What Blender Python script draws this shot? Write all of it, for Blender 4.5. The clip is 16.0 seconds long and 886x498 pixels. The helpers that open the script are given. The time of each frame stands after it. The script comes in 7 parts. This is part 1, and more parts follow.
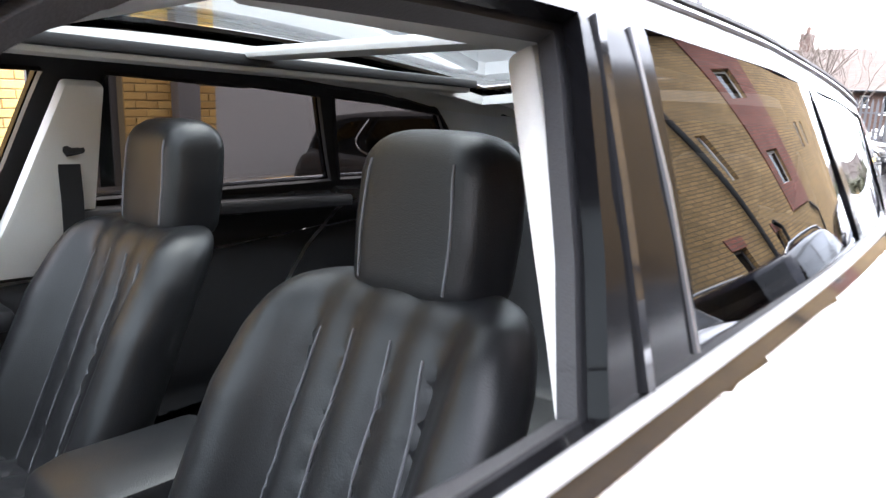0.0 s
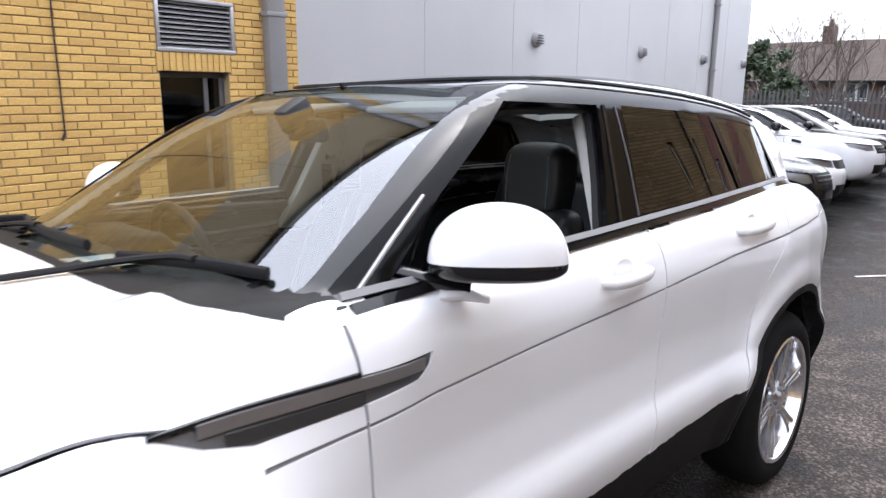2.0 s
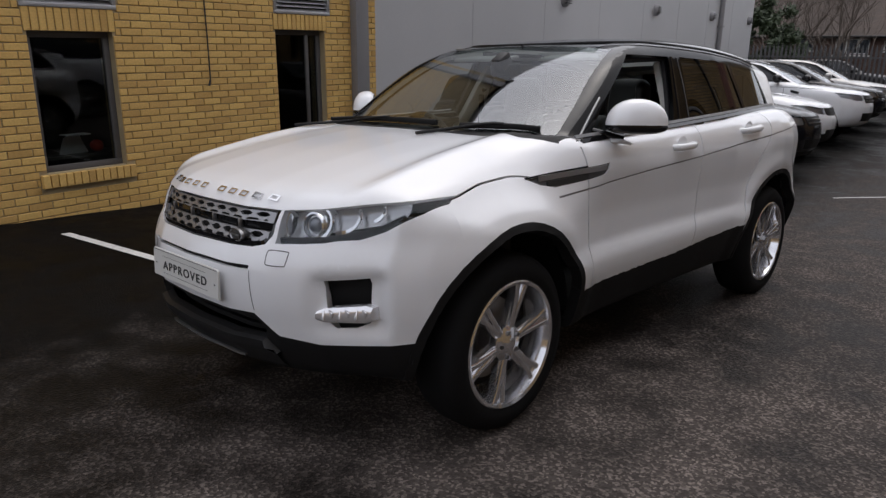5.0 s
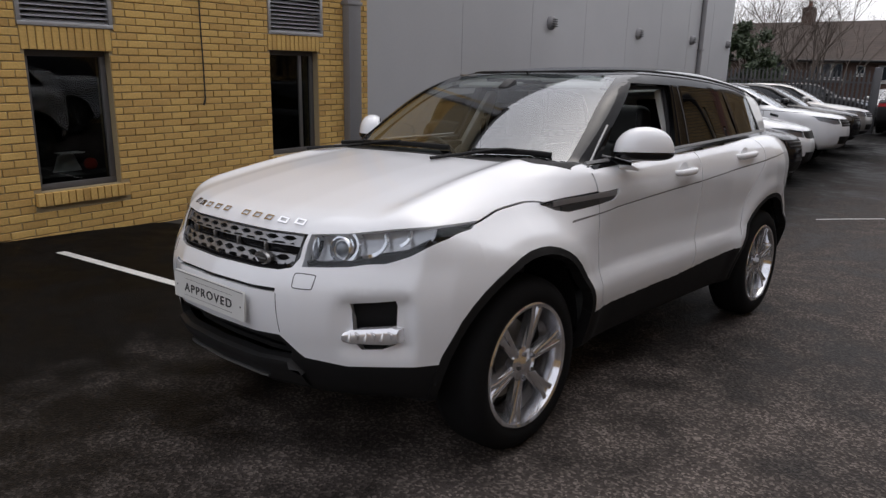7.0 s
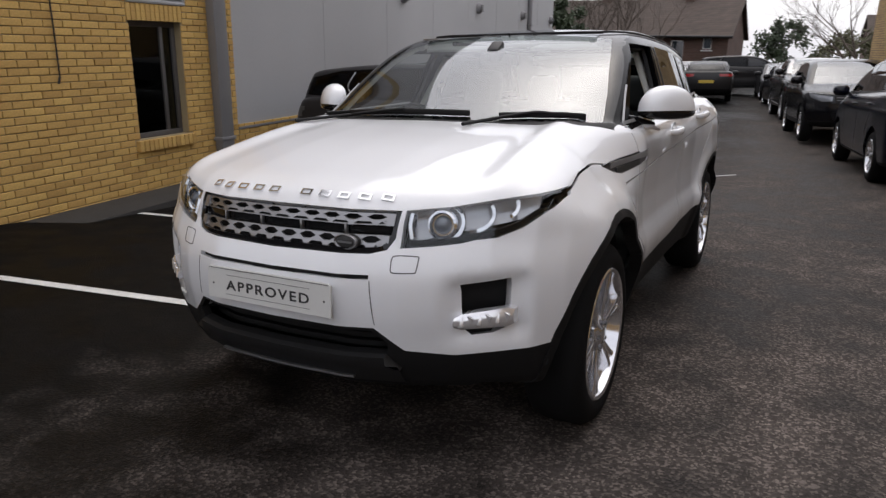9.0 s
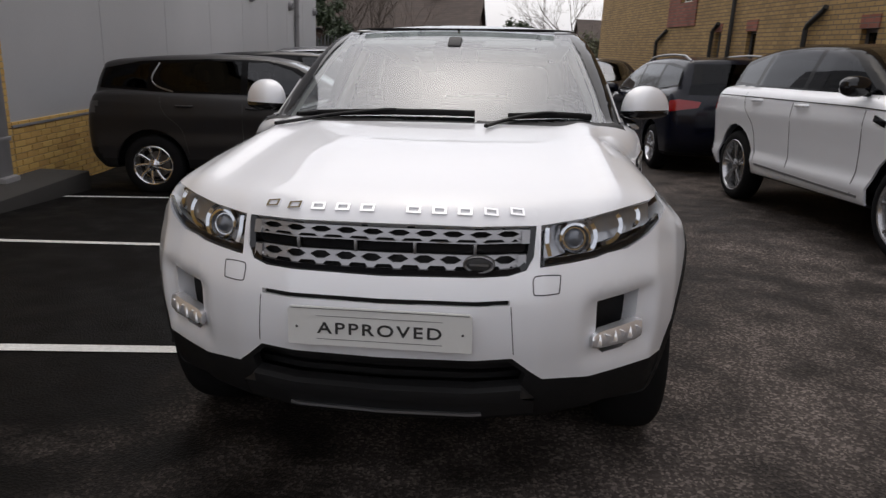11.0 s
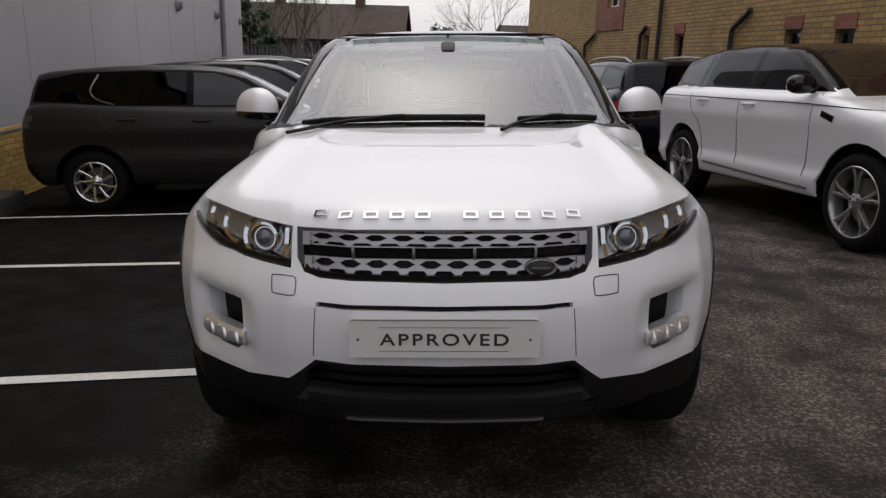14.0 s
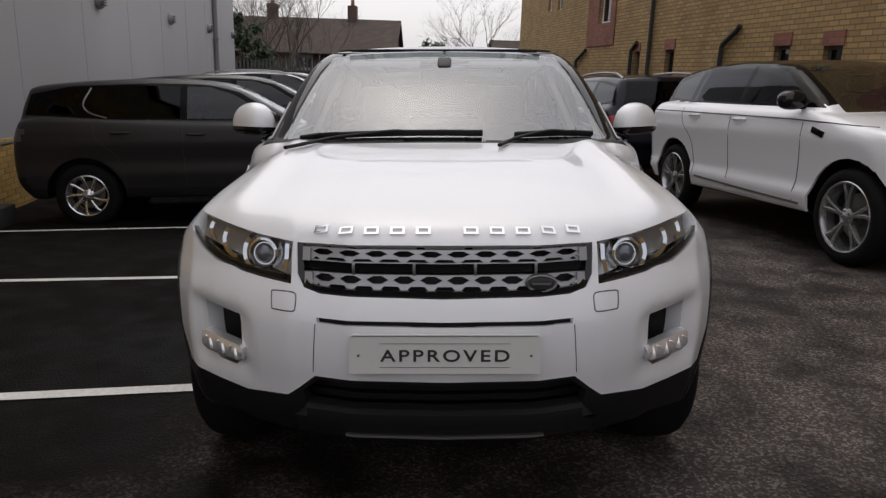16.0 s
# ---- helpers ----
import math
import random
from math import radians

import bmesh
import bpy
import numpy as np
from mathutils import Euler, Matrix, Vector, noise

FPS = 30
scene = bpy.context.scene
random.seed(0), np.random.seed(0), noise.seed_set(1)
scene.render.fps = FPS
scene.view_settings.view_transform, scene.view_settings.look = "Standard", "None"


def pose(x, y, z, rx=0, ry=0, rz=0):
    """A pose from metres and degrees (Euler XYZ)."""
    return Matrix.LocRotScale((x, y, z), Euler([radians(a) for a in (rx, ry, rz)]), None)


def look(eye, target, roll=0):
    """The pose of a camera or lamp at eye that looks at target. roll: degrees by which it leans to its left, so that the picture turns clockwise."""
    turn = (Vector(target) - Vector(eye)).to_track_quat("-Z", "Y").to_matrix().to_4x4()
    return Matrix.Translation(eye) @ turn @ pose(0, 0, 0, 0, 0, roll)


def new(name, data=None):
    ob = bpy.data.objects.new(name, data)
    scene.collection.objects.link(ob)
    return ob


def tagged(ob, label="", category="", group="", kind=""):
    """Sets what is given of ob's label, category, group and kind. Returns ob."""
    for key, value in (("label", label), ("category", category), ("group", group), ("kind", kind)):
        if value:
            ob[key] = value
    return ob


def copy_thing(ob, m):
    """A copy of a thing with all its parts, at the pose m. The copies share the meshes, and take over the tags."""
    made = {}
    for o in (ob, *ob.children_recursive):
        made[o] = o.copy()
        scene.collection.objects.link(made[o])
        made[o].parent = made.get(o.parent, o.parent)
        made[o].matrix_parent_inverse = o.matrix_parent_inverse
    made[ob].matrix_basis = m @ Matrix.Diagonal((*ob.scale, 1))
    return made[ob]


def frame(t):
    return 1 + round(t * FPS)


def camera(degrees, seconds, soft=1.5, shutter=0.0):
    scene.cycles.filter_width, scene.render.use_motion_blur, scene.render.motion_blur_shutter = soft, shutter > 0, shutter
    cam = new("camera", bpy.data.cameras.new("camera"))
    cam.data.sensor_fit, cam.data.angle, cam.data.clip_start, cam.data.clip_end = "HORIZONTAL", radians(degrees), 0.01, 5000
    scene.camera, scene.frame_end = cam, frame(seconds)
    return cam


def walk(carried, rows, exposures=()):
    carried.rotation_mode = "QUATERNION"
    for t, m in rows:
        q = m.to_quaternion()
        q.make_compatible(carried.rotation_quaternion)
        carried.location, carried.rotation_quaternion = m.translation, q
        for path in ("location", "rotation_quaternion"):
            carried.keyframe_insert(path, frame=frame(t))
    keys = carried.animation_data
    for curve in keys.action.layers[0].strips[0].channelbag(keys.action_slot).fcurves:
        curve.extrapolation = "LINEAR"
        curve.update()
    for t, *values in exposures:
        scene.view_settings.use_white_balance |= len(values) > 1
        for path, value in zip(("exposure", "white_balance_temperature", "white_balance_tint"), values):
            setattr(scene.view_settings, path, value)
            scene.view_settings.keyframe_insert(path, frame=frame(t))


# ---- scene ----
# The car park slopes gently; this tilts its plane out of the level.
LOT = Matrix.Rotation(radians(-2.0), 4, "X") @ Matrix.Rotation(radians(-1.8), 4, "Y")
cam = camera(64.5, 16.0, soft=1.35, shutter=0.3)
PATH = [
    (0, (1.040, -0.365, 1.402), (-0.267, 1.109, 1.054), 2.2),
    (0.3, (1.163, -0.472, 1.404), (-0.137, 1.004, 1.058), 1.6),
    (0.5, (1.256, -0.600, 1.432), (-0.050, 0.870, 1.068), 0.2),
    (1, (1.428, -0.844, 1.458), (0.063, 0.569, 1.083), 0.7),
    (1.5, (1.570, -1.196, 1.435), (0.223, 0.235, 1.064), 0.0),
    (2, (1.786, -1.557, 1.448), (0.419, -0.139, 1.1), 0.5),
    (2.5, (1.965, -1.991, 1.431), (0.506, -0.703, 0.972), -0.0),
    (3, (2.098, -2.411, 1.384), (0.642, -1.126, 0.906), 0.6),
    (3.5, (2.246, -2.758, 1.352), (0.828, -1.443, 0.84), -0.8),
    (6, (2.558, -3.547, 1.41), (1.242, -2.104, 0.981), 1.5),
    (6.5, (2.548, -3.565, 1.416), (1.242, -2.11, 0.996), 1.2),
    (7, (2.449, -3.545, 1.41), (1.132, -2.098, 0.991), 1.2),
    (7.5, (2.265, -3.517, 1.401), (0.989, -2.036, 0.979), 0.9),
    (8, (2.045, -3.626, 1.379), (0.826, -2.109, 0.917), 0.8),
    (8.5, (1.823, -3.81, 1.359), (0.756, -2.185, 0.889), 1.6),
    (9, (1.546, -3.913, 1.326), (0.646, -2.189, 0.857), 0.1),
    (9.5, (1.287, -4.035, 1.348), (0.531, -2.243, 0.885), 0.3),
    (12, (0.06, -3.958, 1.319), (0.036, -2.019, 0.828), 0.1),
    (12.5, (0.048, -3.872, 1.318), (0.031, -1.933, 0.83), -0.2),
    (13, (0.028, -3.888, 1.319), (-0.014, -1.95, 0.828), -0.1),
    (13.5, (0.021, -3.97, 1.326), (-0.015, -2.031, 0.839), -0.1),
    (14, (0.024, -4.015, 1.327), (-0.004, -2.07, 0.864), -0.2),
    (14.5, (0.015, -4.024, 1.332), (-0.007, -2.075, 0.881), 0.0),
    (15, (0.003, -4.024, 1.334), (-0.012, -2.073, 0.898), 0.2),
    (15.5, (-0.002, -4.017, 1.333), (-0.011, -2.063, 0.905), 0.2),
    (16, (-0.002, -4.015, 1.334), (-0.005, -2.061, 0.908), -0.0),
]
EXPOSURES = [(0, 3.75, 6200, 10), (0.5, 3.45, 6150, 10), (1.0, 3.3, 6100, 10), (1.5, 2.85, 6100, 10), (2.0, 1.9, 6150, 10), (2.5, 0.68, 6200, 10), (3.0, 0.42, 6200, 10), (3.5, 0.33, 6350, 10),
             (6.0, 0.3, 6500, 10), (9.0, 0.45, 6650, 10), (9.7, 0.45, 6700, 10), (12.0, 0.05, 6750, 10), (16.0, 0.05, 6800, 10)]
walk(cam, [(t, LOT @ look(eye, target, roll)) for t, eye, target, roll in PATH], EXPOSURES)

# ---- sky and light: a bright overcast day ----
world = bpy.data.worlds.new("overcast")
scene.world = world
world.use_nodes = True
wt = world.node_tree
wt.nodes.clear()
sky = wt.nodes.new("ShaderNodeTexSky")
sky.sky_type = "NISHITA"
sky.sun_disc = False
sky.sun_elevation = radians(64)
sky.sun_rotation = radians(-15)
sky.air_density, sky.dust_density, sky.ozone_density = 1.0, 4.0, 1.0
hsv = wt.nodes.new("ShaderNodeHueSaturation")
hsv.inputs["Saturation"].default_value = 0.45
cloud = wt.nodes.new("ShaderNodeMix")
cloud.data_type = "RGBA"
cloud.inputs["Factor"].default_value = 0.45
cloud.inputs["B"].default_value = (9.85, 9.9, 10.9, 1)
back = wt.nodes.new("ShaderNodeBackground")
back.inputs["Strength"].default_value = 0.128
wout = wt.nodes.new("ShaderNodeOutputWorld")
wt.links.new(sky.outputs[0], hsv.inputs["Color"])
wt.links.new(hsv.outputs[0], cloud.inputs["A"])
wt.links.new(cloud.outputs["Result"], back.inputs["Color"])
wt.links.new(back.outputs[0], wout.inputs["Surface"])
sun_data = bpy.data.lights.new("sun", "SUN")
sun_data.energy, sun_data.angle, sun_data.color = 0.35, radians(110), (1.0, 0.96, 0.93)
sun = new("sun", sun_data)
sun.matrix_world = look((-1.5, 5, 30), (0, 0, 0))

# ---- materials ----
def mat(name, color, rough=0.5, metal=0.0, coat=0.0, spec=0.5, grain=0.0, scale=60.0, bump=0.0, patch=0.0, patch_scale=3.0, emit=None):
    """A node material: base colour varied at two scales, roughness, relief."""
    m = bpy.data.materials.new(name)
    m.use_nodes = True
    nt = m.node_tree
    b = nt.nodes["Principled BSDF"]
    b.inputs["Base Color"].default_value = (*color, 1)
    b.inputs["Roughness"].default_value = rough
    b.inputs["Metallic"].default_value = metal
    b.inputs["Coat Weight"].default_value = coat
    b.inputs["Coat Roughness"].default_value = 0.012
    b.inputs["Specular IOR Level"].default_value = spec
    if grain or bump or patch:
        tc = nt.nodes.new("ShaderNodeTexCoord")
        n1 = nt.nodes.new("ShaderNodeTexNoise")
        n1.inputs["Scale"].default_value = scale
        n1.inputs["Detail"].default_value = 4
        nt.links.new(tc.outputs["Object"], n1.inputs["Vector"])
        n2 = nt.nodes.new("ShaderNodeTexNoise")
        n2.inputs["Scale"].default_value = patch_scale
        n2.inputs["Detail"].default_value = 3
        nt.links.new(tc.outputs["Object"], n2.inputs["Vector"])
        m1 = nt.nodes.new("ShaderNodeMath")
        m1.operation = "MULTIPLY_ADD"
        nt.links.new(n1.outputs["Fac"], m1.inputs[0])
        m1.inputs[1].default_value, m1.inputs[2].default_value = 2 * grain, 1 - grain - patch
        m2 = nt.nodes.new("ShaderNodeMath")
        m2.operation = "MULTIPLY_ADD"
        nt.links.new(n2.outputs["Fac"], m2.inputs[0])
        m2.inputs[1].default_value = 2 * patch
        nt.links.new(m1.outputs[0], m2.inputs[2])
        mx = nt.nodes.new("ShaderNodeVectorMath")
        mx.operation = "SCALE"
        mx.inputs[0].default_value = color
        nt.links.new(m2.outputs[0], mx.inputs["Scale"])
        nt.links.new(mx.outputs[0], b.inputs["Base Color"])
        if bump:
            bp = nt.nodes.new("ShaderNodeBump")
            bp.inputs["Strength"].default_value = bump
            bp.inputs["Distance"].default_value = 0.004
            nt.links.new(n1.outputs["Fac"], bp.inputs["Height"])
            nt.links.new(bp.outputs[0], b.inputs["Normal"])
    if emit:
        b.inputs["Emission Color"].default_value = (*color, 1)
        b.inputs["Emission Strength"].default_value = emit
    return m


def glass(name, tint, ior=1.5):
    """Thin glass: tinted see-through with a mirror gloss that follows Fresnel."""
    m = bpy.data.materials.new(name)
    m.use_nodes = True
    nt = m.node_tree
    nt.nodes.clear()
    out = nt.nodes.new("ShaderNodeOutputMaterial")
    mix = nt.nodes.new("ShaderNodeMixShader")
    tr = nt.nodes.new("ShaderNodeBsdfTransparent")
    tr.inputs[0].default_value = (*tint, 1)
    gl = nt.nodes.new("ShaderNodeBsdfGlossy")
    gl.inputs["Roughness"].default_value = 0.0
    gl.inputs["Color"].default_value = (0.95, 0.97, 1.0, 1)
    lw = nt.nodes.new("ShaderNodeLayerWeight")
    lw.inputs["Blend"].default_value = 0.5
    base = ((ior - 1) / (ior + 1)) ** 2
    pw = nt.nodes.new("ShaderNodeMath")
    pw.operation = "POWER"
    pw.inputs[1].default_value = 5.0
    fr = nt.nodes.new("ShaderNodeMath")
    fr.operation = "MULTIPLY_ADD"
    fr.inputs[1].default_value, fr.inputs[2].default_value = 1 - base, base
    nt.links.new(lw.outputs["Facing"], pw.inputs[0])
    nt.links.new(pw.outputs[0], fr.inputs[0])
    nt.links.new(fr.outputs[0], mix.inputs[0])
    nt.links.new(tr.outputs[0], mix.inputs[1])
    nt.links.new(gl.outputs[0], mix.inputs[2])
    nt.links.new(mix.outputs[0], out.inputs[0])
    return m


M_WHITE = mat("white_paint", (0.79, 0.80, 0.825), 0.4, coat=1.0, grain=0.01, patch=0.012, scale=300)
M_DARKGREY = mat("dark_grey_paint", (0.022, 0.021, 0.022), 0.35, metal=0.1, spec=0.3, coat=0.05, grain=0.05, scale=900)
M_BLACKPAINT = mat("black_paint", (0.007, 0.007, 0.009), 0.2, coat=0.15, spec=0.3, grain=0.02, scale=500)
M_NAVY = mat("navy_paint", (0.004, 0.005, 0.012), 0.2, coat=0.12, spec=0.3, grain=0.02, scale=500)
M_SILVER = mat("silver_paint", (0.42, 0.41, 0.40), 0.35, metal=0.5, coat=0.7, grain=0.03, scale=800)
M_GLOSSBLACK = mat("gloss_black", (0.008, 0.008, 0.009), 0.06, spec=0.45, grain=0.02, scale=400)
M_PLASTIC = mat("black_plastic", (0.009, 0.009, 0.0095), 0.6, spec=0.22, grain=0.1, scale=500, bump=0.15)
M_PILLAR = mat("satin_black", (0.003, 0.003, 0.0035), 0.14, spec=0.11, grain=0.03, scale=400)
M_FOG = mat("fog_lamp_silver", (0.86, 0.86, 0.88), 0.12, metal=0.65, grain=0.1, scale=90)
M_GREYPLASTIC = mat("grey_plastic", (0.10, 0.10, 0.105), 0.4, metal=0.5, grain=0.05, scale=500)
M_WAIST = mat("waist_grey", (0.2, 0.2, 0.205), 0.45, metal=0.3, grain=0.05, scale=500)
M_SATIN = mat("satin_silver", (0.31, 0.31, 0.32), 0.4, metal=0.9, grain=0.03, scale=400)
M_CHROME = mat("chrome", (0.8, 0.8, 0.81), 0.08, metal=1.0, grain=0.01, scale=200)
M_ALLOY = mat("alloy", (0.74, 0.74, 0.76), 0.13, metal=0.9, grain=0.03, scale=200)
M_DARKALLOY = mat("dark_alloy", (0.2, 0.2, 0.21), 0.3, metal=0.9, grain=0.03, scale=200)
M_GREYALLOY = mat("grey_alloy", (0.5, 0.5, 0.51), 0.25, metal=0.9, grain=0.03, scale=200)
M_RUBBER = mat("rubber", (0.008, 0.008, 0.0085), 0.8, spec=0.12, grain=0.2, scale=200, bump=0.2)
M_LEATHER = mat("black_leather", (0.0085, 0.0088, 0.0098), 0.36, spec=0.33, grain=0.12, scale=450, bump=0.2, patch=0.08)
M_SEAM = mat("seam_thread", (0.10, 0.10, 0.11), 0.6, grain=0.1)
M_TRIMBLACK = mat("interior_black", (0.02, 0.02, 0.022), 0.55, grain=0.1, scale=400, bump=0.2)
M_TRIMGREY = mat("interior_light_grey", (0.70, 0.69, 0.66), 0.75, grain=0.05, scale=400, bump=0.1)
M_HEADLINER = mat("headliner_cloth", (0.72, 0.71, 0.69), 0.9, grain=0.06, scale=700, bump=0.15)
M_CARPET = mat("carpet", (0.015, 0.015, 0.016), 0.95, grain=0.2, scale=600, bump=0.3)
M_GLASS = glass("windscreen_glass", (0.60, 0.65, 0.63), 2.45)
M_PRIVACY = glass("privacy_glass", (0.10, 0.09, 0.085), 1.55)
M_TINTED = glass("tinted_glass", (0.03, 0.028, 0.027), 1.33)
M_ROOFGLASS = glass("roof_glass", (0.36, 0.39, 0.38), 1.5)
M_ROOMGLASS = glass("room_window_glass", (0.55, 0.57, 0.56), 1.42)
M_REFLECTOR = mat("lamp_reflector", (0.42, 0.42, 0.43), 0.2, metal=0.55, grain=0.06, scale=60)
M_DARKGLASS = glass("dark_window_glass", (0.10, 0.11, 0.12), 1.6)
M_LENS = glass("lamp_lens", (0.86, 0.88, 0.9), 1.45)
M_MIRROR = mat("mirror_silver", (0.9, 0.9, 0.9), 0.02, metal=1.0)
M_RED = mat("red_lens", (0.28, 0.006, 0.008), 0.15, coat=0.3, grain=0.05, scale=150)
M_PLATE = mat("plate_white", (0.62, 0.62, 0.60), 0.4, grain=0.03, patch=0.03)
M_YPLATE = mat("plate_yellow", (0.6, 0.42, 0.05), 0.4, grain=0.03)
M_INK = mat("black_ink", (0.03, 0.03, 0.03), 0.5, grain=0.05)
M_DISC = mat("brake_disc", (0.22, 0.21, 0.2), 0.4, metal=0.9, grain=0.08, scale=100)


# ---- mesh helpers ----
def part(name, bm, material, parent=None, label="", m=None, smooth=True, kind=""):
    """Links a bmesh as one mesh object, under a thing or a part."""
    me = bpy.data.meshes.new(name)
    bm.to_mesh(me)
    bm.free()
    for x in (material if isinstance(material, (list, tuple)) else [material]):
        me.materials.append(x)
    if smooth:
        me.polygons.foreach_set("use_smooth", [True] * len(me.polygons))
        me.set_sharp_from_angle(angle=radians(38))
    ob = new(name, me)
    if parent is not None:
        ob.parent = parent
    if m is not None:
        ob.matrix_basis = m
    return tagged(ob, label, kind=kind)


def thing(name, m, label, category, group="", kind=""):
    ob = new(name)
    ob.empty_display_size = 0.1
    ob.matrix_basis = m
    return tagged(ob, label, category, group, kind)


def add_box(bm, x0, y0, z0, x1, y1, z1, bevel=0.0, m=None):
    vs = [bm.verts.new((x, y, z)) for x in (x0, x1) for y in (y0, y1) for z in (z0, z1)]
    fs = [bm.faces.new([vs[i] for i in q]) for q in ((0, 1, 3, 2), (4, 6, 7, 5), (0, 4, 5, 1), (2, 3, 7, 6), (0, 2, 6, 4), (1, 5, 7, 3))]
    if bevel:
        es = list({e for f in fs for e in f.edges})
        r = bmesh.ops.bevel(bm, geom=es, offset=bevel, segments=2, profile=0.5, affect="EDGES")
        vs = list({v for f in r["faces"] for v in f.verts} | {v for v in vs if v.is_valid})
    if m is not None:
        bmesh.ops.transform(bm, matrix=m, verts=vs)
    return vs


def box(*a, bevel=0.0, m=None):
    bm = bmesh.new()
    add_box(bm, *a, bevel=bevel, m=m)
    return bm


def lathe(profile, seg=48, axis="x", caps=True):
    """Revolves (radius, offset) pairs about an axis."""
    bm = bmesh.new()
    rings = []
    for r, o in profile:
        ring = []
        for i in range(seg):
            a = 2 * math.pi * i / seg
            p = (o, r * math.cos(a), r * math.sin(a)) if axis == "x" else (r * math.cos(a), r * math.sin(a), o) if axis == "z" else (r * math.cos(a), o, r * math.sin(a))
            ring.append(bm.verts.new(p))
        rings.append(ring)
    for a, b in zip(rings, rings[1:]):
        for i in range(seg):
            bm.faces.new((a[i], a[(i + 1) % seg], b[(i + 1) % seg], b[i]))
    for ring, r in () if not caps else ((rings[0], profile[0][0]), (rings[-1], profile[-1][0])):
        if r > 1e-4:
            try:
                bm.faces.new(ring)
            except ValueError:
                pass
    bmesh.ops.remove_doubles(bm, verts=bm.verts, dist=1e-5)
    bmesh.ops.recalc_face_normals(bm, faces=bm.faces)
    return bm


def add_tube(bm, pts, r, seg=10, caps=True, flat=1.0):
    """A tube along points; r may be a list; flat squashes it across."""
    pts = [Vector(p) for p in pts]
    rs = r if isinstance(r, (list, tuple)) else [r] * len(pts)
    rings, up = [], None
    for i, p in enumerate(pts):
        d = (pts[min(i + 1, len(pts) - 1)] - pts[max(i - 1, 0)]).normalized()
        if up is None:
            up = Vector((0, 0, 1)) if abs(d.z) < 0.9 else Vector((1, 0, 0))
        s = d.cross(up).normalized()
        up = s.cross(d).normalized()
        rings.append([bm.verts.new(p + rs[i] * (math.cos(2 * math.pi * k / seg) * s + flat * math.sin(2 * math.pi * k / seg) * up)) for k in range(seg)])
    for a, b in zip(rings, rings[1:]):
        for k in range(seg):
            bm.faces.new((a[k], b[k], b[(k + 1) % seg], a[(k + 1) % seg]))
    if caps:
        bm.faces.new(rings[0])
        bm.faces.new(list(reversed(rings[-1])))
    return bm


def tube(pts, r, seg=10, flat=1.0):
    return add_tube(bmesh.new(), pts, r, seg, True, flat)


def prism(poly, a, b, axis="y", bevel=0.0):
    """A polygon in the plane across axis, pulled from a to b. axis y: (x, z); x: (y, z); z: (x, y)."""
    bm = bmesh.new()

    def at(p, h):
        return (p[0], h, p[1]) if axis == "y" else (h, p[0], p[1]) if axis == "x" else (p[0], p[1], h)
    lo, hi = [bm.verts.new(at(p, a)) for p in poly], [bm.verts.new(at(p, b)) for p in poly]
    n = len(poly)
    bm.faces.new(lo)
    bm.faces.new(hi)
    for i in range(n):
        bm.faces.new((lo[i], lo[(i + 1) % n], hi[(i + 1) % n], hi[i]))
    bmesh.ops.recalc_face_normals(bm, faces=bm.faces)
    if bevel:
        bmesh.ops.bevel(bm, geom=[e for e in bm.edges if e.calc_face_angle(0) > 0.5], offset=bevel, segments=2, profile=0.5, affect="EDGES")
    return bm


def spline(pts, n=8):
    """A smooth line through points (Catmull-Rom)."""
    p = np.array(pts, float)
    q = np.vstack([2 * p[0] - p[1], p, 2 * p[-1] - p[-2]])
    out = []
    for i in range(1, len(q) - 2):
        for k in range(n):
            t = k / n
            out.append(0.5 * (2 * q[i] + (q[i + 1] - q[i - 1]) * t + (2 * q[i - 1] - 5 * q[i] + 4 * q[i + 1] - q[i + 2]) * t * t + (3 * q[i] - q[i - 1] - 3 * q[i + 1] + q[i + 2]) * t ** 3))
    out.append(p[-1])
    return [tuple(v) for v in out]

from mathutils.bvhtree import BVHTree


# ---- car bodies: a smooth solid from its side, plan and cross profiles, cut into panels ----
def smooth_max(a, b, r):
    h = np.maximum(r - np.abs(a - b), 0) / r
    return np.maximum(a, b) + h * h * r * 0.25


def smooth_step(v, a, b):
    t = np.clip((v - a) / (b - a), 0, 1)
    return t * t * (3 - 2 * t)


def inside_profile(u, v, poly):
    """Signed distance of the points (u, v) to a closed polygon, negative within."""
    p = np.array(poly)
    q = np.roll(p, -1, 0)
    d = np.full(u.shape, 1e9)
    odd = np.zeros(u.shape, bool)
    for (ax, ay), (bx, by) in zip(p, q):
        ex, ey = bx - ax, by - ay
        wx, wy = u - ax, v - ay
        t = np.clip((wx * ex + wy * ey) / max(ex * ex + ey * ey, 1e-12), 0, 1)
        d = np.minimum(d, (wx - ex * t) ** 2 + (wy - ey * t) ** 2)
        c = (ay > v) != (by > v)
        if abs(ey) > 1e-12:
            odd ^= c & (u < ex * (v - ay) / ey + ax)
    return np.where(odd, -1, 1) * np.sqrt(d)


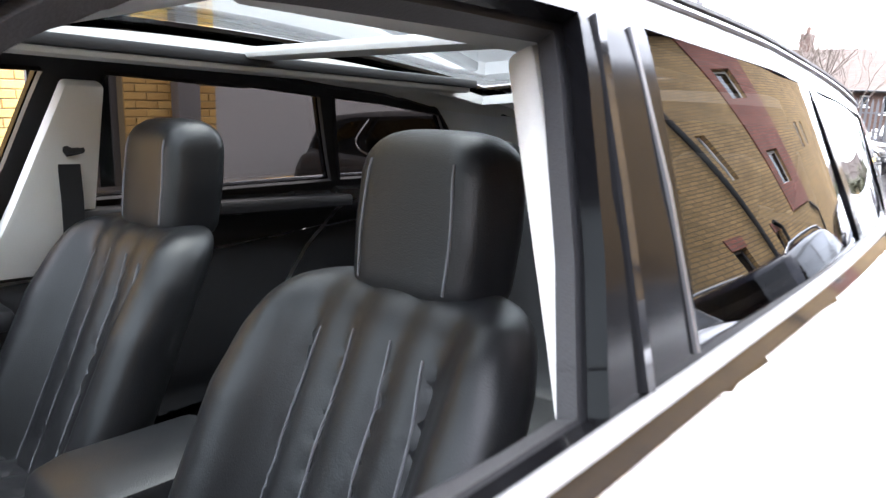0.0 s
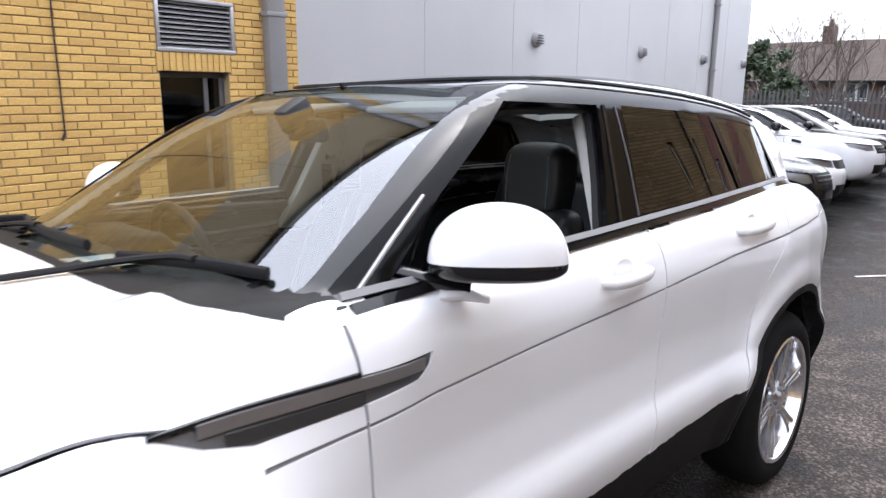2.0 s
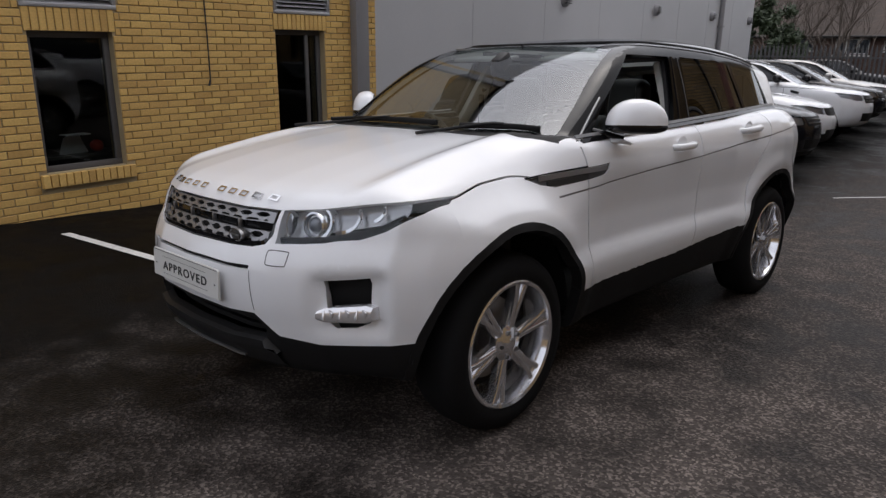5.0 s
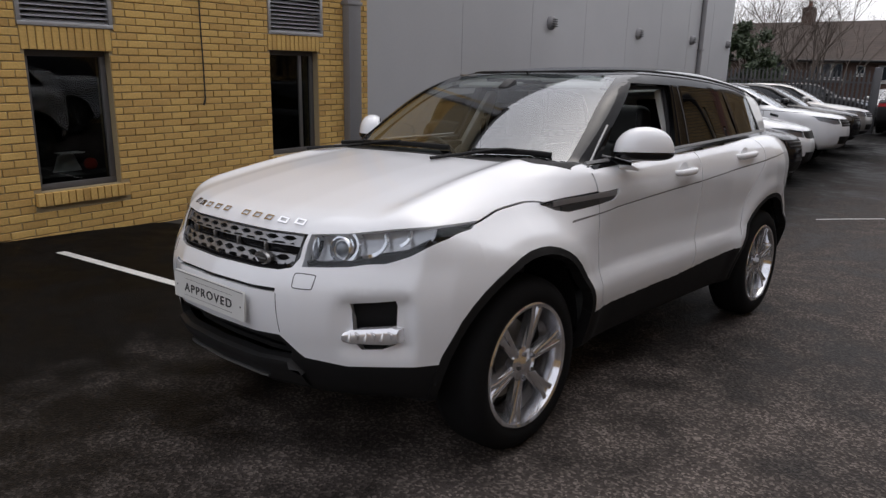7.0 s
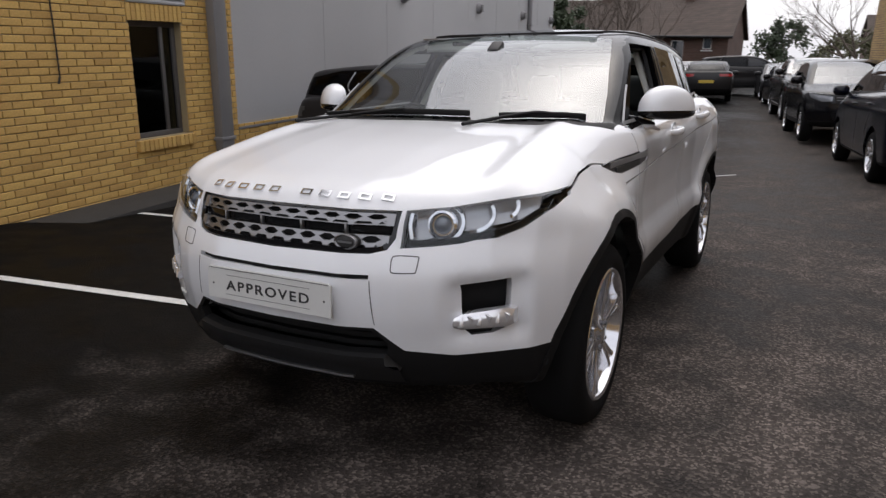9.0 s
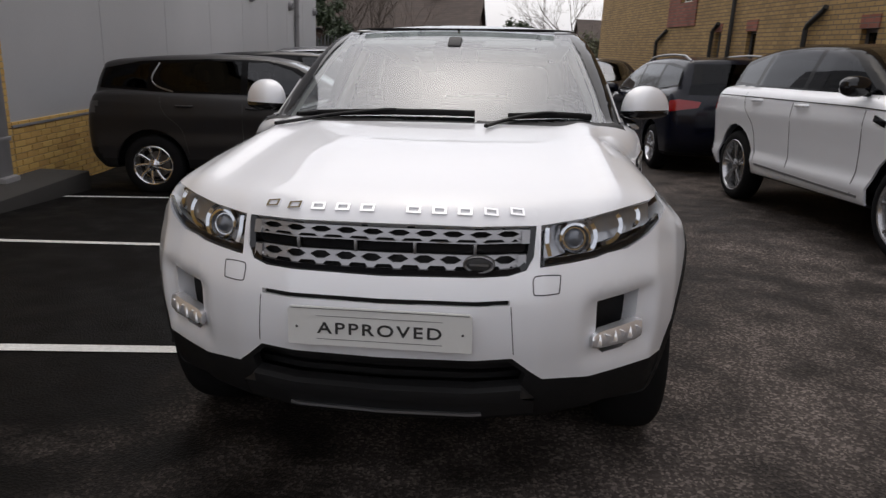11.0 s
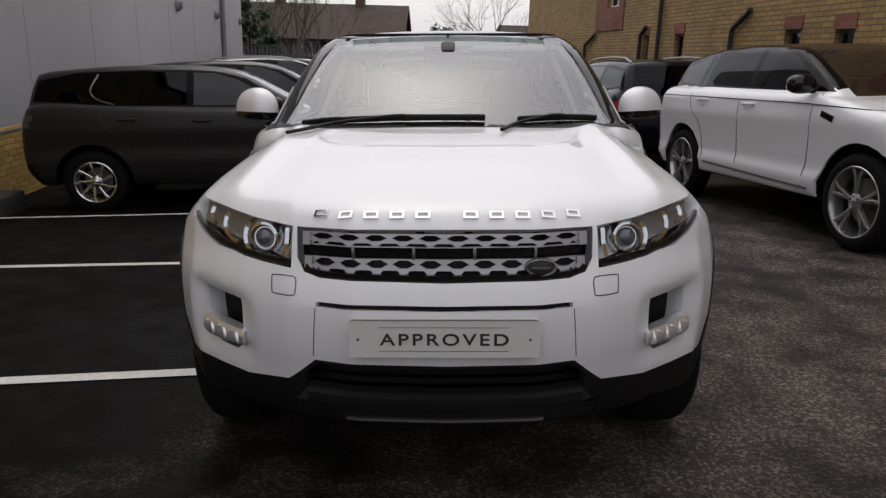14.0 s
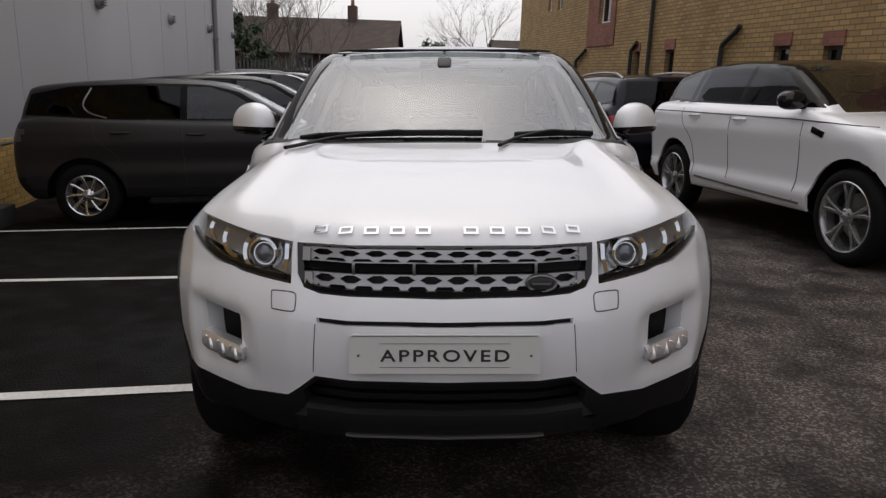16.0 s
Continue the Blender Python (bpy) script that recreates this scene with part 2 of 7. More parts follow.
class Spec:
    """The profiles of a car body. Its nose points along -y; x is half the width."""

    def __init__(self, low, glasshouse, plan, side, front_plan, cabin, belt_w, **more):
        self.low = spline(low, 6)
        self.glasshouse = spline(glasshouse, 6)
        self.plan, self.side, self.front_plan, self.cabin, self.belt_w = (np.array(v, float) for v in (plan, side, front_plan, cabin, belt_w))
        self.floor = more.get("floor", 0.3)
        bow = more.get("screen_bow", 0.24)
        self.screen_bow = np.array(bow if isinstance(bow, list) else [(0, bow), (2, bow)], float)
        self.flares = more.get("flares", ())
        self.scoop = more.get("scoop", 0.0)
        self.round_low = more.get("round_low", 0.07)
        self.ridge = more.get("ridge", 0.0)
        self.lean = np.array(more.get("lean", [(0, 0), (1, 0)]), float)
        self.crown = more.get("crown", 0.1)

    def value(self, x, y, z):
        return self.pieces(x, y, z)[0]

    def pieces(self, x, y, z):
        """The body's value, and which of its forms the point lies on: 0 nose and top, 1 flank, 2 cabin front and top, 3 cabin side."""
        x = np.abs(x)
        nose = smooth_step(-y, 0.5, 1.5)
        shift = np.interp(x, self.front_plan[:, 0], self.front_plan[:, 1]) * nose
        tail = smooth_step(y, 1.2, 2.0) * 0.22 * x ** 2
        ridge = self.ridge * np.exp(-((x - 0.60 + 0.07 * (y + 1.0)) / 0.055) ** 2) * smooth_step(-y, 0.8, 1.1) * (1 - smooth_step(-y, 1.75, 2.05))
        low = inside_profile(y - shift + tail, z - ridge, self.low)
        wide = np.interp(y, self.plan[:, 0], self.plan[:, 1]) + np.interp(z, self.side[:, 0], self.side[:, 1])
        wide = wide + np.interp(z, self.lean[:, 0], self.lean[:, 1]) * smooth_step(-y, 0.7, 1.3)
        for fy, fz, fr, fh in self.flares:
            wide = wide + fh * np.exp(-((np.hypot(y - fy, z - fz) - fr) / 0.05) ** 2)
        flank = x - wide
        low = low + self.scoop * smooth_step(x, 0.55, 0.615) * (1 - smooth_step(x, 0.765, 0.825)) * smooth_step(z, 0.475, 0.57) * (1 - smooth_step(z - 0.10 * (x - 0.6), 0.675, 0.735)) * smooth_step(-y, 1.5, 1.65)
        top = low
        low = smooth_max(low, flank, self.round_low)
        bow = np.interp(z, self.screen_bow[:, 0], self.screen_bow[:, 1]) * x ** 2 * smooth_step(-y, -0.4, 0.3)
        g = inside_profile(y - bow + tail, z + self.crown * x * x * smooth_step(y, -0.5, 0.1), self.glasshouse)
        wg = np.interp(z, self.cabin[:, 0], self.cabin[:, 1]) + np.interp(y, self.belt_w[:, 0], self.belt_w[:, 1])
        roof, cheek = g, x - wg
        g = smooth_max(g, cheek, 0.07)
        both = -smooth_max(-low, -g, 0.02)
        form = np.where(low < g, np.where(top > flank, 0, 1), np.where(roof > cheek, 2, 3))
        return smooth_max(both, self.floor - z, 0.03), form


def shell_mesh(spec, cell, wx=2.2, y0=-2.65, wy=5.4, z0=0.2, wz=1.85):
    """The quads of a solid's surface, on a grid of that size, drawn onto the true surface. It is the same left and right."""
    nx, ny, nz = int(wx / cell / 2) * 2 + 1, int(wy / cell), int(wz / cell)
    gx = (np.arange(nx) - nx // 2) * cell
    gy, gz = y0 + np.arange(ny) * cell, z0 + np.arange(nz) * cell
    half = nx // 2
    X, Y, Z = np.meshgrid(gx[half:], gy, gz, indexing="ij")
    f = spec.value(X, Y, Z)
    f = np.concatenate([f[:0:-1], f], 0)
    neg = f < 0
    cells = np.zeros((nx - 1, ny - 1, nz - 1), np.int8)
    for a in (0, 1):
        for b in (0, 1):
            for c in (0, 1):
                cells += neg[a:nx - 1 + a, b:ny - 1 + b, c:nz - 1 + c]
    on = (cells > 0) & (cells < 8)
    ident = np.full(on.shape, -1)
    idx = np.argwhere(on)
    ident[on] = np.arange(len(idx))
    pts = np.zeros((len(idx), 3))
    cnt = np.zeros(len(idx))
    corner = np.array([(a, b, c) for a in (0, 1) for b in (0, 1) for c in (0, 1)])
    for i in range(8):
        for j in range(i + 1, 8):
            if np.abs(corner[i] - corner[j]).sum() != 1:
                continue
            A, B = idx + corner[i], idx + corner[j]
            fa, fb = f[tuple(A.T)], f[tuple(B.T)]
            hit = (fa < 0) != (fb < 0)
            t = np.where(hit, fa / np.where(hit, fa - fb, 1), 0)
            pts[hit] += (A + (B - A) * t[:, None])[hit]
            cnt[hit] += 1
    pts /= cnt[:, None]
    P = np.stack([gx[0] + pts[:, 0] * cell, gy[0] + pts[:, 1] * cell, gz[0] + pts[:, 2] * cell], 1)
    e = 0.004
    for _ in range(3):
        v = spec.value(P[:, 0], P[:, 1], P[:, 2])
        g = np.stack([spec.value(P[:, 0] + e * k[0], P[:, 1] + e * k[1], P[:, 2] + e * k[2]) - spec.value(P[:, 0] - e * k[0], P[:, 1] - e * k[1], P[:, 2] - e * k[2]) for k in np.eye(3)], 1) / (2 * e)
        n2 = np.maximum((g * g).sum(1), 0.2)
        P -= np.clip(v / n2, -cell, cell)[:, None] * g
    quads = []
    for ax in range(3):
        o = [np.array(v) for v in ((0, 0, 0), (0, 0, 0), (0, 0, 0), (0, 0, 0))]
        u, w = (ax + 1) % 3, (ax + 2) % 3
        o[1][u] = o[2][u] = o[2][w] = o[3][w] = -1
        d = np.zeros(3, int)
        d[ax] = 1
        sl_a = tuple(slice(0, n - 1) if k == ax else slice(1, n - 1) for k, n in enumerate(f.shape))
        sl_b = tuple(slice(1, n) if k == ax else slice(1, n - 1) for k, n in enumerate(f.shape))
        cross = neg[sl_a] != neg[sl_b]
        base = np.argwhere(cross) + np.array([0 if k == ax else 1 for k in range(3)])
        flip = ~neg[sl_a][cross]
        q = np.stack([ident[tuple((base + k).T)] for k in o], 1)
        q[flip] = q[flip][:, ::-1]
        quads.append(q)
    return P, np.vstack(quads)


class Body:
    """A shell that is cut along outlines drawn from the side, the front or above, and then taken apart into panels."""

    def __init__(self, spec, cell):
        P, Q = shell_mesh(spec, cell)
        me = bpy.data.meshes.new("shell")
        me.from_pydata([tuple(p) for p in P], [], [tuple(int(i) for i in q) for q in Q if (q >= 0).all()])
        self.bm = bmesh.new()
        self.bm.from_mesh(me)
        bpy.data.meshes.remove(me)
        self.cell, self.spec = cell, spec

    def flat(self, co, view):
        return (co.y, co.z) if view == "side" else (co.x, co.z) if view == "front" else (co.x, co.y)

    def cut(self, poly, view, where=None):
        """Cuts the faces along the outline. where(centre): only those."""
        pad = self.cell * 1.6
        xs, ys = [p[0] for p in poly], [p[1] for p in poly]
        x0, x1, y0, y1 = min(xs) - pad, max(xs) + pad, min(ys) - pad, max(ys) + pad
        cand = set()
        for f in self.bm.faces:
            c = f.calc_center_median()
            u, v = self.flat(c, view)
            if x0 < u < x1 and y0 < v < y1 and (where is None or where(c)):
                cand.add(f)
        n = len(poly)
        for i in range(n):
            (ax, ay), (bx, by) = poly[i], poly[(i + 1) % n]
            if abs(ax - bx) + abs(ay - by) < 1e-6:
                continue
            l, r, b, t = min(ax, bx) - pad, max(ax, bx) + pad, min(ay, by) - pad, max(ay, by) + pad
            sub = []
            for f in cand:
                u, v = self.flat(f.calc_center_median(), view)
                if l < u < r and b < v < t:
                    sub.append(f)
            if not sub:
                continue
            nx, ny = by - ay, ax - bx
            co, no = ((0, ax, ay), (0, nx, ny)) if view == "side" else ((ax, 0, ay), (nx, 0, ny)) if view == "front" else ((ax, ay, 0), (nx, ny, 0))
            geom = list({e for f in sub for e in f.edges} | {v for f in sub for v in f.verts}) + sub
            cand.difference_update(sub)
            res = bmesh.ops.bisect_plane(self.bm, geom=geom, dist=1e-5, plane_co=co, plane_no=no)
            cand.update(g for g in res["geom"] if isinstance(g, bmesh.types.BMFace))
        return self

    def label(self, test):
        """Sorts the faces by test(centre, normal, form), which names the panel or gives None for a hole."""
        self.bm.normal_update()
        sets = {}
        cs = [f.calc_center_median() for f in self.bm.faces]
        a = np.array([tuple(c) for c in cs])
        form = self.spec.pieces(a[:, 0], a[:, 1], a[:, 2])[1]
        for f, c, o in zip(self.bm.faces, cs, form):
            k = test(c, f.normal, o)
            sets.setdefault(k, []).append(f)
        self.sets = sets
        return sets

    def panel(self, key, rim=0.015, offset=0.0):
        """The faces of that name as a mesh of its own, with folded edges."""
        out = bmesh.new()
        seen = {}
        for f in self.sets.get(key, []):
            vs = []
            for v in f.verts:
                if v not in seen:
                    seen[v] = out.verts.new(v.co + v.normal * offset)
                vs.append(seen[v])
            try:
                out.faces.new(vs)
            except ValueError:
                pass
        norm = {nv: ov.normal.copy() for ov, nv in seen.items()}
        if rim:
            edges = [e for e in out.edges if e.is_boundary]
            low = {}
            for e in edges:
                for v in e.verts:
                    if v not in low:
                        low[v] = out.verts.new(v.co - norm[v] * rim)
            for e in edges:
                a, b = e.verts
                f = e.link_faces[0]
                vs = list(f.verts)
                if vs[(vs.index(a) + 1) % len(vs)] == b:
                    a, b = b, a
                try:
                    out.faces.new((a, b, low[b], low[a]))
                except ValueError:
                    pass
        return out


def within(p, poly):
    x, y = p
    odd = False
    for (ax, ay), (bx, by) in zip(poly, poly[1:] + poly[:1]):
        if (ay > y) != (by > y) and x < (bx - ax) * (y - ay) / (by - ay) + ax:
            odd = not odd
    return odd


def strip(line, w):
    """The outline of a thin strip along a line."""
    p = [Vector(v) for v in line]
    left, right = [], []
    for i, v in enumerate(p):
        d = (p[min(i + 1, len(p) - 1)] - p[max(i - 1, 0)]).normalized()
        s = Vector((-d.y, d.x)) * w / 2
        left.append(tuple(v + s))
        right.append(tuple(v - s))
    return left + right[::-1]


def disc_outline(cy, cz, r, n=44):
    return [(cy + r * math.cos(2 * math.pi * i / n), cz + r * math.sin(2 * math.pi * i / n)) for i in range(n)]


class Solid:
    """A soft solid given by a function of x, y, z that is negative within."""

    def __init__(self, value):
        self.value = value


def soft_mesh(value, cell, wx, y0, y1, z0, z1):
    P, Q = shell_mesh(Solid(value), cell, wx, y0, y1 - y0, z0, z1 - z0)
    me = bpy.data.meshes.new("soft")
    me.from_pydata([tuple(p) for p in P], [], [tuple(int(i) for i in q) for q in Q if (q >= 0).all()])
    bm = bmesh.new()
    bm.from_mesh(me)
    bpy.data.meshes.remove(me)
    return bm


def meet(tree, a, b):
    """Where the line from a to b meets a surface."""
    a, b = Vector(a), Vector(b)
    p, n, i, d = tree.ray_cast(a, (b - a).normalized())
    return Vector(p) if p is not None else b

# ---- the white SUV ----
SUV = Spec(
    low=[(-1.93, 0.26), (-2.09, 0.32), (-2.155, 0.42), (-2.18, 0.52), (-2.195, 0.60), (-2.195, 0.70), (-2.175, 0.77), (-2.145, 0.83), (-2.125, 0.89), (-2.09, 0.945),
         (-2.03, 0.985), (-1.9, 1.02), (-1.6, 1.08), (-1.3, 1.12), (-1.05, 1.145), (-0.9, 1.14), (-0.8, 1.13), (-0.3, 1.14), (0.3, 1.162), (1.0, 1.192), (1.6, 1.212),
         (1.95, 1.20), (2.08, 1.15), (2.13, 0.95), (2.15, 0.7), (2.1, 0.5), (1.98, 0.36), (1.8, 0.26)],
    glasshouse=[(-1.28, 1.04), (-1.10, 1.12), (-0.77, 1.292), (-0.44, 1.462), (-0.2, 1.555), (0.0, 1.596), (0.3, 1.62), (0.7, 1.62), (1.1, 1.6), (1.5, 1.56),
                (1.85, 1.505), (1.97, 1.47), (2.0, 1.4), (2.05, 1.2), (2.07, 1.0)],
    plan=[(-2.3, 0.93), (-1.8, 0.95), (-1.55, 0.972), (-1.33, 0.98), (-1.15, 0.962), (-1.0, 0.933), (-0.85, 0.91), (-0.65, 0.893), (-0.3, 0.886), (0.4, 0.886),
          (0.75, 0.895), (0.95, 0.918), (1.15, 0.945), (1.34, 0.952), (1.55, 0.938), (1.75, 0.90), (2.0, 0.815), (2.2, 0.72)],
    side=[(0.2, -0.07), (0.3, -0.05), (0.4, -0.02), (0.5, 0.008), (0.55, 0.018), (0.60, 0.02), (0.64, 0.008), (0.675, -0.006), (0.8, -0.012), (0.93, -0.003), (1.0, 0.0),
          (1.05, -0.006), (1.10, -0.022), (1.14, -0.045), (1.18, -0.08), (1.3, -0.17)],
    front_plan=[(0, 0), (0.26, 0.014), (0.45, 0.075), (0.60, 0.155), (0.70, 0.225), (0.80, 0.305), (0.88, 0.43), (0.942, 0.58), (1.05, 0.92)],
    cabin=[(0.9, 0.89), (1.13, 0.815), (1.3, 0.762), (1.45, 0.708), (1.51, 0.682), (1.55, 0.655), (1.75, 0.50)],
    belt_w=[(-1.3, -0.03), (-0.6, 0), (0.8, 0), (1.4, -0.035), (2.1, -0.15)],
    lean=[(0.3, 0.0), (0.5, 0.008), (0.7, 0.008), (0.78, 0.0), (0.84, -0.03), (0.89, -0.07), (0.95, -0.125), (1.02, -0.185), (1.12, -0.27)], floor=0.31, ridge=0.02, crown=0.07,
    screen_bow=[(1.05, 0.45), (1.15, 0.42), (1.5, 0.18), (1.6, 0.12)], round_low=0.06, scoop=0.035, flares=((-1.335, 0.372, 0.525, 0.012), (1.345, 0.365, 0.525, 0.012)))

ARCH_F, ARCH_R = (-1.325, 0.372), (1.345, 0.365)
SILL = [(-0.9, 0.492), (0.0, 0.498), (0.86, 0.545)]
FRONT_SHUT = [(-0.83, 1.105), (-0.822, 1.02), (-0.812, 0.9), (-0.802, 0.75), (-0.80, 0.48)]
MID_SHUT = [(0.30, 1.17), (0.305, 0.97), (0.295, 0.75), (0.23, 0.49)]
REAR_SHUT = spline([(1.19, 1.2), (1.17, 1.1), (1.07, 0.98), (0.93, 0.8), (0.85, 0.54)], 4)
BONNET_SHUT = spline([(-1.80, 0.945), (-1.69, 0.953), (-1.585, 0.967), (-1.5, 0.985), (-1.42, 1.0), (-1.28, 1.009), (-1.2, 1.007), (-1.12, 0.996)], 4)
VENT = [(-1.165, 0.992), (-0.98, 1.008), (-0.82, 1.021), (-0.65, 1.028), (-0.662, 1.002), (-0.69, 0.981), (-0.81, 0.968), (-1.02, 0.952), (-1.10, 0.966)]
WAIST = [(-1.015, 0.912), (-0.83, 0.926), (-0.63, 0.942), (-0.1, 0.972), (0.3, 0.992), (0.64, 1.018), (1.06, 1.058), (1.27, 1.08), (1.7, 1.11)]
DLO = [(-0.83, 1.125), (-0.5, 1.14), (0.0, 1.158), (0.5, 1.18), (1.1, 1.205), (1.68, 1.222), (1.62, 1.30), (1.53, 1.40), (1.45, 1.475), (1.2, 1.512), (0.8, 1.54), (0.4, 1.554), (0.0, 1.558), (-0.17, 1.55), (-0.26, 1.50), (-0.55, 1.312)]
FRONT_OPENING = [(-0.68, 1.152), (-0.25, 1.166), (0.11, 1.182), (0.15, 1.30), (0.212, 1.508), (-0.18, 1.508), (-0.235, 1.475), (-0.50, 1.302)]
REAR_PANE = [(0.295, 1.199), (0.7, 1.213), (1.075, 1.227), (0.96, 1.488), (0.7, 1.502), (0.345, 1.51)]
QUARTER = [(1.11, 1.231), (1.62, 1.245), (1.56, 1.33), (1.46, 1.452), (1.2, 1.477), (1.015, 1.486)]
SCREEN = [(-0.74, 1.085), (-0.69, 1.27), (-0.625, 1.45), (-0.578, 1.532), (-0.35, 1.552), (0, 1.56), (0.35, 1.552), (0.578, 1.532), (0.625, 1.45), (0.69, 1.27), (0.74, 1.085)]
GRILLE = [(-0.424, 0.924), (-0.42, 0.84), (-0.40, 0.806), (-0.35, 0.793), (0, 0.789), (0.35, 0.793), (0.40, 0.806), (0.42, 0.84), (0.424, 0.924), (0, 0.927)]
LAMP = [(0.437, 0.925), (0.438, 0.812), (0.53, 0.818), (0.60, 0.826), (0.64, 0.836), (0.70, 0.842), (0.735, 0.857), (0.765, 0.872), (0.80, 0.90), (0.83, 0.928), (0.838, 0.95), (0.822, 0.973), (0.69, 0.958), (0.56, 0.936)]
FOG = [(0.612, 0.698), (0.68, 0.706), (0.745, 0.716), (0.742, 0.62), (0.735, 0.55), (0.70, 0.532), (0.64, 0.527), (0.615, 0.55)]
SLOT = [(-0.358, 0.716), (0.358, 0.716), (0.358, 0.730), (-0.358, 0.730)]
CHIN = [(-1.0, 0.50), (-0.87, 0.478), (-0.6, 0.462), (-0.46, 0.478), (-0.42, 0.51), (-0.37, 0.555), (0.37, 0.555), (0.42, 0.51), (0.46, 0.478), (0.6, 0.462), (0.87, 0.478), (1.0, 0.50), (1.0, 0.2), (-1.0, 0.2)]
MOUTH = [(-0.36, 0.545), (0.36, 0.545), (0.41, 0.50), (0.40, 0.462), (-0.40, 0.462), (-0.41, 0.50)]


def mirrored(poly):
    return [(-x, z) for x, z in poly]


def build_suv_shell():
    b = Body(SUV, 0.023)
    b.tree = BVHTree.FromBMesh(b.bm)
    side_only = lambda c: abs(c.x) > 0.45
    front_only = lambda c: c.y < -1.35 and c.z < 1.1
    for a in (ARCH_F, ARCH_R):
        b.cut(disc_outline(*a, 0.452), "side", side_only)
        b.cut(disc_outline(*a, 0.482), "side", side_only)
    b.cut(strip(SILL, 0.004), "side", side_only)
    for line in (FRONT_SHUT, MID_SHUT, REAR_SHUT, BONNET_SHUT):
        b.cut(strip(line, 0.007), "side", side_only)
    b.cut(VENT, "side", side_only)
    b.cut(strip(WAIST, 0.008), "side", side_only)
    for poly in (DLO, FRONT_OPENING, REAR_PANE, QUARTER):
        b.cut(poly, "side", lambda c: abs(c.x) > 0.5 and c.z > 1.1)
    b.cut(SCREEN, "front", lambda c: c.y < 0.0 and c.z > 1.05)
    for poly in (GRILLE, SLOT, CHIN, LAMP, mirrored(LAMP), FOG, mirrored(FOG), MOUTH):
        b.cut(poly, "front", front_only)
    b.cut([(-0.5, -0.22), (0.5, -0.22), (0.5, 1.55), (-0.5, 1.55)], "top", lambda c: c.z > 1.45)
    b.cut([(-0.52, -0.45), (-0.52, 1.85), (0.52, 1.85), (0.52, -0.45)], "top", lambda c: c.z > 1.45)

    brow = [(x, -1.075 + 0.155 * (x / 0.8) ** 6) for x in np.linspace(-0.86, 0.86, 41)]
    b.cut(brow + [(0.86, -0.45), (-0.86, -0.45)], "top", lambda c: c.y < -0.7 and c.z > 1.04)
    b.cut([(1.2, 1.474), (2.4, 1.438), (2.4, 1.0), (1.2, 1.0)], "side", lambda c: abs(c.x) > 0.38 and c.y > 1.2 and c.z > 1.35)
    lines = {"shut": [strip(l, 0.007) for l in (FRONT_SHUT, MID_SHUT, REAR_SHUT, BONNET_SHUT)]}
    waist = strip(WAIST, 0.008)

    def on(line, y, z):
        """How far the point lies behind the line, at its height."""
        zs = sorted(line, key=lambda p: p[1])
        return y - np.interp(z, [p[1] for p in zs], [p[0] for p in zs])

    def test(c, n, form):
        ax, y, z = abs(c.x), c.y, c.z
        front = (c.x, c.z)
        fx = (ax, z)
        sd = (y, z)
        bz = np.interp(y, [-1.3, -0.985, -0.6, 0, 0.7, 1.41, 2.1], [1.09, 1.11, 1.135, 1.157, 1.187, 1.21, 1.225])
        s = "L" if c.x > 0 else "R"
        if y < -1.35 and z < 1.1:
            if within(front, GRILLE):
                return None
            if within(fx, LAMP):
                return "lens_" + s
            if within(fx, FOG):
                return "fog_" + s
            if within(front, SLOT):
                return None
        if ax > 0.45:
            for a in (ARCH_F, ARCH_R):
                d = math.hypot(y - a[0], z - a[1])
                if d < 0.452:
                    return None
                if d < 0.482:
                    return "arch_" + ("F" if y < 0 else "B") + s
        if y < -1.35 and within(front, CHIN):
            return None if within(front, MOUTH) else "chin"
        # cabin
        if form == 2 and y < 0.0 and n.y < -0.2 and within(front, SCREEN):
            return "screen"
        if z > bz - 0.002 and ax > 0.5 and abs(n.x) > 0.42 and within(sd, DLO):
            if within(sd, FRONT_OPENING):
                return None
            if within(sd, REAR_PANE):
                return "rear_pane_" + s
            if within(sd, QUARTER):
                return "quarter_" + s
            return "pillar_" + ("F" if y < 0.12 else "B") + s
        if z > 1.42 and ax < 0.52 and -0.5 < y < 1.85 and n.z > 0.6:
            return "roof_panel" if ax < 0.5 and -0.22 < y < 1.55 else "roof_frame"
        if form >= 2 and y < -0.12 and z > 1.1:
            return "header" if ax < 0.54 and z > 1.5 else "apillar_" + s
        if y > -1.075 + 0.155 * (ax / 0.8) ** 6 and y < -0.80 and z > 1.045 and ax < 0.80:
            return "cowl"
        if form >= 2 and y > 1.25 and ax > 0.4 and z < 1.51 - 0.03 * y:
            return "dpillar_" + s
        if form >= 2 and y > -0.5:
            return "rail_" + s if y < 1.75 and ax > 0.3 else "tail_top"
        # low body
        if ax > 0.4:
            for poly in lines["shut"]:
                if within(sd, poly):
                    return None
            if -0.9 < y < 0.88 and z < np.interp(y, [-0.9, 0.0, 0.86], [0.492, 0.498, 0.545]):
                return "sill_" + s
            if within(sd, waist) and y > -1.02:
                return "waist_" + s
            if within(sd, VENT):
                return "vent_" + s
        if z < 0.335:
            return "belly"
        if y > 1.6 and n.y > 0.5:
            return "tailgate"
        if ax > 0.45:
            if on(FRONT_SHUT, y, z) > 0:
                if on(MID_SHUT, y, z) < 0:
                    return "door_F" + s
                if on(REAR_SHUT, y, z) < 0:
                    return "door_B" + s
                return "quarter_panel_" + s
        if y > 1.0:
            return "tailgate"
        hz = np.interp(y, [p[0] for p in BONNET_SHUT], [p[1] for p in BONNET_SHUT])
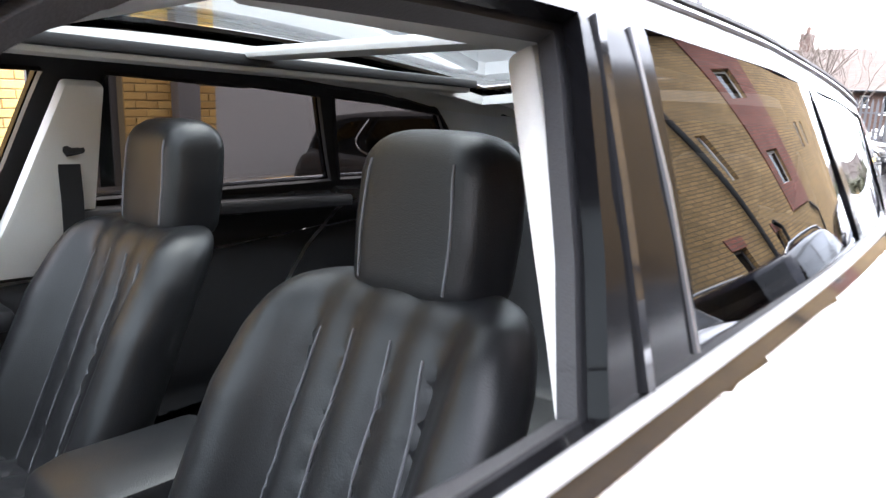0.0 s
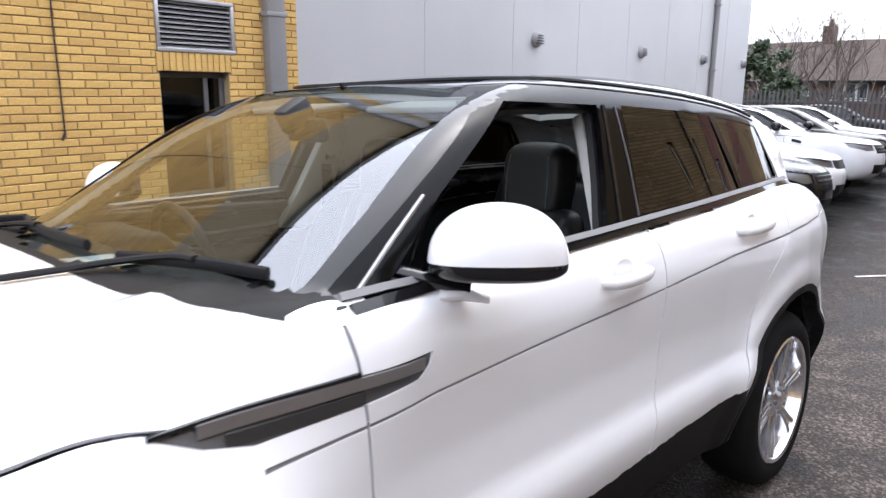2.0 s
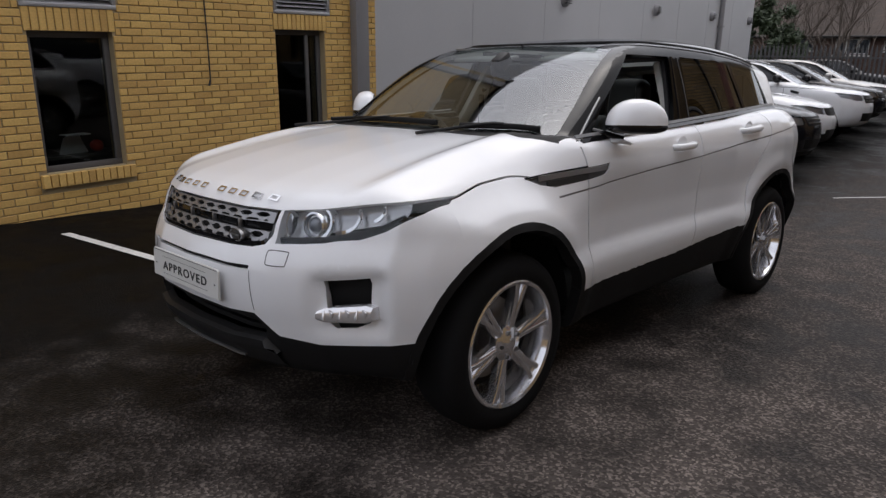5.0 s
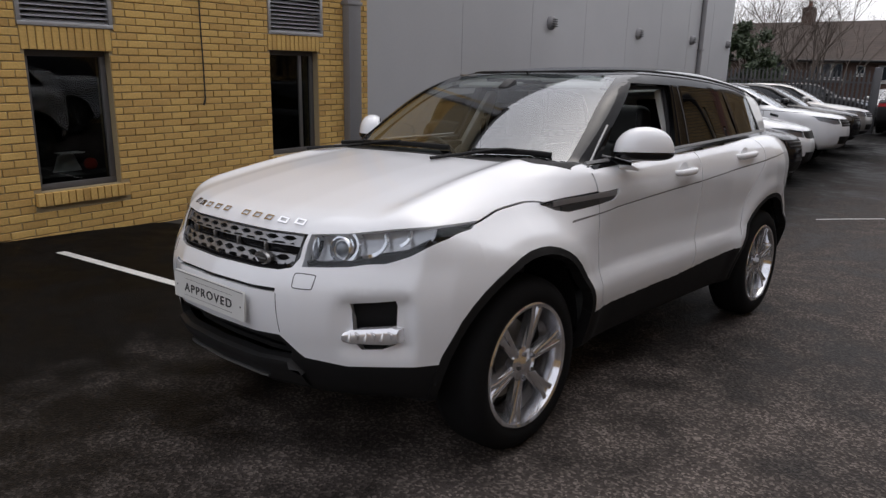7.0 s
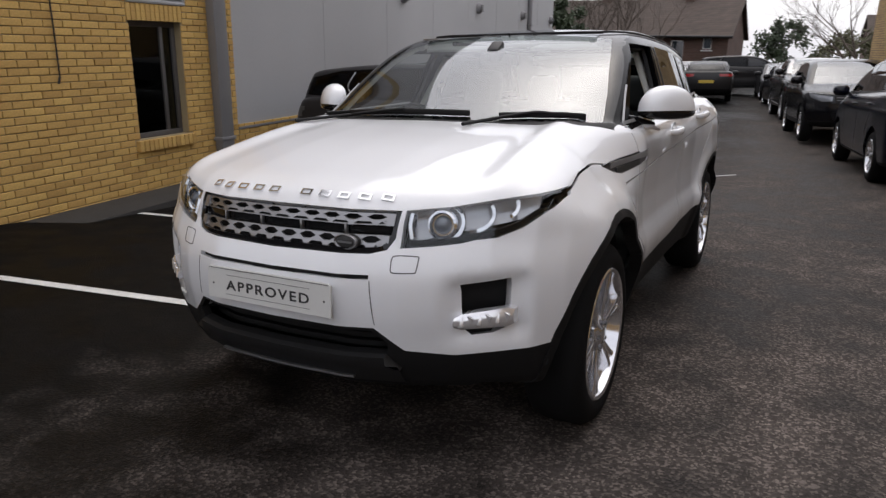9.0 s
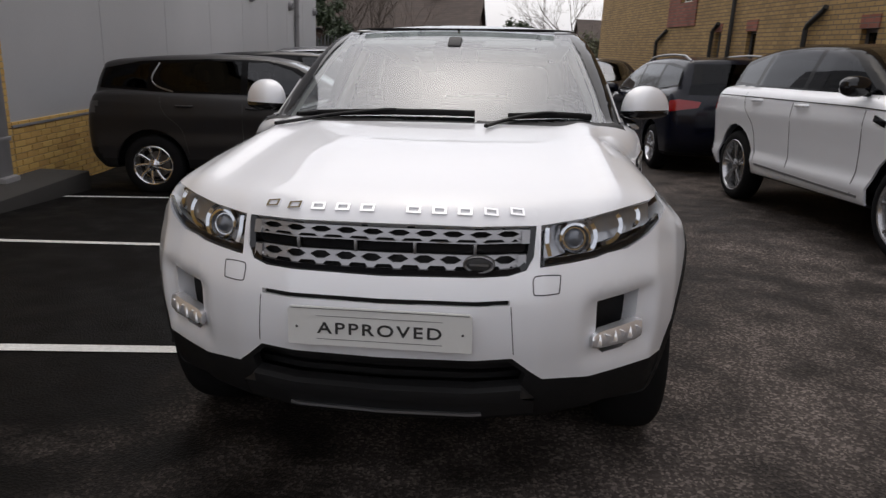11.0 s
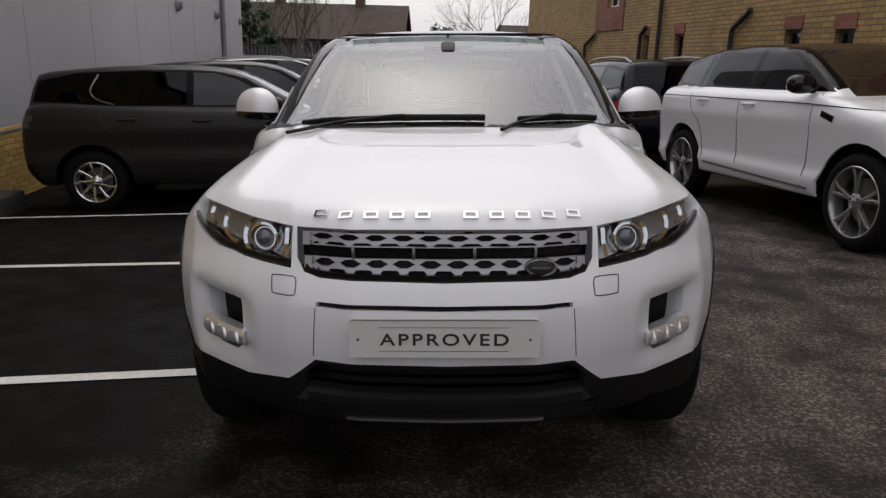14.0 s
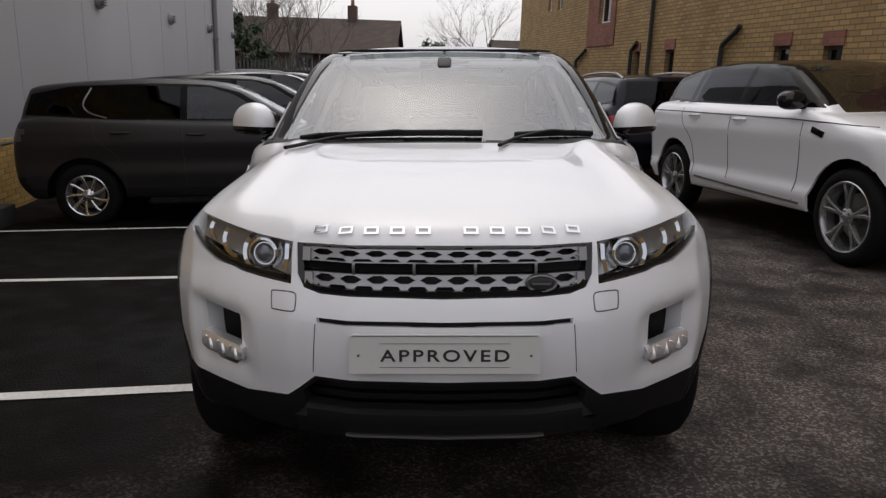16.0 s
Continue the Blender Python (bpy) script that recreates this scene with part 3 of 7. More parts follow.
        if y > -1.225:
            hz = np.interp(y, [-1.225, -1.12, -0.83], [1.007, 0.996, 1.02])
        if z > 0.93 and (z > hz or ax < 0.55) and y > -2.12:
            return "bonnet"
        if y < -1.62 or (y < -1.35 and z < 0.75 and math.hypot(y - ARCH_F[0], z - ARCH_F[1]) > 0.5 and y < ARCH_F[0] - 0.3):
            return "bumper"
        return "wing_" + s

    b.label(test)
    return b


def pane(sheet, outline, axis, bend=1):
    """Smooth glass: a fine net inside a convex outline, laid on one even surface through the rough sheet."""
    a, b = [k for k in range(3) if k != axis]
    P = np.array([v.co[:] for v in sheet.verts])
    sheet.free()
    ca, cb = P[:, a].mean(), P[:, b].mean()
    powers = [(i, j) for i in range(4) for j in range(bend + 1) if i + j < 4]
    k = np.linalg.lstsq(np.stack([(P[:, a] - ca) ** i * (P[:, b] - cb) ** j for i, j in powers], 1), P[:, axis], rcond=None)[0]
    us, vs = [p[0] for p in outline], [p[1] for p in outline]
    bm = bmesh.new()
    nu, nv = 30, 14
    net = []
    for i in range(nu + 1):
        net.append([])
        for j in range(nv + 1):
            co = [0.0, 0.0, 0.0]
            co[a], co[b] = min(us) + (max(us) - min(us)) * i / nu, min(vs) + (max(vs) - min(vs)) * j / nv
            net[i].append(bm.verts.new(co))
    for i in range(nu):
        for j in range(nv):
            bm.faces.new((net[i][j], net[i + 1][j], net[i + 1][j + 1], net[i][j + 1]))
    turn = sum(p[0] * q[1] - q[0] * p[1] for p, q in zip(outline, outline[1:] + outline[:1]))
    for p, q in zip(outline, outline[1:] + outline[:1]):
        co, no = [0.0, 0.0, 0.0], [0.0, 0.0, 0.0]
        co[a], co[b] = p
        sg = 1 if turn > 0 else -1
        no[a], no[b] = sg * (q[1] - p[1]), -sg * (q[0] - p[0])
        bmesh.ops.bisect_plane(bm, geom=bm.verts[:] + bm.edges[:] + bm.faces[:], plane_co=co, plane_no=no, clear_outer=True)
    for v in bm.verts:
        v.co[axis] = sum(c * (v.co[a] - ca) ** i * (v.co[b] - cb) ** j for c, (i, j) in zip(k, powers))
    bmesh.ops.recalc_face_normals(bm, faces=bm.faces)
    return bm


def largest(bm):
    """Keeps the biggest connected piece."""
    todo, best = set(bm.faces), []
    while todo:
        heap, seen = [todo.pop()], []
        while heap:
            f = heap.pop()
            seen.append(f)
            for e in f.edges:
                for g in e.link_faces:
                    if g in todo:
                        todo.discard(g)
                        heap.append(g)
        best = max(best, seen, key=len)
    bmesh.ops.delete(bm, geom=list(set(bm.faces) - set(best)), context="FACES")
    return bm


suv = thing("suv", LOT @ pose(0, 0, 0), "white five-door SUV with a black roof, parked with its window open", "car")
shell = build_suv_shell()
part("bonnet", shell.panel("bonnet"), M_WHITE, suv)
bumper = part("front_bumper", shell.panel("bumper", 0.06), M_WHITE, suv)
part("chin_guard", shell.panel("chin", 0.03), M_PLASTIC, suv, "black plastic lower bumper")
part("cowl", largest(shell.panel("cowl", 0.0)), M_PLASTIC, suv, "black plastic cowl below the windscreen")
part("windscreen", pane(shell.panel("screen", 0.0, -0.004), SCREEN, 1, 3), M_GLASS, suv, "clear windscreen glass").visible_shadow = False
part("roof_glass", pane(shell.panel("roof_panel", 0.0), [(-0.5, -0.22), (0.5, -0.22), (0.5, 1.55), (-0.5, 1.55)], 2, 3), M_ROOFGLASS, suv, "dark panoramic glass roof")
part("roof_frame", shell.panel("roof_frame", 0.01), M_GLOSSBLACK, suv, "gloss black roof edge")
part("windscreen_header", largest(shell.panel("header", 0.01)), M_GLOSSBLACK, suv)
part("tailgate", shell.panel("tailgate", 0.02), M_WHITE, suv)
part("roof_spoiler", shell.panel("tail_top", 0.02), M_GLOSSBLACK, suv, "gloss black tail of the roof")
part("underbody", shell.panel("belly", 0.0), M_PLASTIC, suv)
for s, sx in (("L", 1), ("R", -1)):
    part("rear_pillar", shell.panel("dpillar_" + s, 0.01), M_WHITE, suv, "white rear roof pillar")
    part("front_wing", shell.panel("wing_" + s), M_WHITE, suv)
    part("rear_quarter", shell.panel("quarter_panel_" + s), M_WHITE, suv)
    part("windscreen_pillar", shell.panel("apillar_" + s, 0.02), M_GLOSSBLACK, suv, "gloss black windscreen pillar")
    part("roof_rail", shell.panel("rail_" + s, 0.012), M_GLOSSBLACK, suv, "gloss black roof side")
    part("sill", shell.panel("sill_" + s, 0.02), M_PLASTIC, suv, "black plastic sill")
    part("waist_moulding", shell.panel("waist_" + s, 0.0, -0.004), M_WAIST, suv, "thin grey waist line")
    part("side_vent", shell.panel("vent_" + s, 0.012, -0.006), M_GREYPLASTIC, suv, "dark satin side vent")
    for e in "FB":
        part("wheel_arch_trim", shell.panel("arch_" + e + s, 0.05, 0.004), M_PLASTIC, suv, "black plastic wheel arch trim")
        door = part("front_door" if e == "F" else "rear_door", shell.panel("door_" + e + s), M_WHITE, suv)
        part("window_surround", shell.panel("pillar_" + e + s, 0.02), M_PILLAR, door, "gloss black window surround")
    part("rear_door_glass", pane(shell.panel("rear_pane_" + s, 0.0, -0.004), REAR_PANE, 0), M_PRIVACY, suv, "dark privacy glass").visible_shadow = False
    part("quarter_glass", pane(shell.panel("quarter_" + s, 0.0, -0.004), QUARTER, 0), M_PRIVACY, suv, "dark privacy glass").visible_shadow = False
    part("headlamp_lens", shell.panel("lens_" + s, 0.0), M_LENS, suv, "clear headlamp cover").visible_shadow = False

# ---- wheels ----
def wheel(parent, x, y, z, r, rim_r, width=0.23, style="seven", alloy=None, seg=56):
    """A wheel with tyre, rim, spokes, disc; its outer face towards +x when x > 0."""
    alloy = alloy or M_ALLOY
    s = 1 if x > 0 else -1
    turn = Matrix.Translation((x, y, z)) @ (Matrix.Identity(4) if s > 0 else Matrix.Rotation(math.pi, 4, "Z"))
    w = width
    tyre = part("tyre", lathe([(rim_r - 0.012, -w), (r - 0.045, -w - 0.004), (r - 0.012, -w + 0.02), (r, -w + 0.06), (r, -0.075), (r - 0.003, -0.05), (r - 0.012, -0.028), (r - 0.035, -0.008),
                               (rim_r + 0.028, 0.0), (rim_r + 0.012, -0.006), (rim_r - 0.004, -0.012), (rim_r - 0.012, -0.04)], seg, caps=False), M_RUBBER, parent, m=turn)
    part("rim", lathe([(rim_r - 0.012, -w), (rim_r - 0.03, -w + 0.02), (rim_r - 0.045, -0.1), (rim_r - 0.022, -0.03), (rim_r - 0.014, -0.008), (rim_r - 0.002, -0.003), (rim_r + 0.004, -0.008), (rim_r + 0.002, -0.02)], seg, caps=False), alloy, tyre)
    part("brake_disc", lathe([(0.0, -0.12), (0.08, -0.12), (0.08, -0.135), (rim_r * 0.66, -0.135), (rim_r * 0.66, -0.155), (0.0, -0.155)], 32), M_DISC, tyre)
    part("wheel_back", lathe([(0.0, -0.17), (rim_r - 0.04, -0.17), (rim_r - 0.04, -0.18), (0.0, -0.18)], 32), M_PLASTIC, tyre)
    n = {"seven": 6, "swirl": 9, "split": 5}[style]
    sp = bmesh.new()
    for i in range(n):
        a = 2 * math.pi * (i + 0.25) / n
        legs = {"seven": ((-0.11, 0.0), (0.11, 0.0), (0.0, 0.0)), "swirl": ((0.0, 0.25),), "split": ((-0.09, -0.05), (0.09, 0.05))}[style]
        for leg, (off, lean) in enumerate(legs):
            hw = {"seven": 0.0115 if leg < 2 else 0.026, "swirl": 0.016, "split": 0.015}[style]
            sunk = 0.011 if style == "seven" and leg == 2 else 0.0
            prof = [(0.03, -0.030, 0.8), (rim_r * 0.35, -0.026, 1.0), (rim_r * 0.75, -0.018, 1.0), (rim_r - 0.018, -0.016, 1.15)]
            rows = []
            for k, (rr, depth, wd) in enumerate(prof):
                t = k / 3
                ang = a + lean * t + (off * (0.35 + 0.65 * t) if style != "split" else off * t * 1.6)
                d = Vector((0, math.cos(ang), math.sin(ang)))
                q = Vector((0, -math.sin(ang), math.cos(ang)))
                c = d * rr
                e = hw * wd
                rows.append([sp.verts.new(c + q * u + Vector((depth + h - sunk, 0, 0))) for u, h in ((-e, -0.035), (-e, -0.004), (-e * 0.55, 0.0), (e * 0.55, 0.0), (e, -0.004), (e, -0.035))])
            for p, q in zip(rows, rows[1:]):
                for j in range(5):
                    sp.faces.new((p[j], p[j + 1], q[j + 1], q[j]))
    bmesh.ops.recalc_face_normals(sp, faces=sp.faces)
    part("spokes", sp, alloy, tyre)
    part("hub_cap", lathe([(0.0, -0.012), (0.028, -0.013), (0.034, -0.018), (0.06, -0.024), (0.075, -0.034), (0.075, -0.07), (0.0, -0.07)], 28), alloy, tyre)
    for i in range(5):
        a = 2 * math.pi * (i + 0.5) / 5
        part("wheel_bolt", lathe([(0.0, -0.014), (0.009, -0.014), (0.010, -0.03), (0.0, -0.03)], 6), M_DARKALLOY, tyre, m=Matrix.Translation((0, 0.052 * math.cos(a), 0.052 * math.sin(a))))
    return tyre


for wy in (-1.325, 1.345):
    for wx in (0.918, -0.918):
        wheel(suv, wx, wy, 0.362, 0.362, 0.258)

# ---- fittings of the white SUV ----
def nose(x, z, back=0.0):
    """The place on the nose at that x and z."""
    p = meet(shell.tree, (x, -2.6, z), (x, -1.0, z))
    p.y += back
    return p


def flank(s, y, z, out=0.0):
    p = meet(shell.tree, (s * 1.3, y, z), (0, y, z))
    p.x += s * out
    return p


def above(x, y, up=0.0):
    p = meet(shell.tree, (x, y, 1.9), (x, y, 0.6))
    p.z += up
    return p


def ribbon(bm, pts, w, d, up):
    """A flat bar along points, w wide along up and d deep."""
    pts = [Vector(p) for p in pts]
    up = Vector(up)
    rows = []
    for i, p in enumerate(pts):
        t = (pts[min(i + 1, len(pts) - 1)] - pts[max(i - 1, 0)]).normalized()
        n = t.cross(up).normalized()
        u = n.cross(t).normalized()
        rows.append([bm.verts.new(p + u * a * w / 2 + n * b * d / 2) for a, b in ((-1, -1), (1, -1), (1, 1), (-1, 1))])
    for a, b in zip(rows, rows[1:]):
        for k in range(4):
            bm.faces.new((a[k], a[(k + 1) % 4], b[(k + 1) % 4], b[k]))
    bm.faces.new(rows[0][::-1])
    bm.faces.new(rows[-1])
    bmesh.ops.recalc_face_normals(bm, faces=bm.faces)
    return bm


# grille: a black bed and two silver honeycomb bands
bed = bmesh.new()
cols = []
for i in range(25):
    x = -0.43 + 0.86 * i / 24
    cols.append([bed.verts.new(nose(x, z, 0.045)) for z in (0.765, 0.80, 0.85, 0.90, 0.925, 0.94)])
for a, b in zip(cols, cols[1:]):
    for k in range(5):
        bed.faces.new((a[k], b[k], b[k + 1], a[k + 1]))
grille = part("grille", bed, M_PLASTIC, suv, "black grille with silver honeycomb bars")


def band(z0, z1, x1, cut):
    """A silver band pierced by a row of long hexagons over a row of half ones."""
    bm = bmesh.new()
    p = 2 * x1 / 10
    split = z0 + 0.36 * (z1 - z0)
    e = 0.0036

    def cell(a, b, lo, hi, hole):
        ring = [bm.verts.new((x, 0, z)) for x, z in hole]
        m = (lo + hi) / 2
        rim = [(a, m), (a + (b - a) * 0.22, lo), (b - (b - a) * 0.22, lo), (b, m), (b - (b - a) * 0.22, hi), (a + (b - a) * 0.22, hi)]
        out = [bm.verts.new((x, 0, z)) for x, z in rim]
        corner = {0: (a, lo), 2: (b, lo), 3: (b, hi), 5: (a, hi)}
        for k in range(6):
            j = (k + 1) % 6
            bm.faces.new((out[k], out[j], ring[j], ring[k]))
            if k in corner:
                bm.faces.new((out[k], bm.verts.new((corner[k][0], 0, corner[k][1])), out[j]))

    def hexagon(a, b, lo, hi, slant):
        m = (lo + hi) / 2
        return [(a, m), (a + slant, lo), (b - slant, lo), (b, m), (b - slant, hi), (a + slant, hi)]

    for i in range(10):
        a, b = -x1 + p * i, -x1 + p * (i + 1)
        cell(a, b, split, z1, hexagon(a + 0.006, b - 0.006, split + e, z1 - e, 0.020))
    for i in range(11):
        a, b = max(-x1, -x1 + p * (i - 0.5)), min(x1, -x1 + p * (i + 0.5))
        cell(a, b, z0, split, [(a + 0.008, z0 + e), (a + 0.009, z0 + e * 0.9), (b - 0.009, z0 + e * 0.9), (b - 0.008, z0 + e), (b - 0.018, split - e * 0.6), (a + 0.018, split - e * 0.6)])
    bmesh.ops.remove_doubles(bm, verts=bm.verts, dist=1e-4)
    bmesh.ops.recalc_face_normals(bm, faces=bm.faces)
    bmesh.ops.solidify(bm, geom=bm.faces[:], thickness=0.014)
    for s in (-1, 1):
        add_box(bm, min(s * (x1 - 0.001), s * (x1 + 0.022)), -0.007, z0 + cut * 0.3, max(s * (x1 - 0.001), s * (x1 + 0.022)), 0.007, z1)
    at = {}
    for v in bm.verts:
        key = (round(v.co.x, 3), round(v.co.z, 3))
        if key not in at:
            at[key] = nose(v.co.x, v.co.z, 0.012).y
        v.co.y = at[key] + max(-0.007, min(0.007, v.co.y))
    bmesh.ops.recalc_face_normals(bm, faces=bm.faces)
    return bm


part("upper_grille_bar", band(0.877, 0.913, 0.384, 0.0), M_SATIN, grille, "satin silver honeycomb bar")
part("lower_grille_bar", band(0.803, 0.847, 0.376, 0.03), M_SATIN, grille, "satin silver honeycomb bar")
mid = bmesh.new()
ribbon(mid, [nose(-0.40 + 0.04 * i, 0.862, 0.030) for i in range(21)], 0.022, 0.012, (0, 0, 1))
part("middle_grille_bar", mid, M_GLOSSBLACK, grille, "gloss black middle bar")
for x in (-0.255, -0.085, 0.085, 0.255):
    part("grille_post", box(-0.004, -0.008, -0.022, 0.004, 0.006, 0.022, bevel=0.001), M_SATIN, grille, m=Matrix.Translation(nose(x, 0.862, 0.014)) @ Matrix.Diagonal((1, 1, 0.75, 1)))
rim = bmesh.new()
ribbon(rim, [nose(x, z, 0.012) for x, z in spline([(-0.418, 0.922), (-0.416, 0.85), (-0.396, 0.81), (-0.35, 0.797), (-0.2, 0.794), (0, 0.793), (0.2, 0.794), (0.35, 0.797), (0.396, 0.81), (0.416, 0.85), (0.418, 0.922)], 4)], 0.012, 0.03, (0, -1, 0))
part("grille_surround", rim, M_GLOSSBLACK, grille, "gloss black grille surround")

# oval badge, plain
p = nose(0.268, 0.826)
badge = part("oval_badge", lathe([(0.0, -0.006), (0.7, -0.006), (0.86, -0.004), (1.0, 0.002), (1.0, 0.02), (0.0, 0.02)], 40, "y"), M_INK, grille, "dark oval badge with a silver rim",
             Matrix.Translation(p) @ Matrix.Diagonal((0.044, 1, 0.024, 1)))
part("badge_rim", lathe([(0.86, -0.005), (0.9, -0.0085), (1.0, -0.006), (1.02, 0.003), (0.98, 0.006)], 40, "y"), M_SATIN, badge)
part("badge_bar", box(-0.6, -0.009, -0.12, 0.6, -0.004, 0.12), M_SATIN, badge)

# bonnet badge: ten plain silver marks in two rows of five
for i in range(10):
    x = (-0.354 + 0.0735 * i) if i < 5 else (0.074 + 0.0735 * (i - 5))
    z = 0.948 + 0.004 * (1 - abs(x) / 0.4)
    q = nose(x, z)
    r = nose(x, z + 0.022)
    side = (nose(x + 0.02, z) - nose(x - 0.02, z)).normalized()
    up = (r - q).normalized()
    nrm = side.cross(up).normalized()
    m = Matrix((side, nrm * -1, up)).transposed().to_4x4()
    m.translation = q + nrm * 0.001
    bm = bmesh.new()
    add_box(bm, -0.021, -0.006, 0, 0.021, 0.003, 0.006)
    add_box(bm, -0.021, -0.006, 0.021, 0.021, 0.003, 0.027)
    add_box(bm, -0.021, -0.006, 0.006, -0.014, 0.003, 0.021)
    add_box(bm, 0.014, -0.006, 0.006, 0.021, 0.003, 0.021)
    part("bonnet_mark", bm, M_CHROME, suv, "plain silver badge mark", m, smooth=False)

for x in (-0.362, 0.362):
    seam_line = bmesh.new()
    ribbon(seam_line, [nose(x + (0.012 if x > 0 else -0.012) * i / 8, 0.712 - 0.018 * i, 0.0006) for i in range(9)], 0.0025, 0.003, (1, 0, 0))
    part("bumper_seam", seam_line, M_GREYPLASTIC, bumper, "thin panel gap")

# slot, fog lamp wells, wheel wells, radiator: the dark insides
part("radiator", box(-0.43, -1.98, 0.40, 0.43, -1.94, 0.93), M_PLASTIC, suv, smooth=False)
slot = bmesh.new()
ribbon(slot, [nose(-0.37 + 0.037 * i, 0.723, 0.02) for i in range(21)], 0.03, 0.004, (0, 0, 1))
part("bumper_slot", slot, M_PLASTIC, bumper, "black slot")
mouth = bmesh.new()
for z in (0.47, 0.50, 0.53):
    one = [nose(-0.40 + 0.04 * i, 0.5, 0.09) for i in range(21)]
    ribbon(mouth, [Vector((v.x, v.y, z)) for v in one], 0.018, 0.02, (0, 0, 1))
part("lower_grille", mouth, M_PLASTIC, bumper, "black lower air intake")
bm = bmesh.new()
ribbon(bm, [nose(-0.285 + 0.0285 * i, 0.372, -0.016) for i in range(21)], 0.008, 0.02, (0, 0, 1))
part("skid_bar", bm, M_SATIN, bumper, "satin silver skid bar")
bm = bmesh.new()
rows = []
for i in range(23):
    x = -0.44 + 0.04 * i
    e = 0.05 if i in (0, 22) else 0.0
    rows.append([bm.verts.new(nose(x, z, b)) for z, b in ((0.462 - e, 0.0), (0.455 - e, -0.022), (0.425, -0.026), (0.405, -0.018), (0.378, -0.014), (0.35, -0.008), (0.34, 0.03))])
for a, b in zip(rows, rows[1:]):
    for k in range(6):
        bm.faces.new((a[k], a[k + 1], b[k + 1], b[k]))
bmesh.ops.recalc_face_normals(bm, faces=bm.faces)
part("skid_plate", bm, mat("skid_grey", (0.018, 0.018, 0.019), 0.5, metal=0.3, grain=0.08, scale=300), bumper, "dark grey skid plate")

for s in (-1, 1):
    # fog lamp
    q = nose(s * 0.665, 0.62)
    part("fog_lamp_well", shell.panel("fog_" + ("L" if s > 0 else "R"), 0.0, -0.055), M_PLASTIC, bumper, "black recess")
    a, b = nose(s * 0.602, 0.60), nose(s * 0.765, 0.62)
    lamp = bmesh.new()
    rows = []
    for i in range(9):
        t = i / 8
        x = s * (0.604 + 0.158 * t)
        c = nose(x, 0.60 + 0.018 * t)
        hgt = 0.024 + 0.008 * t - (0.008 if i in (0, 8) else 0)
        zc = 0.577 + 0.014 * t
        rows.append([lamp.verts.new((x, c.y - 0.02 + dy, zc + dz * hgt)) for dy, dz in ((0.04, 1), (-0.006, 1), (-0.016, 0.5), (-0.018, -0.4), (-0.008, -1), (0.04, -1))])
    for u, v in zip(rows, rows[1:]):
        for k in range(6):
            lamp.faces.new((u[k], u[(k + 1) % 6], v[(k + 1) % 6], v[k]))
    lamp.faces.new(rows[0])
    lamp.faces.new(rows[-1][::-1])
    bmesh.ops.recalc_face_normals(lamp, faces=lamp.faces)
    fog = part("fog_lamp", lamp, M_FOG, suv, "clear fog lamp with chrome reflectors")
    for i in range(6):
        t = (i + 0.7) / 6.6
        x = s * (0.604 + 0.158 * t)
        c = nose(x, 0.60 + 0.018 * t)
        part("fog_reflector", box(-0.011, -0.004, -0.017, 0.011, 0.004, 0.017, bevel=0.002), M_FOG, fog, m=Matrix.Translation((x, c.y - 0.0315, 0.578 + 0.014 * t)) @ pose(0, 0, 0, 12 if i % 2 else -16, 20 if i % 2 else -10, 0))
    # washer cover
    sq = spline([(0.415, 0.752), (0.413, 0.79), (0.43, 0.798), (0.482, 0.796), (0.488, 0.787), (0.486, 0.752), (0.478, 0.747), (0.425, 0.747), (0.415, 0.752)], 3)
    ring = bmesh.new()
    ribbon(ring, [nose(s * x * 1.02, z - 0.007, 0.0005) for x, z in sq], 0.0028, 0.0035, (0, -1, 0))
    part("washer_cover", ring, M_GREYPLASTIC, bumper, "headlamp washer cover seam")

    # headlamp
    key = "L" if s > 0 else "R"
    house = part("headlamp", shell.panel("lens_" + key, 0.0, -0.075), M_GLOSSBLACK, suv, "headlamp with chrome projector and light guides")
    bowl = bmesh.new()
    rows = []
    for i in range(13):
        t = i / 12
        x = s * (0.448 + 0.33 * t)
        zt, zb = 0.922 + 0.035 * t, 0.822 + 0.075 * t
        row = []
        for k in range(5):
            z = zb + (zt - zb) * k / 4
            row.append(bowl.verts.new(nose(x, z, 0.045 + 0.02 * math.sin(math.pi * k / 4))))
        rows.append(row)
    for u, v in zip(rows, rows[1:]):
        for k in range(4):
            bowl.faces.new((u[k], v[k], v[k + 1], u[k + 1]))
    part("headlamp_reflector", bowl, M_REFLECTOR, house, "silver reflector")
    q = nose(s * 0.535, 0.877, 0.035)
    turn = Matrix.Translation(q) @ pose(0, 0, 0, -8, 0, s * 12)
    part("projector_lens", lathe([(0.0, -0.024), (0.012, -0.022), (0.022, -0.016), (0.030, -0.006), (0.034, 0.004), (0.034, 0.02), (0.0, 0.02)], 32, "y"), mat("projector_glass", (0.10, 0.11, 0.13), 0.05, coat=1.0, spec=0.9), house, "glass projector lens", turn)
    part("projector_ring", lathe([(0.034, -0.004), (0.040, -0.016), (0.047, -0.014), (0.053, 0.0), (0.053, 0.012), (0.036, 0.012)], 40, "y"), M_CHROME, house, "chrome projector ring", turn)
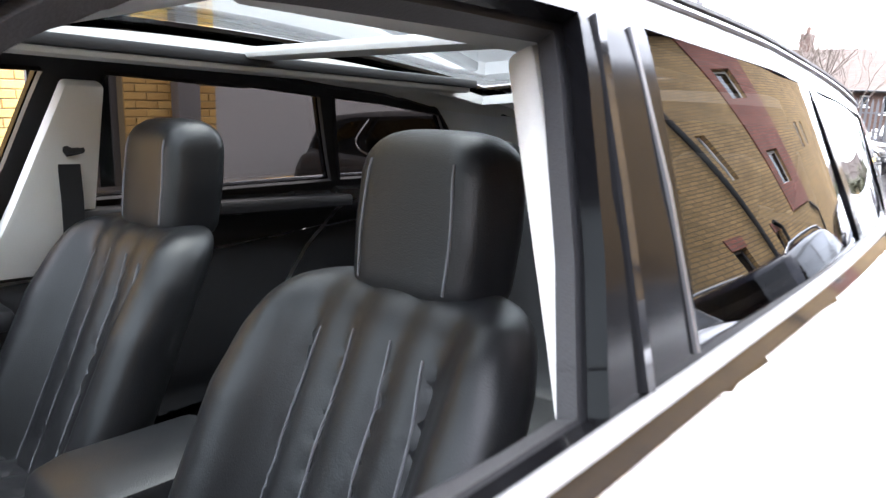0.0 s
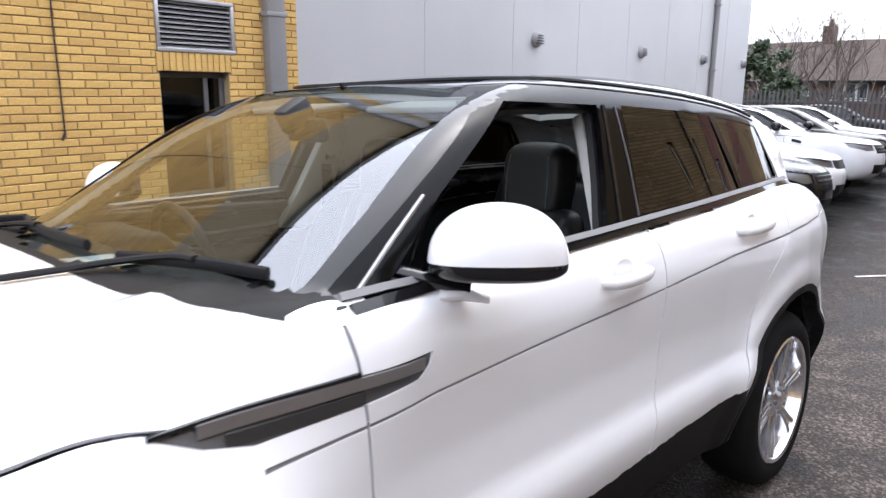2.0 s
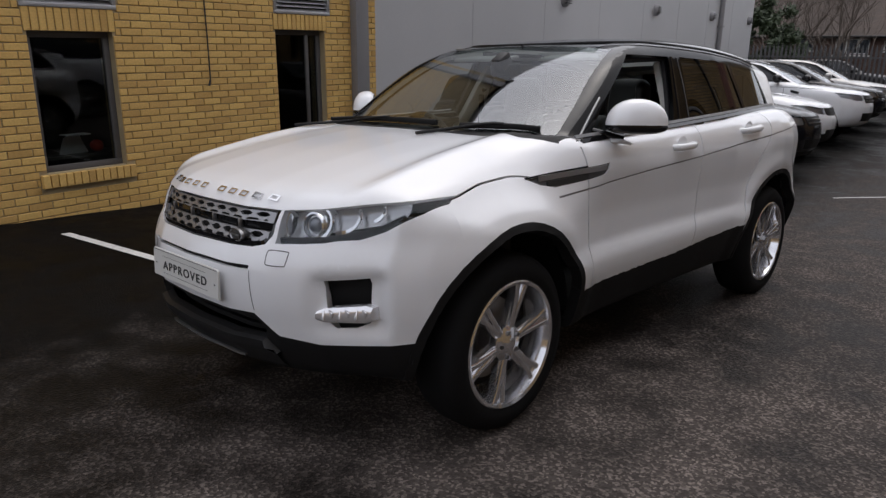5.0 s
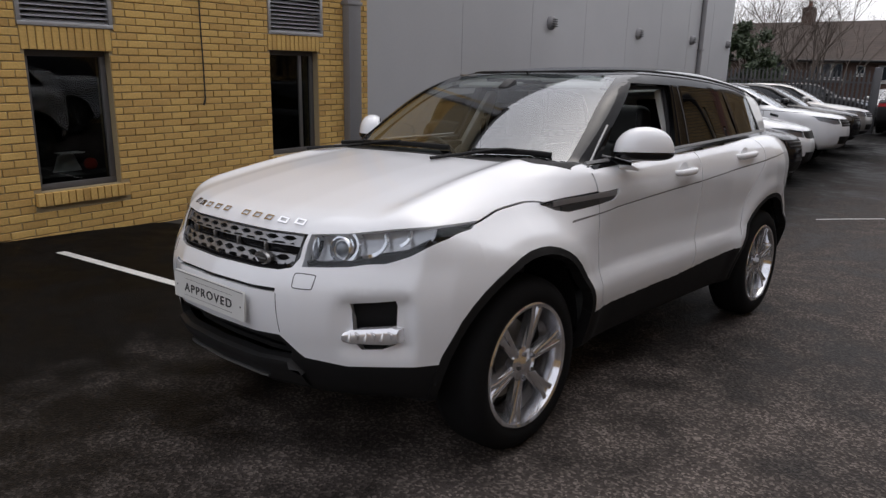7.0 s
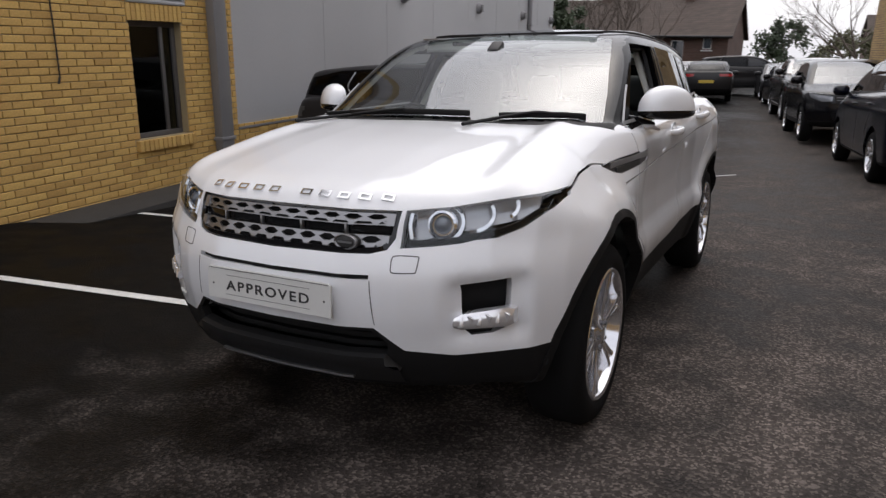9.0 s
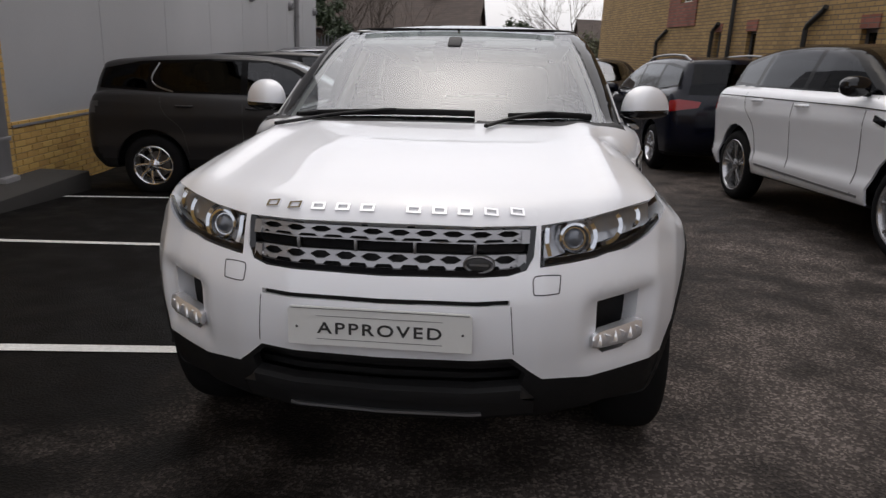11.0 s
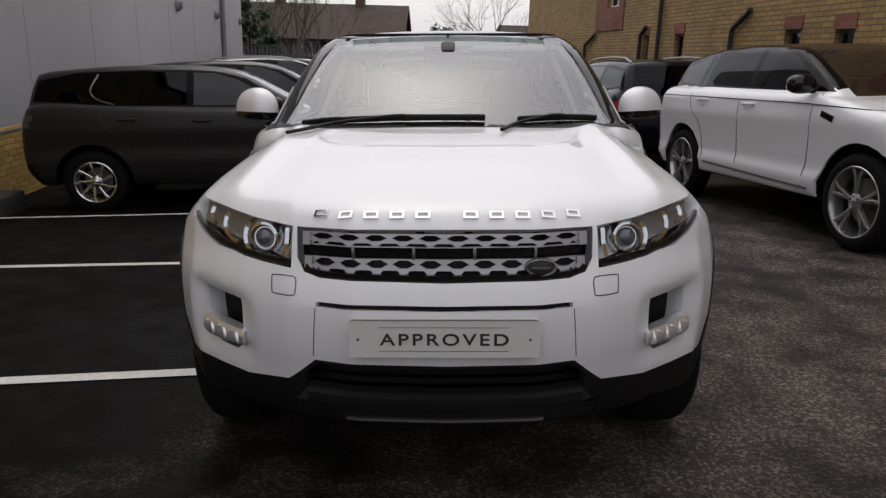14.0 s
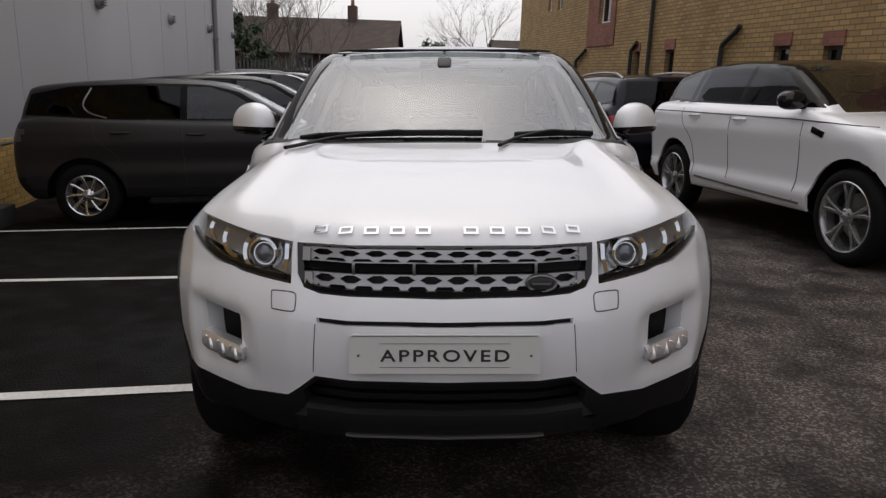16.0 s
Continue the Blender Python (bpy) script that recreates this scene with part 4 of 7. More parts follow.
    for cx, r, a0, a1, wd in ((0.535, 0.064, -70, 75, 0.011), (0.625, 0.052, -100, 40, 0.009), (0.70, 0.035, -60, 40, 0.008)):
        arc = bmesh.new()
        ribbon(arc, [nose(s * (cx + r * math.cos(radians(a))), 0.882 + (cx - 0.535) * 0.28 + r * 0.9 * math.sin(radians(a)), 0.018) for a in np.linspace(a0, a1, 14)], wd, 0.012, (0, -1, 0))
        part("light_guide", arc, M_CHROME, house, "curved chrome light guide")
    bar = bmesh.new()
    ribbon(bar, [nose(s * x, z, 0.016) for x, z in spline([(0.455, 0.912), (0.456, 0.875), (0.466, 0.838)], 5)], 0.02, 0.012, (0, -1, 0))
    part("light_guide", bar, M_CHROME, house, "bright inner light bar")
    brow = bmesh.new()
    ribbon(brow, [nose(s * x, z, 0.012) for x, z in spline([(0.448, 0.822), (0.53, 0.828), (0.60, 0.836), (0.67, 0.850), (0.74, 0.875), (0.80, 0.918)], 4)], 0.022, 0.01, (0, 0, 1))
    part("headlamp_edge", brow, M_GLOSSBLACK, house, "black lower lamp edge")

    # wheel wells
    for cy, cz in (ARCH_F, ARCH_R):
        liner = bmesh.new()
        n = 20
        arcs = [[liner.verts.new((s * x, cy + 0.475 * math.cos(a), cz + 0.475 * math.sin(a))) for a in np.linspace(0.05, math.pi - 0.05, n)] for x in (0.84, 0.55)]
        for i in range(n - 1):
            liner.faces.new((arcs[0][i], arcs[0][i + 1], arcs[1][i + 1], arcs[1][i]))
        liner.faces.new(arcs[1])
        part("wheel_well", liner, M_PLASTIC, suv, "black wheel arch liner")

    # vent: dark mouth and brighter blade
    blade = bmesh.new()
    ribbon(blade, [flank(s, y, z, 0.002) for y, z in spline([(-1.10, 0.990), (-0.95, 1.0), (-0.82, 1.008), (-0.68, 1.012)], 5)], 0.022, 0.006, (0, 0, 1))
    part("vent_blade", blade, mat("vent_satin", (0.34, 0.33, 0.33), 0.35, metal=0.8, grain=0.03), suv, "satin grey vent blade")
    mouth = bmesh.new()
    ribbon(mouth, [flank(s, y, z, -0.002) for y, z in spline([(-1.06, 0.968), (-0.99, 0.970), (-0.90, 0.976), (-0.82, 0.982)], 5)], 0.024, 0.008, (0, 0, 1))
    part("vent_mouth", mouth, M_INK, suv, "black vent mouth")
    top = bmesh.new()
    ribbon(top, [flank(s, y, z, 0.002) for y, z in spline([(-1.17, 0.996), (-1.0, 1.010), (-0.825, 1.024)], 5)], 0.007, 0.008, (0, 0, 1))
    part("vent_trim", top, M_GLOSSBLACK, suv, "thin black vent trim")

    # belt trim and door handles
    belt = bmesh.new()
    run = spline([(-0.80, 1.132), (-0.5, 1.146), (0.0, 1.164), (0.5, 1.186), (1.1, 1.212), (1.66, 1.228)], 8)
    low, high = ([abs(flank(s, y, z + e).x) for y, z in run] for e in (-0.012, 0.012))
    fair = lambda xs: [sum(xs[max(0, k - 3):k + 4]) / len(xs[max(0, k - 3):k + 4]) for k in range(len(xs))]
    low, high = fair(low), fair(high)
    tilt = (s * (sum(high) - sum(low)) / len(run), 0, 0.024)
    for band, width, rise, name, paint, label in ((belt, 0.022, -0.009, "belt_seal", M_GLOSSBLACK, "black rubber belt seal"), (bmesh.new(), 0.016, 0.008, "belt_trim", M_WAIST, "satin grey belt trim")):
        ribbon(band, [(s * ((a + c) / 2 + (c - a) * rise / 0.024 + 0.006), y, z + rise) for a, c, (y, z) in zip(low, high, run)], width, 0.010, tilt)
        part(name, band, paint, suv, label)
    for y0, z0, z1 in ((-0.03, 1.056, 1.062), (0.81, 1.104, 1.116)):
        pts = [flank(s, y0 + d, z0 + (z1 - z0) * t, o) for d, t, o in ((0.0, 0, -0.008), (0.02, 0.1, 0.022), (0.06, 0.3, 0.032), (0.12, 0.6, 0.034), (0.17, 0.85, 0.030), (0.2, 1, 0.022), (0.215, 1, -0.008))]
        handle = part("door_handle", tube(pts, [0.012, 0.015, 0.016, 0.016, 0.016, 0.015, 0.012], 12, 1.15), M_WHITE, suv, "white door handle")
        c = flank(s, y0 + 0.10, z0 + 0.016)
        cup = lathe([(0.0, -0.012), (0.03, -0.010), (0.046, -0.002), (0.052, 0.002), (0.0, 0.002)], 28, "x")
        part("handle_recess", cup, M_WHITE, handle, m=Matrix.Translation(c) @ Matrix.Diagonal((1, 1.0, 0.7, 1)))

    # door mirror
    def cap(x, y, z):
        u = (y + 0.53) / np.where(y < -0.53, 0.085, 0.07)
        w = (z - 1.168) / np.where(z > 1.168, 0.121 - 0.2 * np.abs(x) ** 1.4, 0.034)
        v = x / 0.138
        return (np.abs(u) ** 2.4 + np.abs(v) ** 2.8 + np.abs(w) ** 2.3) ** (1 / 2.4) - 1
    m = soft_mesh(cap, 0.009, 0.44, -0.72, -0.38, 1.05, 1.33)
    skew = Matrix.Translation((s * 0.93, 0.015, 0.014)) @ Matrix.Translation((0, -0.53, 1.135)) @ Matrix.Rotation(radians(s * 46), 4, "Z") @ Matrix.Translation((0, 0.53, -1.135))
    geom = m.verts[:] + m.edges[:] + m.faces[:]
    bmesh.ops.bisect_plane(m, geom=geom, plane_co=(0, 0, 1.147), plane_no=(0, 0.05, 1))
    geom = m.verts[:] + m.edges[:] + m.faces[:]
    bmesh.ops.bisect_plane(m, geom=geom, plane_co=(0, -0.485, 1.1), plane_no=(0, 1, 0), clear_outer=True)
    low = m.copy()
    bmesh.ops.delete(m, geom=[f for f in m.faces if f.calc_center_median().z < 1.147 - 0.05 * f.calc_center_median().y], context="FACES")
    bmesh.ops.delete(low, geom=[f for f in low.faces if f.calc_center_median().z > 1.147 - 0.05 * f.calc_center_median().y], context="FACES")
    mirror = part("door_mirror", low, M_GLOSSBLACK, suv, "black lower mirror shell", skew)
    part("mirror_cap", m, M_WHITE, mirror, "white mirror cap")
    part("mirror_glass", box(-0.095, -0.492, 1.165, 0.095, -0.488, 1.25, bevel=0.0015), M_MIRROR, mirror, "mirror glass")
    arm = tube([(s * 0.755, -0.66, 1.17), (s * 0.81, -0.61, 1.15), (s * 0.88, -0.54, 1.125)], [0.016, 0.02, 0.018], 10, 0.8)
    part("mirror_arm", arm, M_GLOSSBLACK, suv, "gloss black mirror arm")
    foot = tube([flank(s, -0.58, 1.115, -0.01), flank(s, -0.55, 1.118, 0.03), (s * 0.905, -0.51, 1.104)], [0.028, 0.022, 0.012], 10, 0.6)
    part("mirror_foot", foot, M_WHITE, suv, "white mirror foot")
    sail = bmesh.new()
    add_tube(sail, [flank(s, y, z, 0.004) for y, z in ((-0.755, 1.142), (-0.65, 1.222), (-0.54, 1.302))], 0.006, 8)
    part("window_divider", sail, M_SATIN, suv, "thin silver quarter-light bar")
    # roof edge: a thin bright trim over the windows and a black seal above it
    edge = spline([(-0.17, 1.552), (0.0, 1.56), (0.4, 1.556), (0.8, 1.542), (1.2, 1.514), (1.45, 1.478)], 6)
    for up, out, r, mm, nm, lb in ((0.0, 0.001, 0.005, M_SATIN, "window_top_trim", "thin bright trim over the side windows"), (0.017, 0.0, 0.007, M_PLASTIC, "roof_seal", "black roof edge seal")):
        run = bmesh.new()
        add_tube(run, [flank(s, y, z + up, out) for y, z in edge], r, 6)
        part(nm, run, mm, suv, lb)
    # light B-post appliques joint
    post = bmesh.new()
    ribbon(post, [flank(s, y, z, 0.001) for y, z in ((0.282, 1.196), (0.295, 1.35), (0.306, 1.505))], 0.007, 0.006, (0, 1, 0))
    part("door_gap_trim", post, M_GREYPLASTIC, suv, "thin trim between the doors")
    post = bmesh.new()
    ribbon(post, [flank(s, y, z, 0.002) for y, z in ((0.175, 1.186), (0.203, 1.35), (0.242, 1.508))], 0.013, 0.007, (0, 1, 0))
    part("door_post_trim", post, M_GLOSSBLACK, suv, "gloss black strip on the door post")

# windscreen wipers
def screen(x, z):
    return meet(shell.tree, (x, -1.6, z), (x, 0.3, z))


for name, line in (("wiper_blade", [(-0.60, 1.157), (-0.4, 1.168), (-0.2, 1.176), (0.0, 1.178), (0.16, 1.176)]), ("wiper_blade", [(0.30, 1.168), (0.42, 1.172), (0.55, 1.172), (0.655, 1.166)])):
    pts = [screen(x, z) + Vector((0, -0.022, 0.004)) for x, z in spline(line, 4)]
    part(name, tube(pts, 0.009, 8, 1.5), M_PLASTIC, suv, "black wiper blade")
for line in ([(-0.62, 1.13), (-0.45, 1.155), (-0.25, 1.178), (-0.18, 1.182)], [(0.22, 1.135), (0.33, 1.16), (0.44, 1.178), (0.5, 1.178)]):
    pts = [screen(x, z) + Vector((0, -0.035, 0.008)) for x, z in spline(line, 4)]
    part("wiper_arm", tube(pts, 0.011, 8, 0.7), M_PLASTIC, suv, "black wiper arm")


def words(text, width, height, depth):
    """Letters in the built-in font as a mesh, centred, in the x-z plane, facing -y."""
    c = bpy.data.curves.new("words", "FONT")
    c.body, c.extrude, c.align_x, c.align_y, c.space_character = text, 0.01, "CENTER", "CENTER", 1.25
    c.offset = 0.014
    ob = bpy.data.objects.new("words", c)
    me = bpy.data.meshes.new_from_object(ob)
    bm = bmesh.new()
    bm.from_mesh(me)
    bpy.data.meshes.remove(me)
    bpy.data.objects.remove(ob)
    bpy.data.curves.remove(c)
    xs, ys = [v.co.x for v in bm.verts], [v.co.y for v in bm.verts]
    kx, ky = width / (max(xs) - min(xs)), height / (max(ys) - min(ys))
    cx, cy = (max(xs) + min(xs)) / 2, (max(ys) + min(ys)) / 2
    for v in bm.verts:
        v.co = Vector(((v.co.x - cx) * kx, -depth if v.co.z > 0 else 0.0, (v.co.y - cy) * ky))
    bmesh.ops.recalc_face_normals(bm, faces=bm.faces)
    return bm


pm = Matrix.Translation(nose(0, 0.648) + Vector((0, -0.012, 0))) @ Matrix.Rotation(radians(-2), 4, "X")
plate = part("showroom_plate", prism([(-0.26, -0.0555), (0.26, -0.0555), (0.26, 0.0475), (0.252, 0.0555), (-0.252, 0.0555), (-0.26, 0.0475)], -0.004, 0.004), M_PLATE, suv, "pale plate lettered with the word approved", pm, smooth=False)
part("plate_word", words("APPROVED", 0.352, 0.034, 0.0015), M_INK, plate, m=Matrix.Translation((0.0, -0.0045, -0.004)), smooth=False)
for z, hw in ((0.030, 0.178), (-0.037, 0.178)):
    part("plate_line", box(-hw, -0.0052, z - 0.0006, hw, -0.0045, z + 0.0006), M_GREYPLASTIC, plate, smooth=False)
part("plate_edge", box(-0.252, -0.0055, 0.050, 0.252, -0.0045, 0.0515), M_INK, plate, smooth=False)
for x in (-0.235, 0.235):
    part("plate_screw", lathe([(0.0, -0.0065), (0.003, -0.006), (0.004, -0.0045), (0.0, -0.0045)], 10, "y"), M_GREYPLASTIC, plate, m=Matrix.Translation((x, 0, -0.004)))

# ---- inside of the white SUV ----
part("cabin_floor", box(-0.78, -1.15, 0.34, 0.78, 1.95, 0.40, bevel=0.02), M_CARPET, suv, "black carpet")
part("bulkhead", box(-0.72, -1.18, 0.34, 0.72, -1.12, 1.06), M_TRIMBLACK, suv, smooth=False)
for s, k in ((1, "L"), (-1, "R")):
    for e in "FB":
        part("door_card", shell.panel("door_" + e + k, 0.0, -0.07), M_TRIMBLACK, suv, "black inner door panel")
        part("post_trim", shell.panel("pillar_" + e + k, 0.02, -0.03), M_TRIMBLACK, suv, "black inner window frame")
    part("quarter_trim", shell.panel("quarter_panel_" + k, 0.0, -0.08), M_TRIMBLACK, suv)
    part("screen_post_trim", shell.panel("apillar_" + k, 0.02, -0.025), M_TRIMGREY, suv, "light grey screen post trim")
    part("roof_side_trim", shell.panel("rail_" + k, 0.0, -0.03), M_HEADLINER, suv, "light grey headlining")
    part("arm_rest_ledge", box(s * 0.70, -0.45, 0.90, s * 0.82, 0.15, 0.955, bevel=0.02), M_TRIMBLACK, suv, "black door armrest")
    part("door_ledge", box(s * 0.71, -0.74, 1.105, s * 0.79, 0.1, 1.135, bevel=0.012), M_TRIMBLACK, suv, "black upper door ledge")
    part("rear_door_ledge", box(s * 0.70, 0.3, 1.13, s * 0.775, 1.15, 1.17, bevel=0.012), M_TRIMBLACK, suv, "black upper rear door ledge")
    part("door_pull", tube([(s * 0.80, -0.35, 1.02), (s * 0.775, -0.2, 1.02), (s * 0.775, 0.0, 1.03), (s * 0.80, 0.1, 1.035)], 0.009, 8), M_SATIN, suv, "silver door pull")
    # centre post and belt
    post = prism([(0.0, 1.0), (0.25, 1.0), (0.24, 1.2), (0.22, 1.5), (0.135, 1.5), (0.058, 1.2)], 0.0, 0.04, "x", 0.012)
    bmesh.ops.transform(post, matrix=Matrix.Translation((s * 0.722 - 0.02, 0.10, 0)) @ Matrix.Rotation(radians(-s * 24), 4, "Y") @ Matrix.Translation((0, 0, -1.2)), verts=post.verts)
    bmesh.ops.transform(post, matrix=Matrix.Translation((0, 0, 1.2)), verts=post.verts)
    part("centre_post_trim", post, M_TRIMGREY, suv, "light grey centre post trim")
    part("belt_anchor", box(-0.02, -0.03, -0.03, 0.02, 0.03, 0.03, bevel=0.012), M_TRIMGREY, suv, m=Matrix.Translation((s * 0.675, 0.27, 1.32)))
    belt = bmesh.new()
    ribbon(belt, [(s * 0.66, 0.26, 1.33), (s * 0.67, 0.27, 1.2), (s * 0.695, 0.28, 1.0), (s * 0.705, 0.28, 0.62)], 0.048, 0.004, (0, 1, 0))
    part("seat_belt", belt, M_CARPET, suv, "black seat belt")
    loop = tube([(s * 0.66, 0.24, 1.335), (s * 0.65, 0.26, 1.31), (s * 0.655, 0.285, 1.315), (s * 0.66, 0.30, 1.345)], 0.012, 8)
    part("belt_loop", loop, M_TRIMBLACK, suv)
part("roof_lining_front", shell.panel("header", 0.0, -0.03), M_HEADLINER, suv, "light grey headlining")
part("roof_lining", shell.panel("roof_frame", 0.03, -0.03), M_HEADLINER, suv, "light grey headlining")
bm = bmesh.new()
add_box(bm, -0.44, 0.56, 1.535, 0.44, 0.64, 1.56, bevel=0.01)
part("sunroof_frame", bm, M_HEADLINER, suv, "light grey sunroof crossbar")
for s in (-1, 1):
    part("sunroof_frame", box(s * 0.43, 0.0, 1.505, s * 0.51, 1.4, 1.53, bevel=0.012), M_HEADLINER, suv, "light grey sunroof frame")
    part("sunroof_seal", box(s * 0.405, 0.0, 1.52, s * 0.435, 1.4, 1.545, bevel=0.006), M_TRIMBLACK, suv, "black sunroof seal")

# dash, wheel, console
dash = prism([(-1.12, 0.75), (-1.12, 1.075), (-0.98, 1.10), (-0.80, 1.095), (-0.66, 1.06), (-0.60, 0.98), (-0.66, 0.86), (-0.72, 0.7)], -0.74, 0.74, "x", 0.02)
part("dashboard", dash, M_TRIMBLACK, suv, "black dashboard")
hood = prism([(-0.78, 1.08), (-0.76, 1.135), (-0.66, 1.13), (-0.62, 1.08)], -0.56, -0.20, "x", 0.015)
part("instrument_hood", hood, M_TRIMBLACK, suv, "black instrument hood")
part("dash_paper", box(-0.09, -0.07, 0, 0.09, 0.07, 0.002), mat("paper", (0.62, 0.66, 0.7), 0.7, grain=0.02), suv, "sheet of pale paper on the dashboard", pose(-0.02, -0.90, 1.105, -3, 0, 12), smooth=False)
ring = bmesh.new()
pts = [(-0.38 + 0.19 * math.cos(a), 0.19 * math.sin(a)) for a in np.linspace(0, 2 * math.pi, 41)]
add_tube(ring, [(x, -0.52 + 0.45 * z * -1 * 0.55, 1.02 + z * 0.87) for x, z in pts], 0.017, 10, caps=False)
wheel_rim = part("steering_wheel", ring, M_LEATHER, suv, "black leather steering wheel")
part("steering_hub", box(-0.075, -0.03, -0.06, 0.075, 0.03, 0.06, bevel=0.025), M_TRIMBLACK, wheel_rim, m=pose(-0.38, -0.535, 1.01, 27, 0, 0))
for a in (0, 180, 270):
    e = (-0.38 + 0.18 * math.cos(radians(a)), -0.52 - 0.2475 * 0.95 * math.sin(radians(a)) * 0.19, 1.02 + 0.165 * math.sin(radians(a)))
    part("steering_spoke", tube([(-0.38, -0.525, 1.015), e], 0.014, 8, 0.6), M_SATIN if a != 270 else M_TRIMBLACK, wheel_rim)
part("centre_console", prism([(-0.75, 0.42), (-0.75, 0.80), (-0.5, 0.78), (-0.05, 0.74), (0.25, 0.74), (0.25, 0.42)], -0.14, 0.14, "x", 0.02), M_TRIMBLACK, suv, "black centre console")
for s in (-1, 1):
    part("console_trim", box(s * 0.118, -0.6, 0.745, s * 0.142, 0.0, 0.775, bevel=0.006), M_SATIN, suv, "satin silver console edge")
arm_pad = prism([(-0.04, 0.76), (-0.04, 0.85), (0.02, 0.868), (0.24, 0.872), (0.27, 0.85), (0.27, 0.74)], -0.105, 0.105, "x", 0.022)
part("console_lid", arm_pad, M_LEATHER, suv, "black leather armrest lid")
part("rear_view_mirror", box(-0.12, -0.02, -0.035, 0.12, 0.02, 0.035, bevel=0.014), M_TRIMBLACK, suv, "black rear-view mirror", pose(0.0, -0.30, 1.43, 8, 0, -12))
part("mirror_stalk", box(-0.035, -0.05, -0.03, 0.035, 0.05, 0.05, bevel=0.014), M_TRIMBLACK, suv, m=pose(0, -0.335, 1.463, 30, 0, 0))
for s in (-1, 1):
    part("sun_visor", box(-0.19, -0.08, -0.009, 0.19, 0.08, 0.009, bevel=0.008), M_HEADLINER, suv, "light grey sun visor", pose(s * 0.32, -0.10, 1.50, 8, 0, 0))


# seats
def back_form(x, y, z):
    """A reclined backrest with side bolsters and a fluted middle."""
    yy = y - 0.42 * (z - 0.75)
    ax = np.abs(x)
    wide = np.interp(z, [0.55, 0.7, 0.85, 1.0, 1.08, 1.16, 1.2], [0.245, 0.26, 0.27, 0.268, 0.255, 0.215, 0.16])
    bolster = 0.065 * smooth_step(ax, 0.12, 0.20) * np.interp(z, [0.6, 0.75, 1.0, 1.16], [1.0, 1.05, 1.0, 0.6])
    groove = 0.010 * (np.exp(-((ax - 0.043) / 0.006) ** 2) + np.exp(-((ax - 0.118) / 0.008) ** 2)) * smooth_step(z, 0.6, 0.7) * (1 - smooth_step(z, 1.05, 1.12))
    pad = 0.010 * np.cos(np.minimum(ax / 0.043, 1.0) * math.pi / 2) + 0.006 * smooth_step(ax, 0.05, 0.08) * (1 - smooth_step(ax, 0.09, 0.115))
    front = -(yy + 0.055 + bolster + pad - groove)
    rear = yy - 0.10 + 0.10 * (ax / 0.25) ** 2
    body = smooth_max(smooth_max(front, rear, 0.05), ax - wide, 0.06)
    return smooth_max(smooth_max(body, z - 1.17, 0.06), 0.56 - z, 0.05)


def head_form(x, y, z):
    yy = y - 0.20 - 0.10 * (z - 1.25) - 0.35 * x * x
    ax = np.abs(x)
    wide = np.interp(z, [1.1, 1.15, 1.25, 1.38], [0.10, 0.118, 0.126, 0.118])
    body = smooth_max(smooth_max(-(yy + 0.055), yy - 0.075, 0.06), ax - wide, 0.05)
    return smooth_max(smooth_max(body, z - 1.385, 0.07), 1.125 - z, 0.05)


def base_form(x, y, z):
    ax = np.abs(x)
    bolster = 0.05 * smooth_step(ax, 0.14, 0.22)
    groove = 0.008 * (np.exp(-((ax - 0.05) / 0.006) ** 2) + np.exp(-((ax - 0.135) / 0.008) ** 2))
    top = z - 0.69 - bolster + groove + 0.12 * (y + 0.25)
    body = smooth_max(top, 0.5 - z, 0.06)
    body = smooth_max(body, smooth_max(ax - 0.26, smooth_max(-0.52 - y, y - 0.05, 0.05), 0.06), 0.06)
    return body


def seam(parent, tree, pts, r=0.0022, start=-0.5):
    line = [meet(tree, (x, start, z), (x, 0.4, z)) + Vector((0, -0.0008, 0)) for x, z in spline(pts, 5)]
    part("seam", tube(line, r, 5), M_SEAM, parent, "pale stitching")


def front_seat(x):
    back = soft_mesh(back_form, 0.016, 0.56, -0.35, 0.45, 0.5, 1.22)
    head = soft_mesh(head_form, 0.014, 0.36, 0.02, 0.42, 1.08, 1.42)
    back_tree, head_tree = BVHTree.FromBMesh(back), BVHTree.FromBMesh(head)
    s = part("front_seat", back, M_LEATHER, suv, "black leather front seat with fluted middle")
    s.matrix_basis = Matrix.Translation((x, 0.16, 0.012))
    part("head_restraint", head, M_LEATHER, s, "black leather head restraint")
    part("seat_cushion", soft_mesh(base_form, 0.018, 0.6, -0.62, 0.14, 0.42, 0.82), M_LEATHER, s)
    for k in (-1, 1):
        part("restraint_post", tube([(k * 0.06, 0.19, 1.10), (k * 0.06, 0.195, 1.18)], 0.006, 8), M_CHROME, s)
        seam(s, back_tree, [(k * 0.118, 0.66), (k * 0.118, 0.85), (k * 0.112, 1.0), (k * 0.10, 1.10)])
        seam(s, back_tree, [(k * 0.043, 0.66), (k * 0.043, 0.85), (k * 0.041, 1.0), (k * 0.036, 1.11)])
        seam(s, head_tree, [(k * 0.082, 1.17), (k * 0.085, 1.25), (k * 0.078, 1.34)])
    return s


